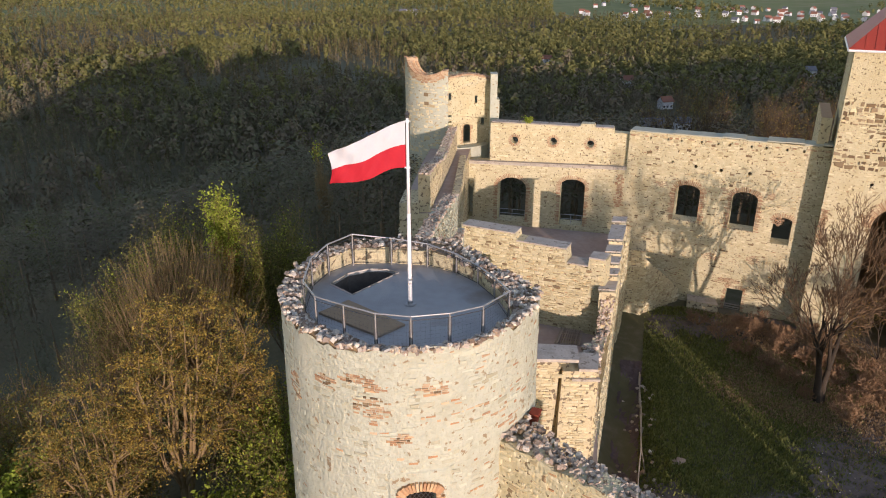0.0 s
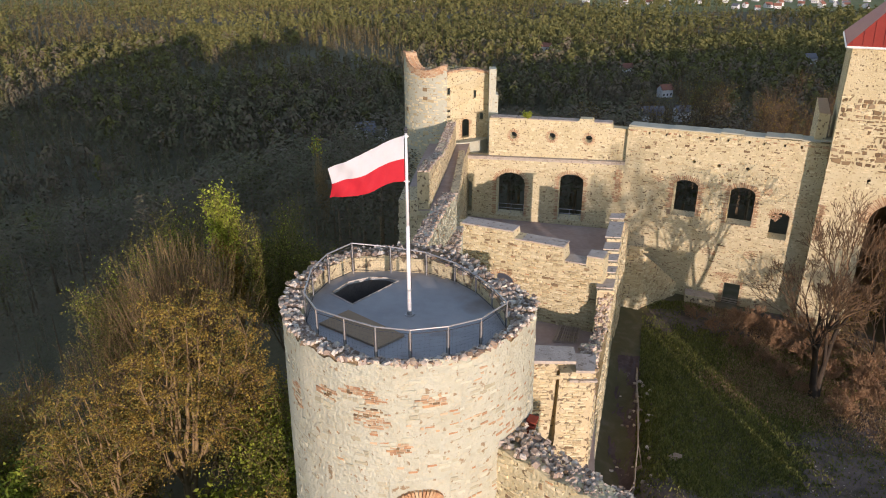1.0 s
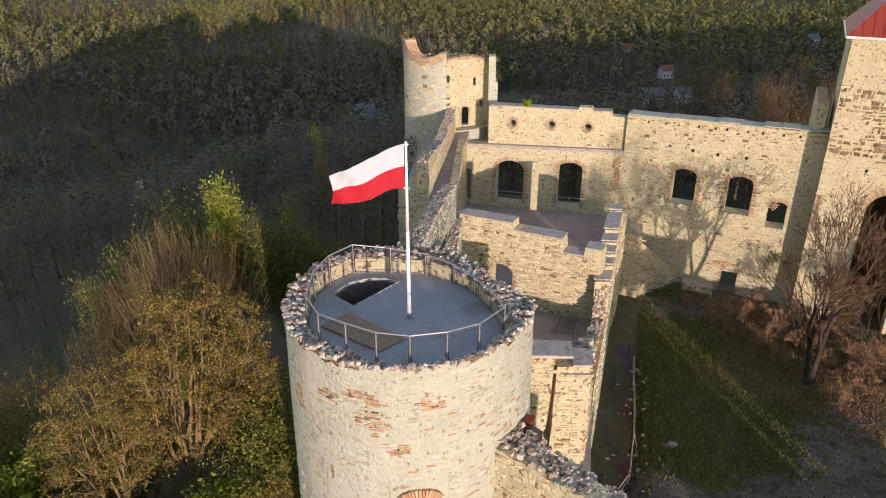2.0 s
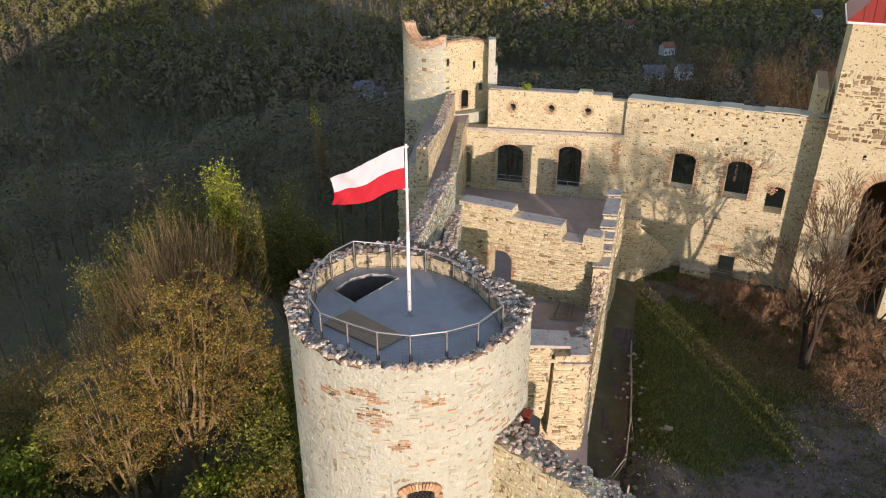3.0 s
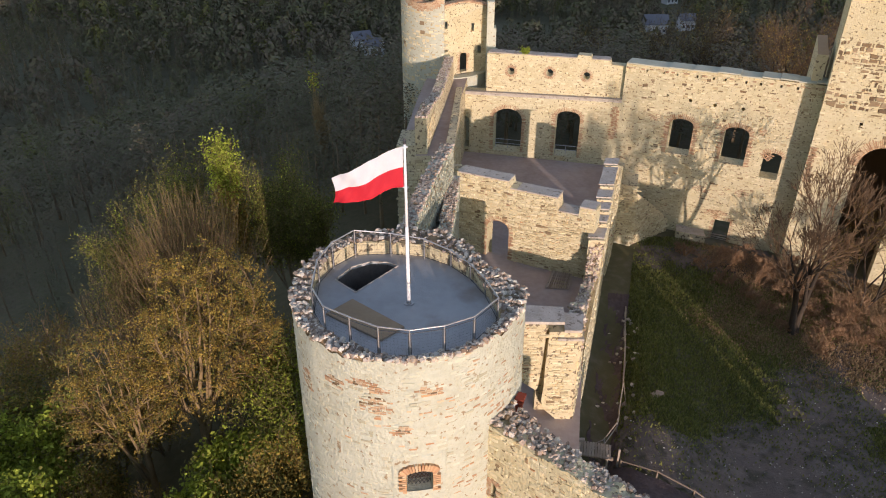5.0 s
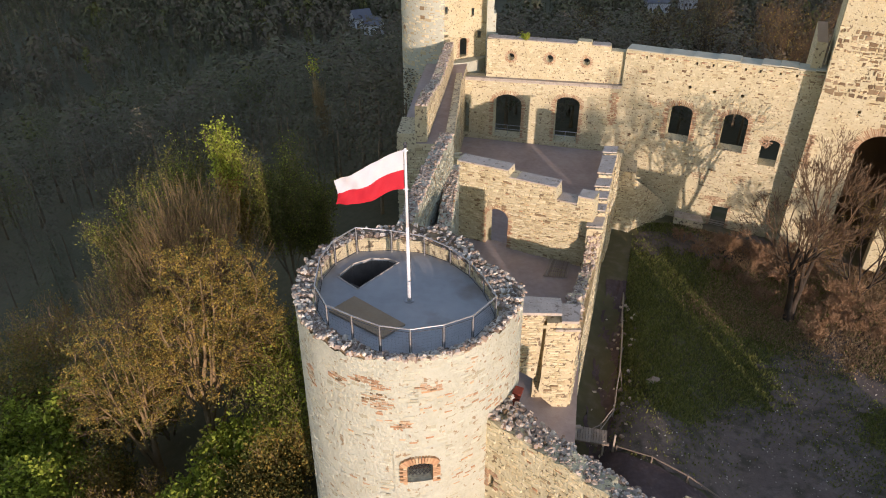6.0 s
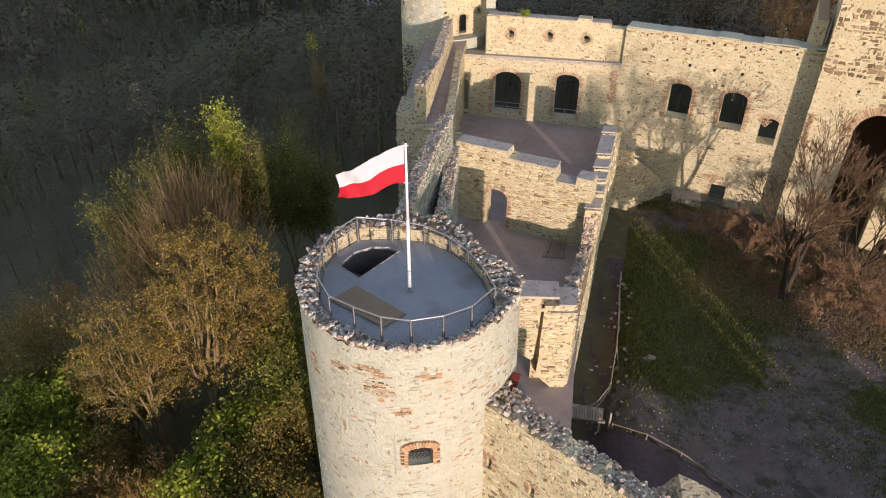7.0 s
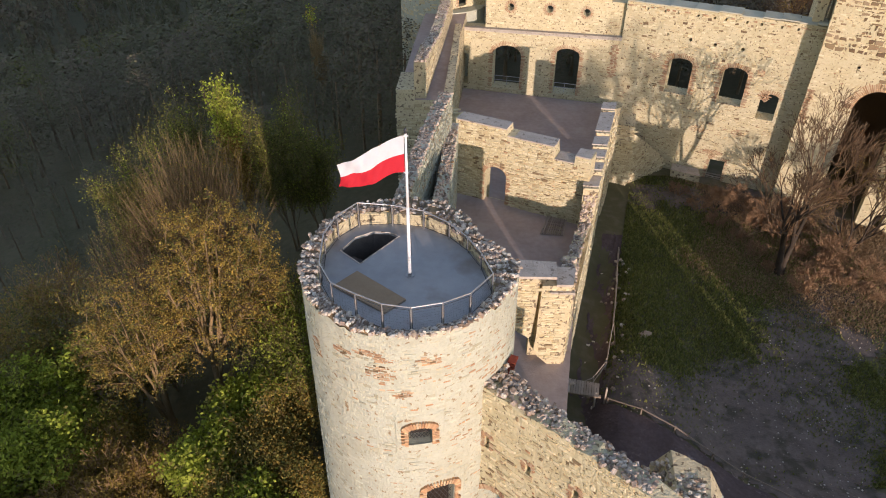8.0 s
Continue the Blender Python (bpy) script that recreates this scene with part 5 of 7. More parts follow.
masonry(s, inner_map, 0, 4.25, 11.5, 19.3, lambda a, z: not any(inside(h, a, z) for h in slots_in), r3, course=0.2, length=0.36, proud=0.03, brick=0.05, dark=0.04, skip=0.55)
for k in range(60):
    a = 4.3 * (k + r3.random()) / 60
    for d in (0.02, -0.4, -0.8):
        s.box(inner_map(a, inner_top(a) + r3.uniform(-0.03, 0.07), d), (0.13, 0.32, 0.14), Matrix.Rotation(0.1, 3, "Z"), 1)
    s.box(inner_map(a, inner_top(a) - 0.15 + r3.uniform(-0.08, 0.05), 0.03), (0.14, 0.1, 0.12), None, 1)
brick_edge(s, inner_map, 1.62, 2.28, 12.9, 14.6, 0.3, r3, 0.3, slot=1)
part("stone_facing", s.mesh("inner_facing", [LIME, BRICK, STONE_AND_SHADE], shell), shell, kind="stuff")

# ---- wall walk between the far tower and the hall ----
wk = wall_thing("wall_walk", (-1, 60), "wall walk with a bright parapet leading to the far tower")
s = Soup()
prism(s, [(-4.4, 51.6, 12.4), (-3.4, 66.0, 12.6), (-2.6, 74, 12.7)], [(0.1, 51.4, 12.5), (0.75, 66.0, 12.6), (1.6, 74, 12.7)], -6, r3, 0, 1, 0.02)
part("wall_body", s.mesh("walk_body", [MORTAR, PAVING], wk), wk)
s = Soup()
plw = densify([(-2.95, 51.8, 15.5), (-2.65, 55.0, 15.4), (-1.95, 60.5, 14.5), (-1.45, 65.8, 14.75), (-0.9, 71, 15.1)], 0.7)
prw = densify([(-2.0, 51.8, 15.5), (-1.7, 55.0, 15.4), (-1.1, 60.5, 14.5), (-0.55, 65.8, 14.75), (-0.05, 71, 15.1)], 0.7)
prw = prw[:len(plw)]
prism(s, plw[:len(prw)], prw, 11, r3, 0, 0, 0.1)
prism(s, [(-4.4, 51.5, 13.3), (-4.2, 55, 13.3)], [(-2.9, 51.5, 13.3), (-2.7, 55, 13.3)], 11, r3, 0, 0, 0.02)
prism(s, densify([(-0.6, 51.5, 13.0), (-0.15, 60, 12.9), (0.25, 68, 12.9)], 0.7), densify([(0.12, 51.4, 13.0), (0.5, 60, 12.9), (0.85, 68, 12.9)], 0.7), 12, r3, 0, 0, 0.05)
plw = plw[:len(prw)]
part("parapet", s.mesh("parapet", [MORTAR], wk), wk, "broken bright limestone parapet")
s = Soup()
pfn = plane_map((-0.05, 71), (-2.0, 51.8))
masonry(s, pfn, 0, 19.4, 12.6, 14.7, lambda a, z: True, r3, course=0.22, length=0.4, proud=0.05, brick=0.12)
kfn = plane_map((0.75, 66.0), (0.1, 51.4))
masonry(s, kfn, 0, 14.6, 5.5, 12.4, lambda a, z: True, r3, course=0.24, length=0.45, proud=0.05, brick=0.08)
efn = plane_map((-4.4, 51.6), (0.1, 51.4))
masonry(s, efn, 0, 4.5, 2, 12.2, lambda a, z: True, r3, course=0.24, length=0.5, proud=0.05, brick=0.03)
part("stone_facing", s.mesh("walk_facing", [LIME, BRICK, STONE_AND_SHADE], wk), wk, kind="stuff")
rubble_top(wk, plw, prw, r3, per=2, size=(0.14, 0.28), limit=40)
cobble_top(wk, plw, prw, r3, [HEADSTONE, STONE_AND_SHADE], "parapet_head")

# ---- corner turret, sloped stair wall and stone block in the yard ----
cor = wall_thing("wall_corner", (15, 57), "stone corner turret and sloping stair wall of the yard")
s = Soup()
prism(s, [(12.9, 54.3, 10.6), (13.9, 57.4, 9.3)], [(13.95, 54.2, 10.6), (15.0, 57.2, 9.3)], -3, r3, 0, 0, 0.03)
prism(s, [(13.9, 57.4, 7.5), (15.8, 62.6, 7.4)], [(15.0, 57.2, 7.5), (16.5, 62.4, 7.4)], -3, r3, 0, 0, 0.05)
prism(s, [(15.7, 60.2, 6.2), (16.4, 63.0, 6.2)], [(17.35, 59.9, 6.1), (18.0, 62.6, 6.1)], -3, r3, 0, 0, 0.06)
prism(s, [(17.0, 60.5, 5.3), (19.2, 62.5, 3.2), (21.5, 64.0, 0.9)], [(17.4, 60.0, 5.3), (19.6, 61.9, 3.2), (21.9, 63.4, 0.8)], -3, r3, 0, 0, 0.04)
part("wall_body", s.mesh("corner_body", [MORTAR], cor), cor)
s = Soup()
masonry(s, plane_map((15.7, 60.2), (17.35, 59.9)), 0, 1.65, -1.5, 6.0, lambda a, z: True, r3, course=0.22, length=0.4, proud=0.04)
masonry(s, plane_map((13.75, 53.5), (15.0, 57.2)), 0, 3.9, -1.5, 9.4, lambda a, z: True, r3, course=0.22, length=0.4, proud=0.04)
qfn = plane_map((17.4, 60.0), (21.9, 63.4))
masonry(s, qfn, 0, 5.6, -1.8, 5.2, lambda a, z: z < 5.0 - a * 0.8, r3, course=0.22, length=0.4, proud=0.04)
part("stone_facing", s.mesh("corner_facing", [LIME, BRICK, STONE_AND_SHADE], cor), cor, kind="stuff")
blk = thing("stone_block", (24.2, 62.0, -1.5), "low flat-topped stone landing block against the wing wall", "landing")
s = Soup()
prism(s, [(22.8, 63.3, 0.3), (25.2, 62.2, 0.3)], [(22.4, 61.9, 0.3), (25.0, 60.7, 0.3)], -3, r3, 0, 1, 0.01)
part("block", s.mesh("block", [MORTAR, COPING], blk), blk)

# ---- unseen plain wall added to the south: shades the yard, passes one sun strip ----
south = wall_thing("wall_shade", (25, 8), "plain unseen wall added to shade the yard, with a gap for sun")
s = Soup()
slab(plane_map((40.5, 8), (11.5, 8)), [(0, -4), (29.0, -4), (29.0, 2.4), (17.6, 2.4), (17.5, 9.6), (0, 9.6)], [arch(5.3, 7.9, -2, 5.4, 0.6)], 0.5, s)
part("wall_body", s.mesh("shade_wall_body", [MORTAR], south), south)

# ---- yard: gravel, grass and the ditch ----


def lay(x, y):
    """Above zero where the yard is bare gravel."""
    n = noise.noise(Vector((x * 0.22, y * 0.22, 0))) * 2.2 + noise.noise(Vector((x * 0.9, y * 0.9, 4))) * 0.9
    a = min((34.8 + max(0.0, x - 20.0) * 0.95 - y) * 0.5, (27.5 + (y - 28.0) * 0.3 - x) * 0.5)
    c = 2.6 - abs(y - 59.0 + (x - 20) * 0.25) * 0.9 - abs(x - 23) * 0.12
    if y < 31.3 - (x - 10.9) * 0.68:
        return -2.0 + n
    return max(a, c) + n


gs = Soup()
st_ = 0.45
ix, iy = int((46 - 9.5) / st_), int((60.5 - 17) / st_)
ok = {}
for j in range(iy):
    for i in range(ix):
        x, y = 9.5 + i * st_, 17 + j * st_
        if lay(x, y) > 0 and x > 9.0 + (y - 28) * 0.29:
            ok[(i, j)] = True
xs = np.array([9.5 + i * st_ for i in range(ix + 1)])
ys = np.array([17 + j * st_ for j in range(iy + 1)])
XX, YY = np.meshgrid(xs, ys)
jit = np.random.RandomState(4)
XX, YY = XX + jit.uniform(-0.15, 0.15, XX.shape), YY + jit.uniform(-0.15, 0.15, YY.shape)
ZZ = land(XX, YY) + 0.07
vs = np.stack([XX, YY, ZZ], -1).reshape(-1, 3)
gravel = new("gravel_path", mesh_of("gravel_path", vs, [(j * (ix + 1) + i, j * (ix + 1) + i + 1, (j + 1) * (ix + 1) + i + 1, (j + 1) * (ix + 1) + i) for i, j in ok], GRAVEL, smooth=True))
DITCH = material("dark_ditch_earth", [(0.075, 0.052, 0.045), (0.12, 0.085, 0.075), (0.19, 0.14, 0.125)], 0.6, island=0, bump=0.9, bump_scale=5, stains_and_pits=((0.23, 0.18, 0.16), 0.62, 0.08, 1.6))
XX, YY = np.meshgrid(np.linspace(0, 1, 14), np.linspace(29.5, 51.0, 60))
EX = 8.0 + (YY - 29.5) * 0.27
XX = EX + XX * (11.15 + (YY - 34.0) * 0.262 - EX) + jit.uniform(-0.1, 0.1, XX.shape)
vs = np.stack([XX, YY, land(XX, YY) + 0.06 + jit.uniform(-0.05, 0.12, XX.shape)], -1).reshape(-1, 3)
ditch_bed = new("ditch_bed", mesh_of("ditch_bed", vs, [(j * 14 + i, j * 14 + i + 1, (j + 1) * 14 + i + 1, (j + 1) * 14 + i) for j in range(59) for i in range(13)], DITCH, smooth=True))
XX, YY = np.meshgrid(np.linspace(8.6, 26.0, 44), np.linspace(0, 1, 26))
YY = 31.4 - (XX - 10.9) * 0.68 - YY * 13.0
vs = np.stack([XX, YY, land(XX, YY) + 0.05 + jit.uniform(-0.03, 0.12, XX.shape)], -1).reshape(-1, 3)
tagged(new("ditch_slope", mesh_of("ditch_slope", vs, [(j * 44 + i, (j + 1) * 44 + i, (j + 1) * 44 + i + 1, j * 44 + i + 1) for j in range(25) for i in range(43)], DITCH, smooth=True)), "dark bare slope below the pole barrier", "slope", kind="structure")
tagged(ditch_bed, "dark bare earth of the ditch under the wall", "ditch", kind="structure")
tagged(gravel, "worn pale gravel and trodden earth of the yard", "path", kind="structure")


def quad_cloud(pos, size, rs, up=0.0, aspect=1.0, outward=None, stir=1.0):
    """Vertices of small leaf quads at the given places, turned at random."""
    n = len(pos)
    nrm = rs.normal(size=(n, 3)) * stir
    nrm[:, 2] += up
    if outward is not None:
        nrm += outward
    nrm /= np.linalg.norm(nrm, axis=1)[:, None]
    a = np.cross(nrm, rs.normal(size=(n, 3)))
    a /= np.linalg.norm(a, axis=1)[:, None] + 1e-9
    b = np.cross(nrm, a)
    size = np.broadcast_to(size, (n,))[:, None]
    a, b = a * size, b * size * aspect
    return np.stack([pos - a * 0.9, pos - b * 0.55 + a * 0.05, pos + a, pos + b * 0.55 - a * 0.05], 1).reshape(-1, 3)


def quads_mesh(name, v, mats, slot=None):
    n = len(v) // 4
    me = bpy.data.meshes.new(name)
    me.vertices.add(len(v))
    me.vertices.foreach_set("co", np.ascontiguousarray(v, dtype=np.float32).ravel())
    me.loops.add(4 * n)
    me.loops.foreach_set("vertex_index", np.arange(4 * n, dtype=np.int32))
    me.polygons.add(n)
    me.polygons.foreach_set("loop_start", np.arange(0, 4 * n, 4, dtype=np.int32))
    for m in mats:
        me.materials.append(m)
    if slot is not None:
        me.polygons.foreach_set("material_index", np.asarray(slot, dtype=np.int32))
    me.update(calc_edges=True)
    me.validate()
    return me


# tufts of grass on the yard
def tufts(name, count, x0, x1, y0, y1, seed, wanted, low, high, mat, label):
    rs = np.random.RandomState(seed)
    gp = np.stack([rs.uniform(x0, x1, count), rs.uniform(y0, y1, count)], 1)
    gp = np.array([p for p in gp if wanted(lay(p[0], p[1]) + rs.normal() * 1.1, p) and p[0] > 11.1 + (p[1] - 34) * 0.262 and p[1] > 31.5 - (p[0] - 10.9) * 0.68 and p[1] < 66 - (p[0] - 14) * 0.48])
    n = len(gp)
    foot = np.concatenate([gp, (land(gp[:, 0], gp[:, 1]) - 0.02)[:, None]], 1)
    t = rs.uniform(0, 2 * np.pi, n)
    wd, hg = rs.uniform(0.03, 0.10, n), rs.uniform(low, high, n)
    side = np.stack([np.cos(t) * wd, np.sin(t) * wd, 0 * t], 1)
    top = np.stack([rs.normal(0, 0.05, n), rs.normal(0, 0.05, n), hg], 1)
    v = np.stack([foot - side, foot + side, foot + top + side * 0.35, foot + top - side * 0.35], 1).reshape(-1, 3)
    tagged(new(name, quads_mesh(name, v, [mat])), label, "grass", kind="stuff")


tufts("grass", 150000, 10, 36, 26, 62, 5, lambda a, p: a < 0.1 and (p[0] < 29.5 - (p[1] - 44) * 0.3 or a < -1.6), 0.09, 0.28, GRASS, "short spring grass on the castle yard")
tufts("dry_grass", 140000, 18, 40, 36, 62, 6, lambda a, p: p[1] > 42 + 1.6 * a and p[0] > 27.5 - (p[1] - 44) * 0.2 + 0.8 * a, 0.10, 0.28, STRAW, "dry brown grass and leaf litter on the yard")

# ---- wooden fence, bridge and litter by the ditch ----
fence = thing("wooden_fence", (13, 41, -0.5), "rickety fence of thin weathered poles along the ditch", "fence")
line = [(14.7, 48.4), (14.2, 46.2), (13.7, 43.8), (13.1, 41.2), (12.5, 38.8), (11.9, 36.8), (11.4, 35.0), (10.4, 33.9), (9.3, 33.3)]
fr = random.Random(8)
pts = [Vector((x, y, float(land(x, y)))) for x, y in line]
for p in pts:
    s = Soup()
    s.tube(p - Vector((0, 0, 0.2)), p + Vector((fr.uniform(-0.08, 0.08), fr.uniform(-0.08, 0.08), 1.15)), 0.055, 0.045, 6)
    part("post", s.mesh("fence_post", [PALEWOOD], fence), fence)
for a, b in zip(pts, pts[1:]):
    for h in (0.55, 1.05):
        s = Soup()
        s.tube(a + Vector((0, 0, h + fr.uniform(-0.08, 0.08))), b + Vector((0, 0, h + fr.uniform(-0.1, 0.1))), 0.04, 0.035, 6)
        part("rail", s.mesh("fence_rail", [PALEWOOD], fence), fence)
lean_ = Soup()
lean_.tube(pts[5] + Vector((0.5, -0.5, 0)), pts[4] + Vector((0, 0, 1.2)), 0.035, 0.03, 6)
part("brace", lean_.mesh("fence_brace", [WOOD], fence), fence)
bridge = thing("plank_bridge", (9.1, 32.4, 0.4), "small plank footbridge over the ditch", "bridge")
for k in range(15):
    s = Soup()
    s.box((7.9 + 0.17 * k, 32.55 - 0.035 * k, 0.42 + fr.uniform(-0.012, 0.012)), (0.145, 1.25, 0.05), Matrix.Rotation(-0.2 + fr.uniform(-0.02, 0.02), 3, "Z"))
    part("plank", s.mesh("plank", [PALEWOOD], bridge), bridge)
for dy in (-0.45, 0.45):
    s = Soup()
    s.box((9.1, 32.3 + dy, 0.3), (2.7, 0.14, 0.18), Matrix.Rotation(-0.2, 3, "Z"))
    part("beam", s.mesh("bridge_beam", [WOOD], bridge), bridge)
for x, y in ((10.1, 31.75), (10.75, 31.7)):
    z = float(land(x, y))
    s = Soup()
    s.box((x, y, z + 0.75), (0.12, 0.12, 1.6))
    part("post", s.mesh("bridge_post", [PALEWOOD], bridge), bridge)
long_rail = thing("pole_barrier", (14, 29, 0), "long low wooden pole barrier on short posts", "barrier")
bp_ = [(10.9, 31.5), (12.8, 30.2), (14.7, 28.9), (16.9, 27.5), (18.6, 26.4), (21.3, 24.4)]
for (xa, ya), (xb, yb) in zip(bp_, bp_[1:]):
    s = Soup()
    s.tube((xa, ya, float(land(xa, ya)) + 0.6), (xb, yb, float(land(xb, yb)) + 0.6), 0.05, 0.05, 6)
    part("rail", s.mesh("barrier_rail", [WOOD], long_rail), long_rail)
for xa, ya in bp_:
    s = Soup()
    s.tube((xa, ya, float(land(xa, ya)) - 0.1), (xa, ya, float(land(xa, ya)) + 0.68), 0.06, 0.06, 6)
    part("post", s.mesh("barrier_post_low", [WOOD], long_rail), long_rail)
slab_ = thing("stone_slab", (14.8, 38.1, float(land(14.8, 38.1))), "pale flat stone slab lying in the grass", "stone")
part("stone", ROCKS[0], slab_, m=Matrix.LocRotScale((0, 0, 0.08), Euler((0, 0, 0.3)), (1.7, 0.8, 0.3)))
for k in range(60):
    y = fr.uniform(31.5, 49)
    x = 9.3 + (y - 32) * 0.28 + fr.uniform(-0.4, 2.3)
    z = float(land(x, y))
    q = thing("rubble_stone", (x, y, z), "fallen limestone block lying in the ditch", "stone", "fallen stones")
    sz = fr.uniform(0.14, 0.5) * fr.uniform(0.6, 1.1)
    part("stone", fr.choice(ROCKS), q, m=Matrix.LocRotScale((0, 0, sz * 0.18), Euler((fr.uniform(-.4, .4), fr.uniform(-.4, .4), fr.uniform(0, 6))), (sz * 1.3, sz, sz * 0.7)))
stub = wall_thing("wall_ruin", (12.0, 20.8), "broken pale rubble wall stump in the yard", "ruin")
s = Soup()
prism(s, densify([(10.4, 21.6, 6.6), (11.2, 21.5, 7.9), (12.9, 20.6, 7.7), (13.6, 20.0, 6.4)], 0.5), densify([(9.9, 19.9, 6.2), (11.0, 19.2, 7.7), (12.4, 18.4, 7.5), (13.2, 18.0, 6.2)], 0.5)[:len(densify([(10.4, 21.6, 6.6), (11.2, 21.5, 7.9), (12.9, 20.6, 7.7), (13.6, 20.0, 6.4)], 0.5))], -3, fr, 0, 0, 0.1)
part("wall_body", s.mesh("ruin_body", [MORTAR], stub), stub)
s = Soup()
for p, q in (((9.9, 19.9), (11.0, 19.2)), ((11.0, 19.2), (12.4, 18.4)), ((12.4, 18.4), (13.2, 18.0)), ((13.2, 18.0), (13.6, 20.0)), ((10.4, 21.6), (9.9, 19.9))):
    masonry(s, plane_map(p, q), 0, math.dist(p, q), 3.0, 7.2, lambda a, z: z < 6.6, fr, course=0.26, length=0.36, proud=0.09, gap=0.015, dark=0.03, brick=0.0)
part("stone_facing", s.mesh("ruin_facing", [LIME_PALE, BRICK, STONE_AND_SHADE], stub), stub, kind="stuff")
for k in range(210):
    t, w = fr.random(), fr.random()
    loose_stone(stub, (10.1 + 3.2 * t, 21.5 - 1.3 * t - 2.2 * w, 7.7 - 1.3 * abs(2 * t - 1) ** 3), fr.uniform(0.2, 0.42), fr)
boulder = thing("rubble_boulder", (9.2, 21.6, 5.2), "grey lump of fallen masonry beside the ruined wall", "boulder", kind="structure")
s = Soup()
prism(s, [(8.7, 22.2, 5.6), (9.3, 22.3, 6.4), (10.0, 21.9, 5.9)], [(8.6, 20.9, 5.5), (9.2, 20.8, 6.3), (9.9, 20.9, 5.8)], -2.5, fr, 0, 0, 0.1)
part("core", s.mesh("boulder_core", [MORTAR], boulder), boulder)
for k in range(60):
    t, w = fr.random(), fr.random()
    loose_stone(boulder, (8.65 + 1.3 * t, 22.2 - 1.4 * w, 6.3 - 1.0 * abs(2 * t - 1) ** 2), fr.uniform(0.2, 0.4), fr)
chips = Soup()
while len(chips.f) < 6 * 650:
    x, y = fr.uniform(12, 33), fr.uniform(24, 46)
    q = lay(x, y)
    if q > 0.2 and fr.random() < 0.25 + 0.75 * (noise.noise(Vector((x * 0.5, y * 0.5, 6.0))) > 0.05):
        w = fr.uniform(0.04, 0.11)
        chips.box((x, y, float(land(x, y)) + 0.08), (w, w * fr.uniform(0.6, 1.1), w * 0.5), Euler((fr.uniform(-0.3, 0.3), fr.uniform(-0.3, 0.3), fr.uniform(0, 6))).to_matrix(), 0, 0.7)
tagged(new("gravel_stones", chips.mesh("gravel_stones", [RUBBLE])), "small pale stones scattered on the gravel", "stones", kind="stuff")
grating = thing("wooden_grating", (7.7, 41.9, 7.0), "wooden slatted grating over a pit in the floor", "grating")
gc = [Vector((6.62, 40.85, 7.08)), Vector((8.2, 40.7, 7.08)), Vector((8.7, 42.6, 7.08)), Vector((7.35, 43.1, 7.08))]
for k in range(11):
    t = k / 10
    a, b = gc[0].lerp(gc[1], t), gc[3].lerp(gc[2], t)
    s = Soup()
    s.box((a + b) / 2 + Vector((0, 0, 0.06)), (0.07, (b - a).length, 0.06), Matrix.Rotation(math.atan2(b.y - a.y, b.x - a.x) - math.pi / 2, 3, "Z"))
    part("slat", s.mesh("grate_slat", [PALEWOOD], grating), grating)
for t in (0.02, 0.33, 0.66, 0.98):
    a, b = gc[0].lerp(gc[3], t), gc[1].lerp(gc[2], t)
    s = Soup()
    s.box((a + b) / 2, ((b - a).length, 0.09, 0.07), Matrix.Rotation(math.atan2(b.y - a.y, b.x - a.x), 3, "Z"))
    part("bearer", s.mesh("grate_bearer", [PALEWOOD], grating), grating)
beam = thing("timber_beam", (6.9, 27.9, 5.6), "pale timber beam jutting from the wall end", "beam")
s = Soup()
s.box((7.0, 27.85, 5.7), (1.0, 0.2, 0.14))
part("beam", s.mesh("beam", [PALEWOOD], beam), beam)


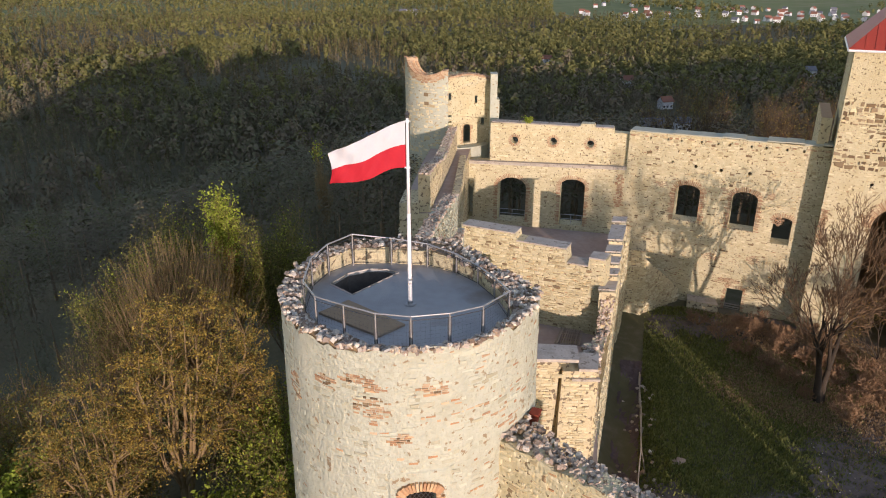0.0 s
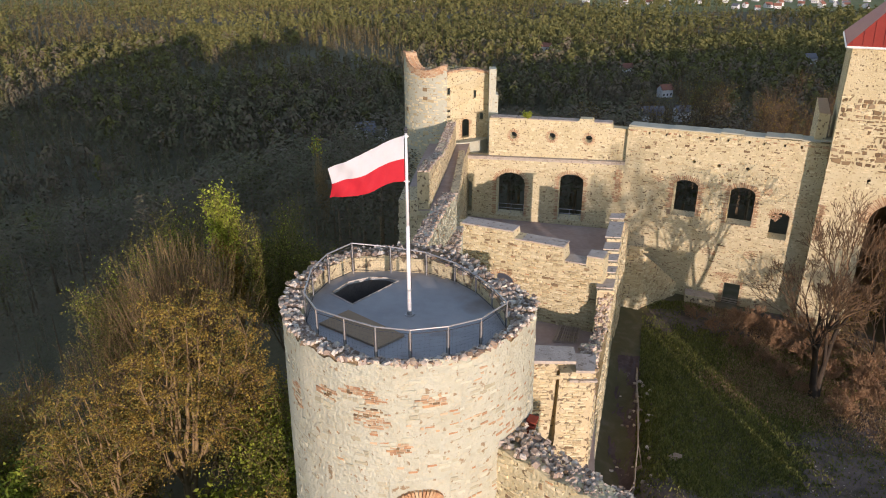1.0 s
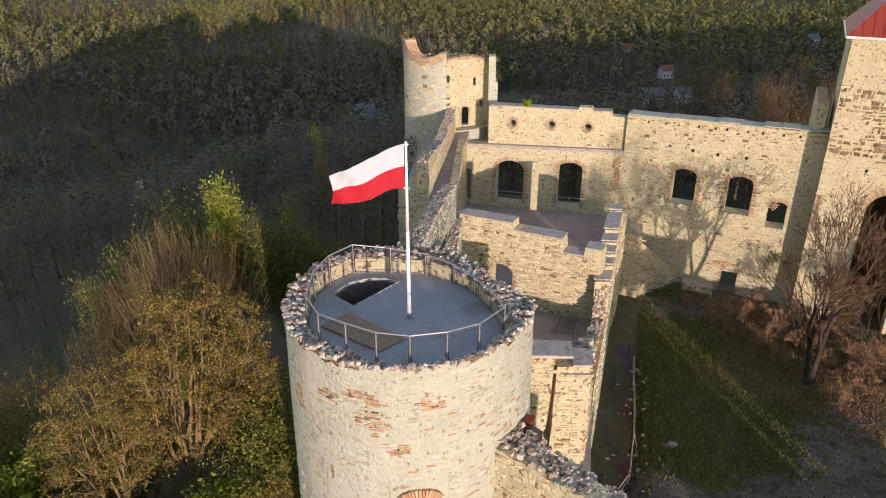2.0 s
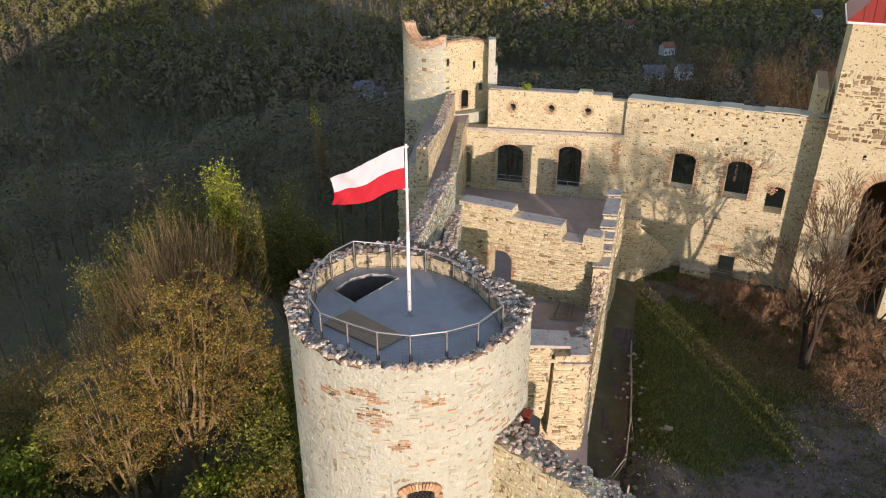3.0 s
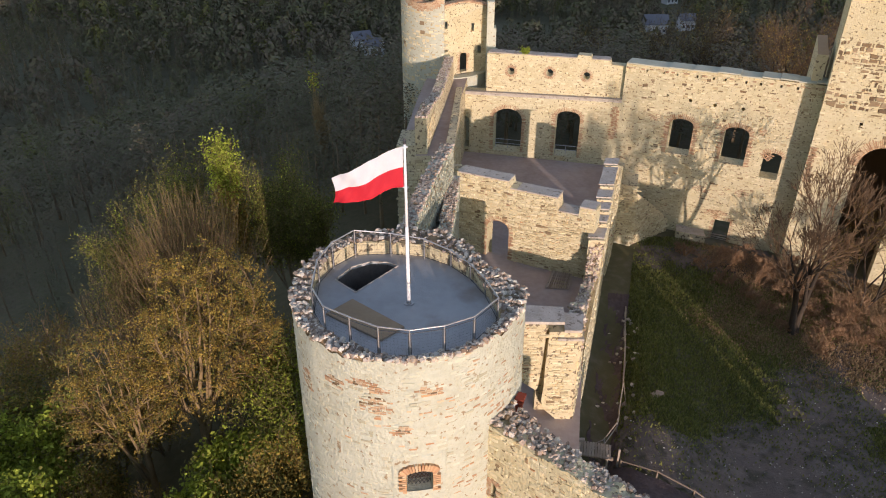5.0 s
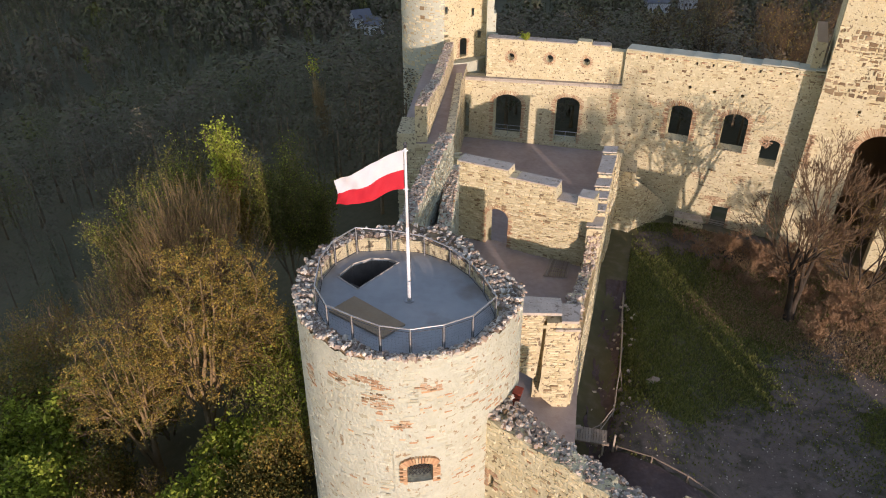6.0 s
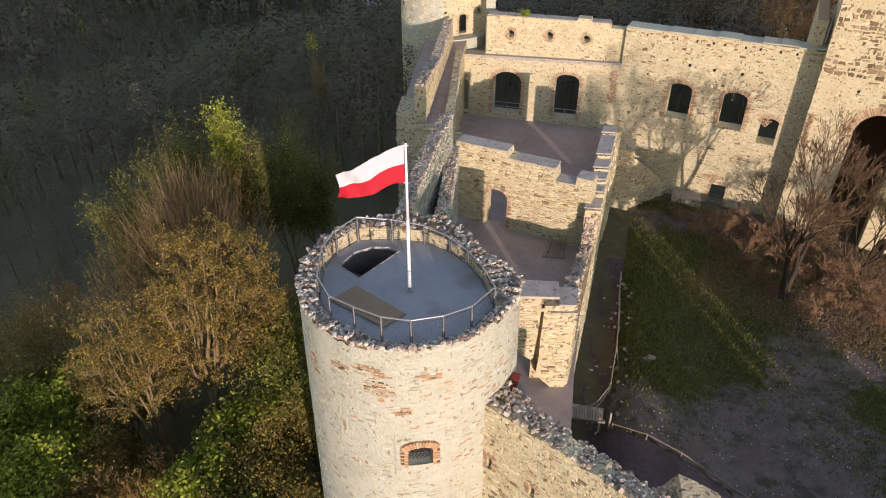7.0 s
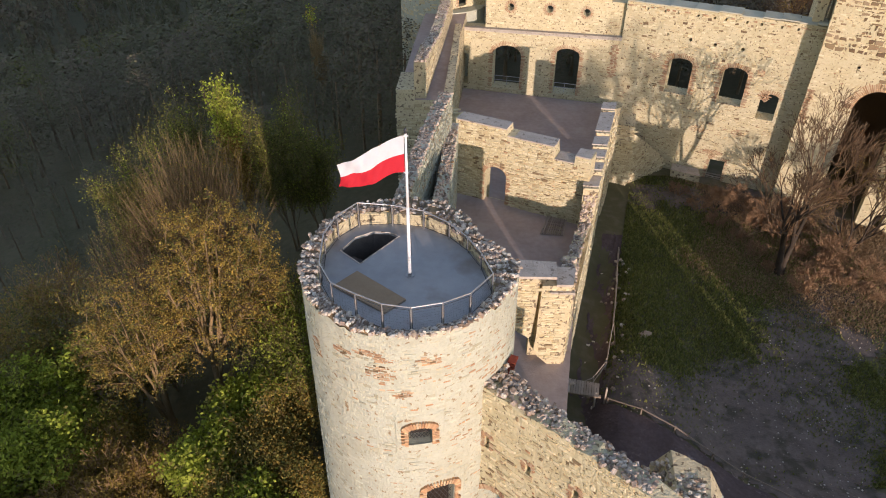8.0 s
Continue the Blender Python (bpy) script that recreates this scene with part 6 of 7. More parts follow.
# ---- trees ----
def grow(seed, height, spread, levels=4, stems=1, trunk=0.28, lean=0.12, kids=4, bare=False, up=0.25, first=0.3):
    """Limbs of a tree from its foot at the origin: tubes and the places of its twig ends."""
    r = random.Random(seed)
    wood, thin, tips = Soup(), Soup(), []

    def limb(p, d, length, rad, level):
        n = 3 if level < 2 else 2
        pts = [p]
        for k in range(n):
            d = (d + Vector((r.uniform(-1, 1), r.uniform(-1, 1), r.uniform(-0.6, 1))) * (0.13 + 0.05 * level) + Vector((0, 0, up * 0.3))).normalized()
            pts.append(pts[-1] + d * length / n)
        for k in range(n):
            ra, rb = max(0.014, rad * (1 - 0.5 * k / n)), max(0.012, rad * (1 - 0.5 * (k + 1) / n))
            (wood if level < 2 else thin).tube(pts[k], pts[k + 1], ra, rb, 8 if level == 0 else (6 if level < 2 else 3), cap=False)
        if level >= levels:
            tips.extend((q, d) for q in pts[1:])
            return
        if level >= levels - 1:
            tips.append((pts[-1], d))
        m = kids + (1 if level == 0 else 0) + r.randint(0, 1)
        for k in range(m):
            f = first + (1 - first) * (k + r.random() * 0.8) / m if level == 0 else 0.25 + 0.75 * (k + r.random()) / m
            f = min(f, 0.99)
            i = min(int(f * n), n - 1)
            q = pts[i].lerp(pts[i + 1], f * n - i)
            t = r.uniform(0, 2 * math.pi) + k * 2.4
            side = Vector((math.cos(t), math.sin(t), 0))
            nd = (d * r.uniform(0.35, 0.75) + side * spread * r.uniform(0.6, 1.2) + Vector((0, 0, up))).normalized()
            limb(q, nd, length * r.uniform(0.48, 0.72), rad * (1 - 0.45 * f) * 0.56, level + 1)

    for k in range(stems):
        t = 2 * math.pi * k / stems + r.random()
        d = Vector((math.cos(t) * lean, math.sin(t) * lean, 1)).normalized()
        limb(Vector((math.cos(t) * 0.12 * (stems > 1), math.sin(t) * 0.12 * (stems > 1), 0)), d, height * (0.62 if stems == 1 else r.uniform(0.5, 0.65)), trunk, 0)
    return wood, thin, tips


def fork(seed, height, spread, levels=7, stems=3, trunk=0.24, lean=0.25, bole=0.12, up=0.12, decay=0.84, least=0.012, taper=(0.80, 0.64)):
    """Limbs that fork in two again and again, fanning out from a short bole."""
    r = random.Random(seed)
    wood, thin, tips = Soup(), Soup(), []

    def limb(p, d, length, rad, level):
        pts = [p]
        for k in range(2):
            d = (d + Vector((r.uniform(-1, 1), r.uniform(-1, 1), r.uniform(-0.5, 0.8))) * 0.12 + Vector((0, 0, up * 0.5))).normalized()
            pts.append(pts[-1] + d * length / 2)
        for k in range(2):
            (wood if level < 4 else thin).tube(pts[k], pts[k + 1], max(least, rad * (1 - 0.14 * k)), max(least * 0.9, rad * (0.86 - 0.14 * k)), 7 if level < 3 else (5 if level < 4 else 3), cap=False)
        if level >= levels - 1:
            tips.extend((q, d) for q in pts[1:])
        if level >= levels:
            return
        turn = r.uniform(0, 2 * math.pi)
        for k in range(2 if r.random() < 0.72 else 3):
            t = turn + k * (math.pi if r.random() < 0.7 else 2.1) + r.uniform(-0.5, 0.5)
            side = d.orthogonal().normalized()
            side.rotate(Matrix.Rotation(t, 3, d))
            a = spread * r.uniform(0.45, 1.25) * (0.7 if k == 0 else 1.1)
            limb(pts[-1], (d + side * a + Vector((0, 0, up))).normalized(), length * decay * r.uniform(0.75, 1.15), rad * (taper[0] if k == 0 else taper[1]), level + 1)

    for k in range(stems):
        t = 2 * math.pi * k / stems + r.uniform(-0.4, 0.4)
        d = Vector((math.cos(t) * lean, math.sin(t) * lean, 1)).normalized()
        limb(Vector((math.cos(t) * 0.1 * (stems > 1), math.sin(t) * 0.1 * (stems > 1), 0)), d, height * bole, trunk * r.uniform(0.75, 1.1), 0)
    return wood, thin, tips


def dome(seed, height, spread, radius=4.5, limbs=6, clumps=240, trunk=0.26, bole=0.24, shift=(0.0, 0.0), low=0.36):
    """A round-crowned tree: limbs that fan from a short bole to a shell of leaf clumps."""
    r = random.Random(seed)
    wood, thin, tips = Soup(), Soup(), []
    mid, rz = Vector((shift[0], shift[1], height * 0.60)), height * 0.40
    foot = Vector((0, 0, height * bole))
    wood.tube((0, 0, 0), foot, trunk, trunk * 0.85, 9, cap=False)
    nodes = []
    for k in range(limbs):
        t = 2 * math.pi * k / limbs + r.uniform(-0.35, 0.35)
        w = (0.18 if k % 3 == 0 else 0.62) * r.uniform(0.8, 1.2)
        end = mid + Vector((math.cos(t) * w * radius, math.sin(t) * w * radius, rz * math.sqrt(max(0.1, 1 - w * w)) * 0.86))
        base = foot.lerp(Vector((0, 0, height * 0.04)), r.choice((0, 0, 0.5, 0.9)))
        prev, rad = base, trunk * r.uniform(0.5, 0.68)
        for q in range(1, 9):
            f = q / 8
            p = base.lerp(end, f) + Vector((math.cos(t), math.sin(t), 0)) * radius * 0.16 * w * math.sin(f * math.pi) + Vector((r.uniform(-1, 1), r.uniform(-1, 1), 0)) * 0.16
            ra = rad * (1 - 0.85 * (f - 0.125)) ** 1.1
            rb = rad * (1 - 0.85 * f) ** 1.1
            wood.tube(prev, p, ra, rb, 6, cap=False)
            nodes.append((p, rb, f))
            prev = p
    for k in range(clumps):
        t, u = 2.39996 * k + r.uniform(-0.5, 0.5), 1 - (1 + low) * (k + 0.5) / clumps
        ring_ = math.sqrt(max(0.0, 1 - u * u))
        f = 1.04 - 0.5 * r.random() ** 1.6
        p = mid + Vector((math.cos(t) * ring_ * radius * f, math.sin(t) * ring_ * radius * f, u * rz * f))
        p += Vector((r.uniform(-0.4, 0.4), r.uniform(-0.4, 0.4), r.uniform(-0.3, 0.3)))
        best = min((n for n in nodes if n[2] > 0.2), key=lambda n: (n[0] - p).length + 1.2 * max(0.0, n[0].z - p.z + 1.0))
        a = best[0]
        bend = a.lerp(p, 0.5) + Vector((0, 0, 0.12 * (p - a).length))
        ra = min(best[1] * 0.7, 0.05)
        wood.tube(a, bend, max(ra, 0.022), max(ra * 0.7, 0.018), 4, cap=False)
        thin.tube(bend, p, max(ra * 0.6, 0.012), 0.008, 3, cap=False)
        tips.append((p, 0))
        for q in range(7):
            e = bend.lerp(p, r.uniform(0.2, 1.0)) + Vector((r.uniform(-1, 1), r.uniform(-1, 1), r.uniform(-0.4, 0.7))) * 0.5
            thin.tube(bend.lerp(p, r.uniform(0.1, 0.9)), e, 0.011, 0.006, 3, cap=False)
            tips.append((e, 0))
    return wood, thin, tips


def broom(seed, height, spread, shoots=900, radius=5.0, crowns=9):
    """A coppiced tree: a few stems that carry a dome of straight upright shoots."""
    r = random.Random(seed)
    wood, thin, tips = Soup(), Soup(), []
    heads = []
    for k in range(crowns):
        t, w = 2.4 * k, math.sqrt((k + 0.5) / crowns)
        head = Vector((math.cos(t) * w * radius * 0.55, math.sin(t) * w * radius * 0.55, height * (0.52 - 0.16 * w) + r.uniform(-0.5, 0.5)))
        mid = Vector((head.x * 0.35, head.y * 0.35, head.z * 0.55))
        wood.tube((head.x * 0.05, head.y * 0.05, 0), mid, 0.16, 0.12, 6, cap=False)
        wood.tube(mid, head, 0.12, 0.07, 6, cap=False)
        heads.append(head)
    for k in range(shoots):
        head = r.choice(heads)
        t, w = r.uniform(0, 2 * math.pi), math.sqrt(r.random())
        x, y = head.x + math.cos(t) * w * radius * 0.62, head.y + math.sin(t) * w * radius * 0.62
        q = min(0.97, math.hypot(x, y) / (radius * 1.08))
        top = height * (0.52 + 0.46 * math.sqrt(1 - q * q)) * r.uniform(0.86, 1.0)
        a = head.lerp(Vector((x, y, head.z)), 0.25) - Vector((0, 0, r.uniform(0, 1.2)))
        b = Vector((head.x + (x - head.x) * 0.72, head.y + (y - head.y) * 0.72, head.z + (top - head.z) * 0.45))
        c = Vector((x + (x - head.x) * 0.25 + r.uniform(-0.55, 0.55), y + (y - head.y) * 0.25 + r.uniform(-0.55, 0.55), top))
        thin.tube(a, b, 0.020, 0.016, 3, cap=False)
        thin.tube(b, c, 0.016, 0.008, 3, cap=False)
        for f in (0.45, 0.7, 1.0):
            tips.append((b.lerp(c, f), 0))
        if r.random() < 0.6:
            e = b.lerp(c, 0.4)
            g = e + Vector((r.uniform(-0.5, 0.5), r.uniform(-0.5, 0.5), r.uniform(0.7, 1.5)))
            thin.tube(e, g, 0.012, 0.007, 3, cap=False)
            tips.append((g, 0))
    return wood, thin, tips


def build_tree(name, at, label, seed, height, spread, leaf, per_tip, leaf_size, scatter, group="", category="tree", leaf2=None, mix=0.0, sink=0.4, radius=0.0, bark=None, crown_from=0.0, maker=grow, twig=None, **kw):
    """A tree with trunk and limbs, twigs, and a crown of single leaves."""
    z = float(land(at[0], at[1])) if len(at) < 3 else at[2]
    ob = thing(name, (at[0], at[1], z - sink), label, category, group)
    wood, thin, tips = maker(seed, height, spread, **kw)
    ends = np.array([tuple(q) for q, d in tips])
    fz = (height - scatter * 0.6) / ends[:, 2].max()
    fx = radius / np.percentile(np.hypot(ends[:, 0], ends[:, 1]), 92) if radius else fz
    fit_ = lambda v: [(q[0] * (1 + (fx - 1) * min(1, abs(q[2]) / (0.2 * height))), q[1] * (1 + (fx - 1) * min(1, abs(q[2]) / (0.2 * height))), q[2] * fz) for q in v]
    wood.v, thin.v = fit_(wood.v), fit_(thin.v)
    tips = [(q, 0) for q in fit_([tuple(q) for q, d in tips])]
    part("trunk", mesh_of("trunk", wood.v, wood.f, bark or BARK, smooth=True), ob)
    if thin.f:
        part("branchwork", mesh_of("branchwork", thin.v, thin.f, twig or bark or TWIG), ob, "fine bare twigs", kind="stuff")
    if per_tip and tips:
        rs = np.random.RandomState(seed)
        base = np.array([tuple(q) for q, d in tips])
        base = base[base[:, 2] > crown_from * height]
        pos = np.repeat(base, per_tip, 0) + rs.normal(size=(len(base) * per_tip, 3)) * scatter
        v = quad_cloud(pos, rs.uniform(0.6, 1.4, len(pos)) * leaf_size, rs, 0.1, outward=np.array([0.1, -0.35, 0.0]))
        mats = [leaf] + ([leaf2] if leaf2 else [])
        sl = None
        if leaf2:
            sl = (np.repeat(rs.random_sample(len(base)) if mix > 0 else base[:, 2] / height + rs.normal(0, 0.06, len(base)), per_tip) < abs(mix)).astype(int)
        part("crown", quads_mesh("crown", v, mats, sl), ob, kind="stuff")
    return ob


build_tree("maple_tree", (-15.6, 32.4), "tall spreading maple with young golden leaves below the tower", 3, 16.8, 0.5, LEAF_GOLD, 11, 0.066, 0.12, bark=MAPLEBARK, twig=BROWNTWIG, maker=lambda a, b, c, **k: dome(a, b, c, 4.5, 11, 300, 0.29, 0.26, (1.5, 0.2), 0.28), leaf2=LEAF_OLIVE, mix=0.22)
build_tree("maple_tree", (-18.8, 30.8), "leaning maple with sparse golden leaves", 14, 14.0, 0.5, LEAF_GOLD, 9, 0.064, 0.12, bark=MAPLEBARK, twig=BROWNTWIG, maker=lambda a, b, c, **k: dome(a, b, c, 3.7, 8, 170, 0.24, 0.3, (-0.6, 0.0), 0.25), leaf2=LEAF_OLIVE, mix=0.4)
build_tree("coppiced_tree", (-17.8, 40.4), "bushy tree of upright bare stems coming into bud", 5, 18.0, 0.5, LEAF_GOLD, 1, 0.055, 0.10, bark=MAPLEBARK, twig=SHOOT, maker=broom, shoots=620, crowns=13, leaf2=LEAF_OLIVE, mix=0.6)
build_tree("coppiced_tree", (-22.4, 39.4), "low bushy tree with a few green shoots", 6, 14.6, 0.45, LEAF_OLIVE, 3, 0.07, 0.16, bark=MAPLEBARK, twig=SHOOT, maker=broom, shoots=260, radius=3.6, crowns=6)
build_tree("poplar_tree", (-17.0, 49.4, -1.0), "slim upright poplar with fresh yellow-green leaves", 9, 17.0, 0.22, LEAF_GREEN, 6, 0.12, 0.22, radius=1.1, levels=3, trunk=0.2, lean=0.03, kids=10, up=0.75, first=0.25, leaf2=LEAF_GOLD, mix=-0.68)
for x, y, tz, sd_, rr in ((-21.8, 50.5, 13.6, 21, 2.6), (-13.6, 50.0, 14.4, 22, 2.4), (-11.6, 51.5, 11.6, 23, 2.2), (-25.6, 48.5, 10.4, 24, 3.0)):
    zb = float(land(x, y))
    build_tree("leafy_tree", (x, y), "dusky green young-leaved tree on the slope", sd_, tz - zb, 0.6, LEAF_OLIVE, 12, 0.085, 0.4, "slope trees", radius=rr, levels=3, stems=2, trunk=0.14, lean=0.1, kids=7, up=0.5, first=0.3, leaf2=LEAF_GREEN, mix=0.1)
for x, y, h, sd_ in ((-11.7, 28.8, 6.6, 41), (-25.6, 29.6, 10.2, 42), (-23.0, 26.6, 8.6, 43), (-27.2, 25.6, 10.0, 45), (-29.6, 30.2, 11.0, 33), (-13.9, 24.4, 6.6, 44), (-10.0, 20.8, 5.0, 32)):
    build_tree("leafy_shrub", (x, y), "bright green leafy young maple in the undergrowth", sd_, h, 0.85, LEAF_GREEN, 20, 0.14, 0.34, "young maples", "shrub", levels=3, stems=3, trunk=0.08, lean=0.35, kids=5, up=0.3, first=0.25, leaf2=LEAF_OLIVE, mix=0.15)
for x, y, h, sd_ in ((-19.8, 22.6, 6.6, 51), (-17.2, 20.2, 3.4, 52), (-22.6, 20.6, 6.4, 53), (-31.0, 38.6, 11.5, 56), (-20.6, 24.6, 7.0, 57), (-16.6, 22.4, 4.2, 48), (-24.6, 22.0, 6.6, 49), (-18.4, 24.6, 6.0, 35), (-21.6, 22.2, 6.4, 31)):
    build_tree("bare_shrub", (x, y), "bare reddish-brown twiggy shrub in the undergrowth", sd_, h, 0.5, LEAF_GOLD, 2, 0.065, 0.2, "bare shrubs", "shrub", bark=REDTWIG, maker=fork, levels=7, stems=6, trunk=0.06, lean=0.5, bole=0.2, up=0.1, least=0.014)
for k, (x, y, h, sd_) in enumerate([(-9.4, 27.0, 7.0, 34), (-21.2, 28.2, 7.0, 37), (-10.0, 24.6, 5.8, 47), (-12.4, 22.4, 5.6, 38), (-9.2, 30.6, 9.0, 46), (-8.6, 34.2, 8.0, 58), (-11.0, 33.6, 9.6, 57), (-13.0, 36.6, 11.0, 59), (-22.4, 33.2, 10.5, 60), (-26.4, 35.4, 11.5, 61), (-29.0, 34.0, 12.0, 62), (-8.2, 23.4, 5.0, 63), (-20.0, 35.0, 9.5, 64)]):
    build_tree("undergrowth_tree", (x, y), "twiggy undergrowth tree with sparse olive leaves", sd_, h, 0.8, LEAF_OLIVE, 8, 0.085, 0.4, "undergrowth trees", "tree", levels=3, stems=3, trunk=0.1, lean=0.3, kids=5, up=0.35, first=0.2, leaf2=LEAF_GREEN if k in (4, 5, 6) else LEAF_GOLD, mix=0.5)
z0 = float(land(-14.8, 72.0))
# Leaves below the top tenth are left out in place of shade on them.
build_tree("young_tree", (-14.8, 72.0, z0), "slim young tree given leaves only at its sunlit top", 95, 13.4 - z0, 0.25, LEAF_GOLD, 10, 0.12, 0.3, radius=1.1, crown_from=0.9, levels=3, trunk=0.14, lean=0.03, kids=9, up=0.75, first=0.6, leaf2=LEAF_GREEN, mix=0.5)
for x, y, tz, sd_, rr in ((35.7, 95.8, 17.5, 91, 6.5), (42.0, 92.0, 15.5, 92, 6.0), (28.5, 101.0, 13.5, 93, 5.0), (49.0, 98.0, 17.0, 94, 6.5), (21.0, 108.0, 11.0, 96, 4.5)):
    zb = float(land(x, y))
    build_tree("bare_wood_tree", (x, y, zb), "tall bare brown tree behind the palace wing", sd_, tz - zb, 0.7, LEAF_GOLD, 1, 0.08, 0.5, "bare trees behind the castle", "tree", bark=DARKBARK, twig=DARKTWIG, radius=rr, levels=4, trunk=0.3, kids=5, up=0.5, first=0.35, lean=0.04)
build_tree("wall_sprig", (7.0, 69.1, 15.95), "small green sprig growing on the wall head", 77, 0.6, 0.8, LEAF_GREEN, 6, 0.07, 0.1, "", "plant", sink=0.05, levels=2, stems=3, trunk=0.015, lean=0.5, kids=3, up=0.3, first=0.3)
# bare tree in the yard and the shrubs at its foot
build_tree("bare_tree", (28.4, 47.1), "bare many-stemmed tree with fine brown twigs in the yard", 71, 17.0, 0.5, LEAF_GOLD, 0, 0.05, 0.2, radius=5.6, bark=DARKBARK, twig=BROWNTWIG, maker=fork, levels=9, stems=2, trunk=0.34, lean=0.12, bole=0.2, up=0.04, decay=0.8, least=0.02, taper=(0.72, 0.56))
build_tree("bare_tree", (35.5, 50.5), "bare bushy tree beside the square tower", 72, 12.0, 0.5, LEAF_GOLD, 1, 0.04, 0.2, radius=5.0, bark=DARKBARK, twig=DARKTWIG, maker=fork, levels=8, stems=4, trunk=0.12, lean=0.4, bole=0.16, up=0.05, least=0.018)
build_tree("bare_tree", (32.7, 10.6), "bare tree on the south side of the yard", 73, 20.2, 0.5, LEAF_GOLD, 0, 0.07, 0.2, radius=4.8, maker=fork, least=0.035, levels=7, stems=3, trunk=0.36, lean=0.14, bole=0.34, up=0.12, decay=0.78)
for x, y, h, sd_ in ((25.4, 56.2, 2.6, 81), (23.6, 56.0, 2.0, 82), (27.8, 53.6, 2.4, 83), (31.6, 52.6, 2.8, 84), (33.5, 49.0, 3.0, 85), (27.0, 49.5, 1.8, 86), (30.8, 46.5, 1.8, 87), (22.4, 58.6, 1.6, 88), (26.6, 57.0, 2.4, 89), (28.8, 55.6, 2.2, 97), (24.6, 53.8, 1.7, 98), (29.6, 51.4, 2.2, 99), (33.0, 45.8, 2.0, 78), (35.4, 46.6, 2.6, 79), (26.2, 51.6, 1.5, 76), (30.6, 49.4, 2.0, 75), (32.4, 47.6, 2.2, 74), (29.4, 44.8, 1.6, 69), (34.6, 44.2, 2.0, 68), (31.6, 55.2, 2.4, 67), (27.6, 47.6, 1.4, 66)):
    build_tree("twiggy_shrub", (x, y), "low bare brown shrub in the yard", sd_, h, 0.55, LEAF_GOLD, 0, 0.045, 0.15, "yard shrubs", "shrub", sink=0.1, bark=REDTWIG, maker=fork, levels=6, stems=6, trunk=0.03, lean=0.7, bole=0.2, up=0.05, least=0.017)


# ---- woods on the slopes and the plain ----
def wood_cloud(points, heights, widths, quads, rs, pointed, leafy, sky_side):
    """Leaf clumps for many trees: spires where pointed, uneven rounded crowns elsewhere."""
    n = len(points)
    f = rs.random_sample((n, quads))
    z = np.where(pointed[:, None], 0.12 + 0.88 * f ** 1.2, 0.28 + 0.72 * f)
    prof = np.where(pointed[:, None], (1.02 - z) * 0.95 + 0.05, np.sqrt(np.clip(1 - ((z - 0.6) / 0.42) ** 2, 0.02, 1)))
    ang = rs.uniform(0, 2 * np.pi, (n, quads))
    lob = 0.75 + 0.35 * np.sin(ang * 3 + rs.uniform(0, 6, (n, 1))) * np.sin(z * 7 + rs.uniform(0, 6, (n, 1)))
    rad = widths[:, None] * prof * np.sqrt(rs.uniform(0.35, 1, (n, quads))) * lob
    pos = np.stack([points[:, 0, None] + rad * np.cos(ang), points[:, 1, None] + rad * np.sin(ang), points[:, 2, None] + z * heights[:, None]], -1).reshape(-1, 3)
    size = (widths[:, None] * rs.uniform(0.25, 0.5, (n, quads)) * np.where(pointed[:, None], 0.8, 1.0) * leafy).ravel()
    face = np.stack([np.cos(ang), np.sin(ang), np.where(pointed[:, None], 0.25, (z - 0.5) * 2.0)], -1).reshape(-1, 3)
    return quad_cloud(pos, size, rs, 1.2 if sky_side else 0.15, 0.9, face * (0.3 if sky_side else 1.5), 0.5)


def scatter_wood(d0, d1, step, az0, az1, rs, keep_off=None):
    out = []
    lim = d1
    g = np.arange(-lim, lim, step)
    for x in g:
        ys_ = np.arange(0, lim, step)
        px_ = x + rs.uniform(-0.45, 0.45, len(ys_)) * step
        py_ = ys_ + rs.uniform(-0.45, 0.45, len(ys_)) * step
        d = np.hypot(px_, py_)
        a = np.degrees(np.arctan2(px_, py_))
        ok_ = (d >= d0) & (d < d1) & (a > az0) & (a < az1)
        out.append(np.stack([px_[ok_], py_[ok_]], 1))
    return np.concatenate(out)


HOUSES = [(106, 387, 12), (134, 464, 8), (-47, 350, 9), (-39, 336, 8), (132, 568, 9), (300, 625, 10), (124, 392, 8), (84, 700, 9)]
rs = np.random.RandomState(12)
total = 0
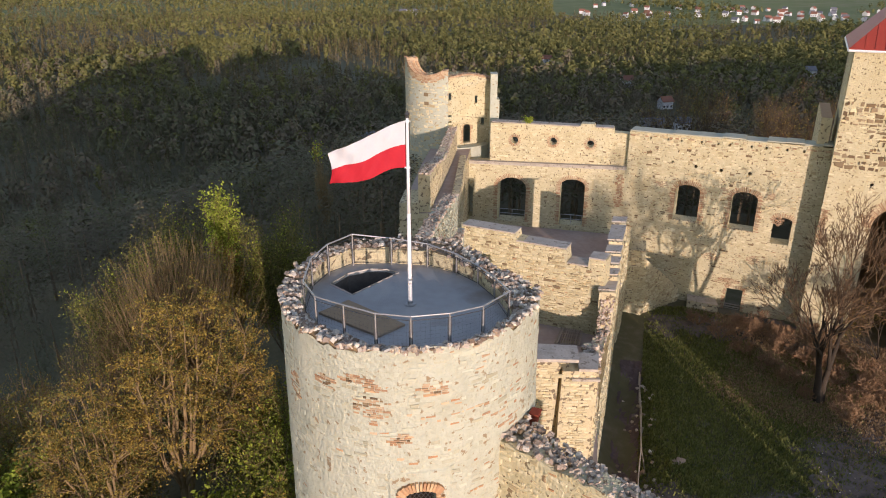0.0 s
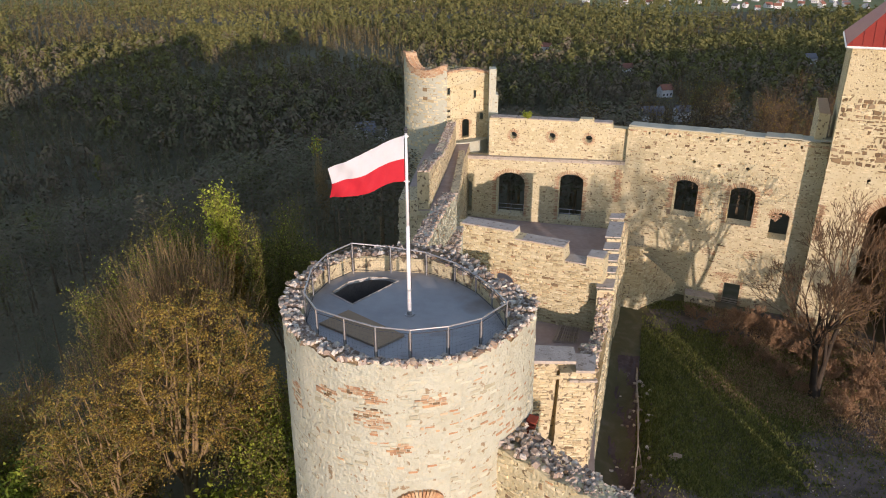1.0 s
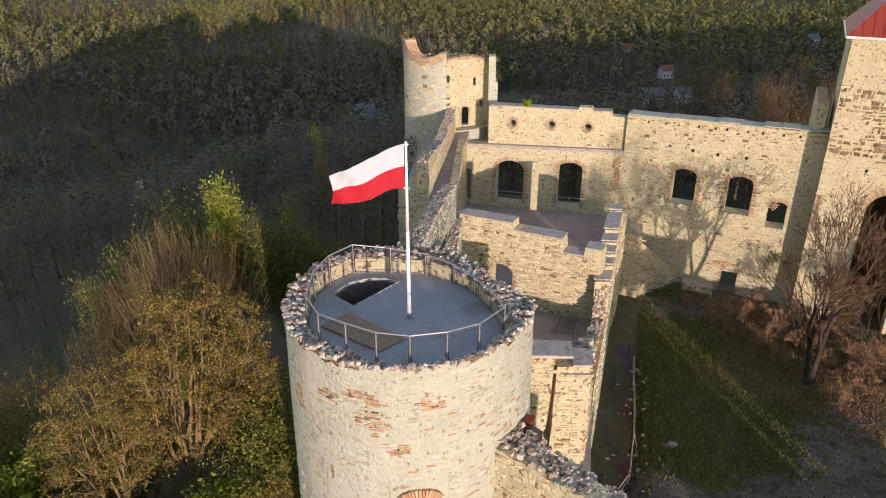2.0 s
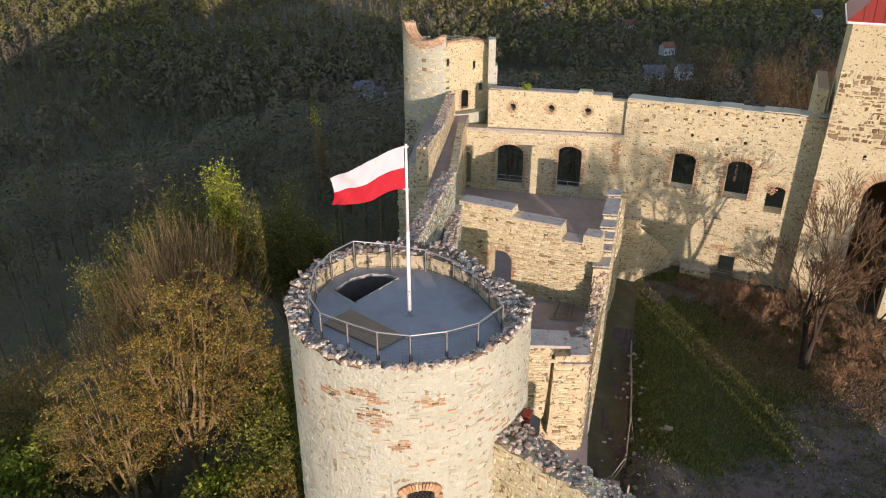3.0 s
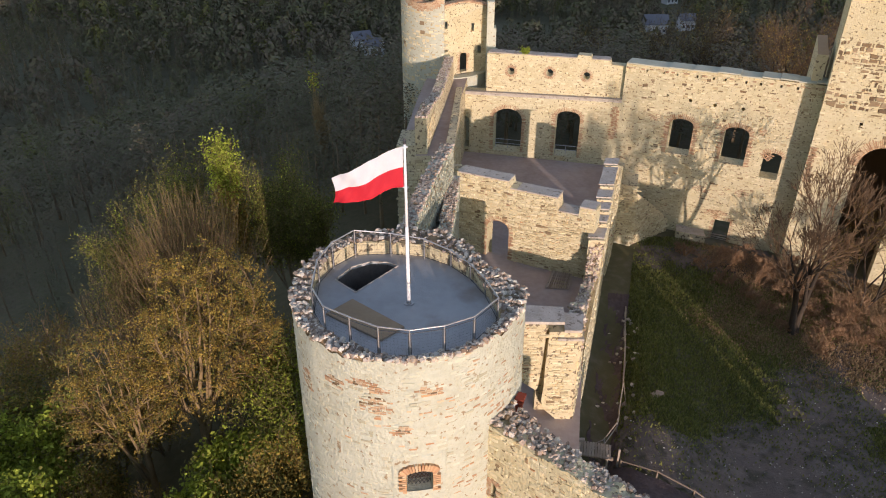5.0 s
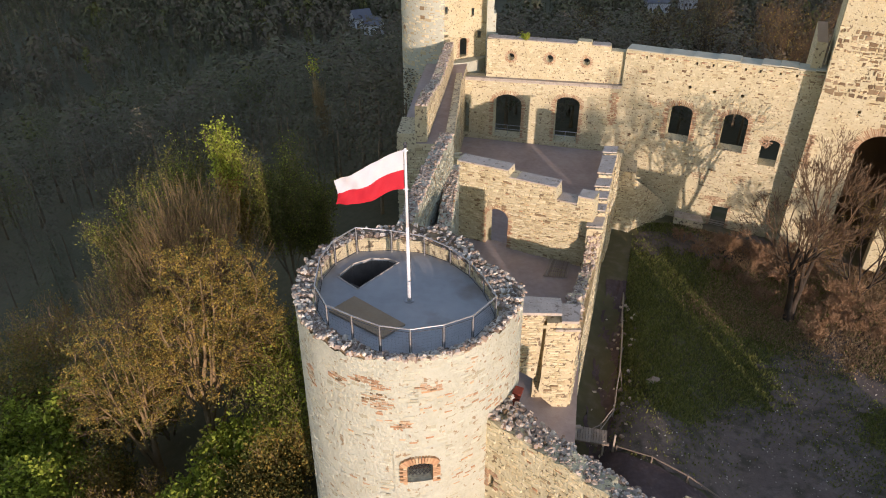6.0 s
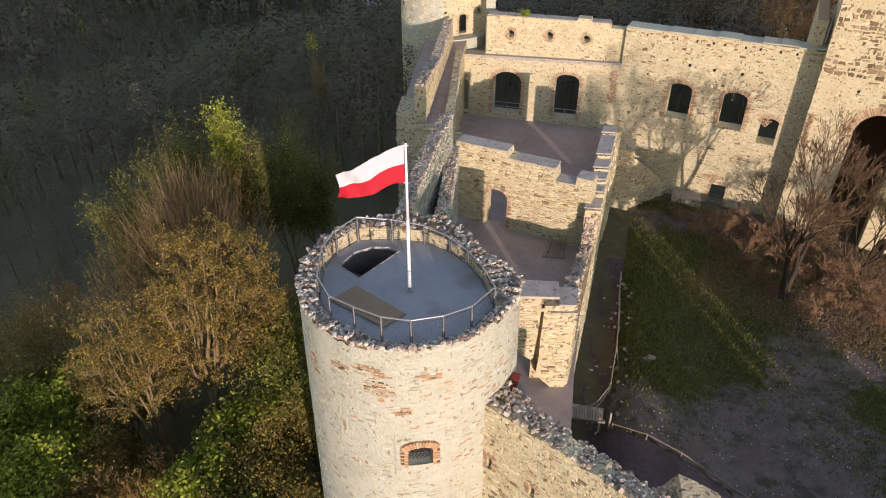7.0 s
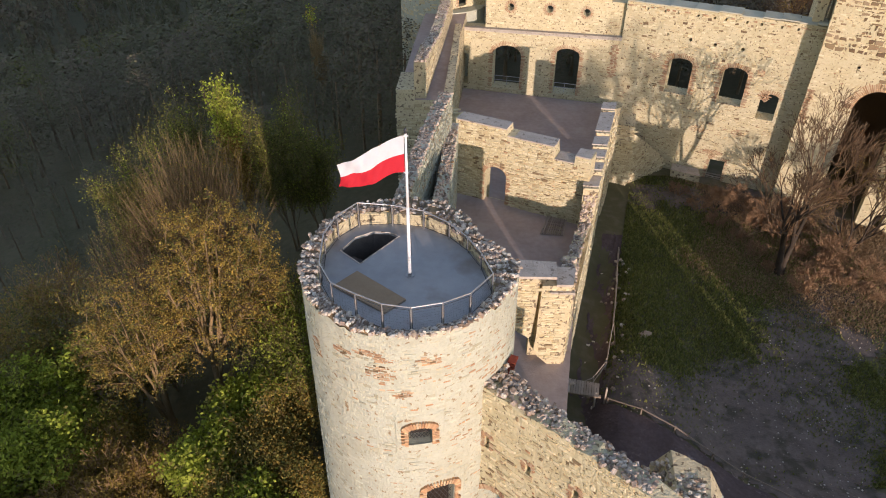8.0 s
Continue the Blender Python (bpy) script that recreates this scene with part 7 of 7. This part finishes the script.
for nm, d0, d1, step, quads, lo_h, hi_h, leafy in (("wood_close", 62, 110, 4.8, 1000, 9, 15, 0.13), ("wood_near", 110, 190, 4.8, 340, 9, 16, 0.23), ("wood_middle", 190, 520, 6.4, 95, 9, 15, 0.6), ("wood_far", 520, 900, 8.0, 38, 10, 16, 0.85), ("wood_distant", 900, 1480, 11.5, 18, 11, 18, 1.1), ("wood_rim", 1480, 2700, 19, 12, 12, 20, 1.5)):
    p = scatter_wood(d0, d1, step, -42, 42, rs)
    r_ = np.hypot((p[:, 0] - 16) / 1.15, (p[:, 1] - 26) / 1.25)
    inner_ = (p[:, 0] > -4) & (p[:, 0] < 52) & (p[:, 1] < 82)
    big = np.array([noise.noise(Vector((x * 0.006, y * 0.006, 2.0))) for x, y in p])
    meadow = np.array([noise.noise(Vector((x * 0.0045 + 5, y * 0.009, 9.0))) for x, y in p])
    belt_ = np.array([noise.noise(Vector((x * 0.003, y * 0.008, 4.0))) for x, y in p])
    deg_ = np.degrees(np.arctan2(p[:, 0], p[:, 1]))
    okk = ~inner_ & (meadow < 0.42) & ((np.hypot(p[:, 0], p[:, 1]) < 1230) | (deg_ < 7) | (belt_ > 0.3))
    for hx, hy, w in HOUSES:
        okk &= np.hypot(p[:, 0] - hx, p[:, 1] - hy) > 10
        okk &= ~((np.abs(p[:, 0] - hx * p[:, 1] / hy) < 6) & (p[:, 1] < hy) & (p[:, 1] > hy - 50))
    p, big = p[okk], big[okk]
    pz = land(p[:, 0], p[:, 1])
    P = np.concatenate([p, pz[:, None]], 1)
    h = rs.uniform(lo_h, hi_h, len(P))
    az_ = np.degrees(np.arctan2(p[:, 0], p[:, 1]))
    h = np.where((p[:, 0] > -54) & (p[:, 0] < -24) & (p[:, 1] < 84), h * 0.55, h)
    pointed = rs.random_sample(len(P)) < np.clip(0.35 + big * 1.6 - az_ * 0.012, 0.05, 0.9)
    if d0 < 100:
        pointed &= rs.random_sample(len(P)) < 0.15
    wd = np.where(pointed, rs.uniform(0.17, 0.24, len(P)) * h, rs.uniform(0.26, 0.40, len(P)) * h)
    v = wood_cloud(P, h, wd, quads, rs, pointed, leafy, d0 < 150)
    dist_ = np.hypot(p[:, 0], p[:, 1])
    # Shade-toned bare trees thin out from 400 to 760 m, past the shadow.
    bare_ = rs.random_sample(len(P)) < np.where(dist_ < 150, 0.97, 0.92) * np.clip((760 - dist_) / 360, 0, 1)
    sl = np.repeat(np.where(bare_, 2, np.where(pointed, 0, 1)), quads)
    total += len(sl)
    tagged(new("woodland", quads_mesh(nm, v, [CONIFER, WOODLAND, BAREWOOD_SHADE], sl)), "mixed pine and young-leaved woodland round the castle hill", "woodland", kind="stuff")
    if d0 < 600:
        tk = Soup()
        for (x, y, z), hh in zip(P[::1 if d0 < 100 else 6], h[::1 if d0 < 100 else 6]):
            tk.tube((x, y, z - 0.3), (x, y, z + hh * 0.7), 0.02 * hh, 0.008 * hh, 4, cap=False)
        tagged(new("tree_trunks", tk.mesh("tree_trunks", [BARK])), "slim trunks of the woodland trees", "trunks", kind="stuff")

# ---- houses in the valley and the far village ----
PLASTER = material("house_plaster", [(0.55, 0.54, 0.50), (0.72, 0.71, 0.68)], 0.2, island=0, bump=0)
TILES = material("house_roof", [(0.22, 0.09, 0.06), (0.30, 0.14, 0.09)], 0.5, island=0.5, bump=0.2)
SLATE = material("grey_roof", [(0.13, 0.13, 0.14), (0.20, 0.20, 0.21)], 0.5, island=0, bump=0.2)


def house(x, y, w, turn, roof_mat, label, group):
    z = float(land(x, y))
    ob = thing("house", (x, y, z), label, "house", group)
    ob.rotation_euler = (0, 0, turn)
    d, h = w * 0.75, 5.5
    s = Soup()
    s.add([(-w / 2, -d / 2, -1), (w / 2, -d / 2, -1), (w / 2, d / 2, -1), (-w / 2, d / 2, -1), (-w / 2, -d / 2, h), (w / 2, -d / 2, h), (w / 2, d / 2, h), (-w / 2, d / 2, h), (-w / 2, 0, h + d * 0.45), (w / 2, 0, h + d * 0.45)],
          [(0, 1, 5, 4), (1, 2, 6, 9, 5), (2, 3, 7, 6), (3, 0, 4, 8, 7)])
    part("wall", mesh_of("house_wall", s.v, s.f, PLASTER), ob)
    s = Soup()
    e = 0.5
    for sg in (-1, 1):
        a = [(-w / 2 - e, sg * (d / 2 + e), h - 0.35), (w / 2 + e, sg * (d / 2 + e), h - 0.35), (w / 2 + e, 0, h + d * 0.45 + 0.12), (-w / 2 - e, 0, h + d * 0.45 + 0.12)]
        s.add(a + [(q[0], q[1], q[2] + 0.2) for q in a], [(0, 1, 2, 3), (4, 5, 6, 7), (0, 1, 5, 4), (1, 2, 6, 5), (3, 0, 4, 7)])
    part("roof", mesh_of("house_roof", s.v, s.f, roof_mat), ob)
    for k in range(3):
        s = Soup()
        s.box((-w / 3 + k * w / 3, -d / 2 - 0.03, 2.2), (1.1, 0.08, 1.4))
        part("window", mesh_of("house_window", s.v, s.f, DARKMETAL), ob)
    return ob


hr = random.Random(17)
for k, (x, y, w) in enumerate(HOUSES):
    house(x, y, w, hr.uniform(-0.6, 0.6), TILES if k % 3 == 1 else SLATE, "white plastered village house with a pitched roof", "valley houses")
for k in range(80):
    f = hr.random() ** 0.7
    x, y = 250 + 720 * f + hr.uniform(-30, 30), 1500 + hr.uniform(-190, 300) - 120 * f
    house(x, y, hr.uniform(8, 13), hr.uniform(-1, 1), TILES if hr.random() < 0.6 else SLATE, "far village house with pale walls", "far village houses")
for k in range(8):
    house(-90 + hr.uniform(-30, 30), 1520 + hr.uniform(-20, 40), hr.uniform(12, 18), hr.uniform(-1, 1), SLATE, "far village house with pale walls", "far village houses")
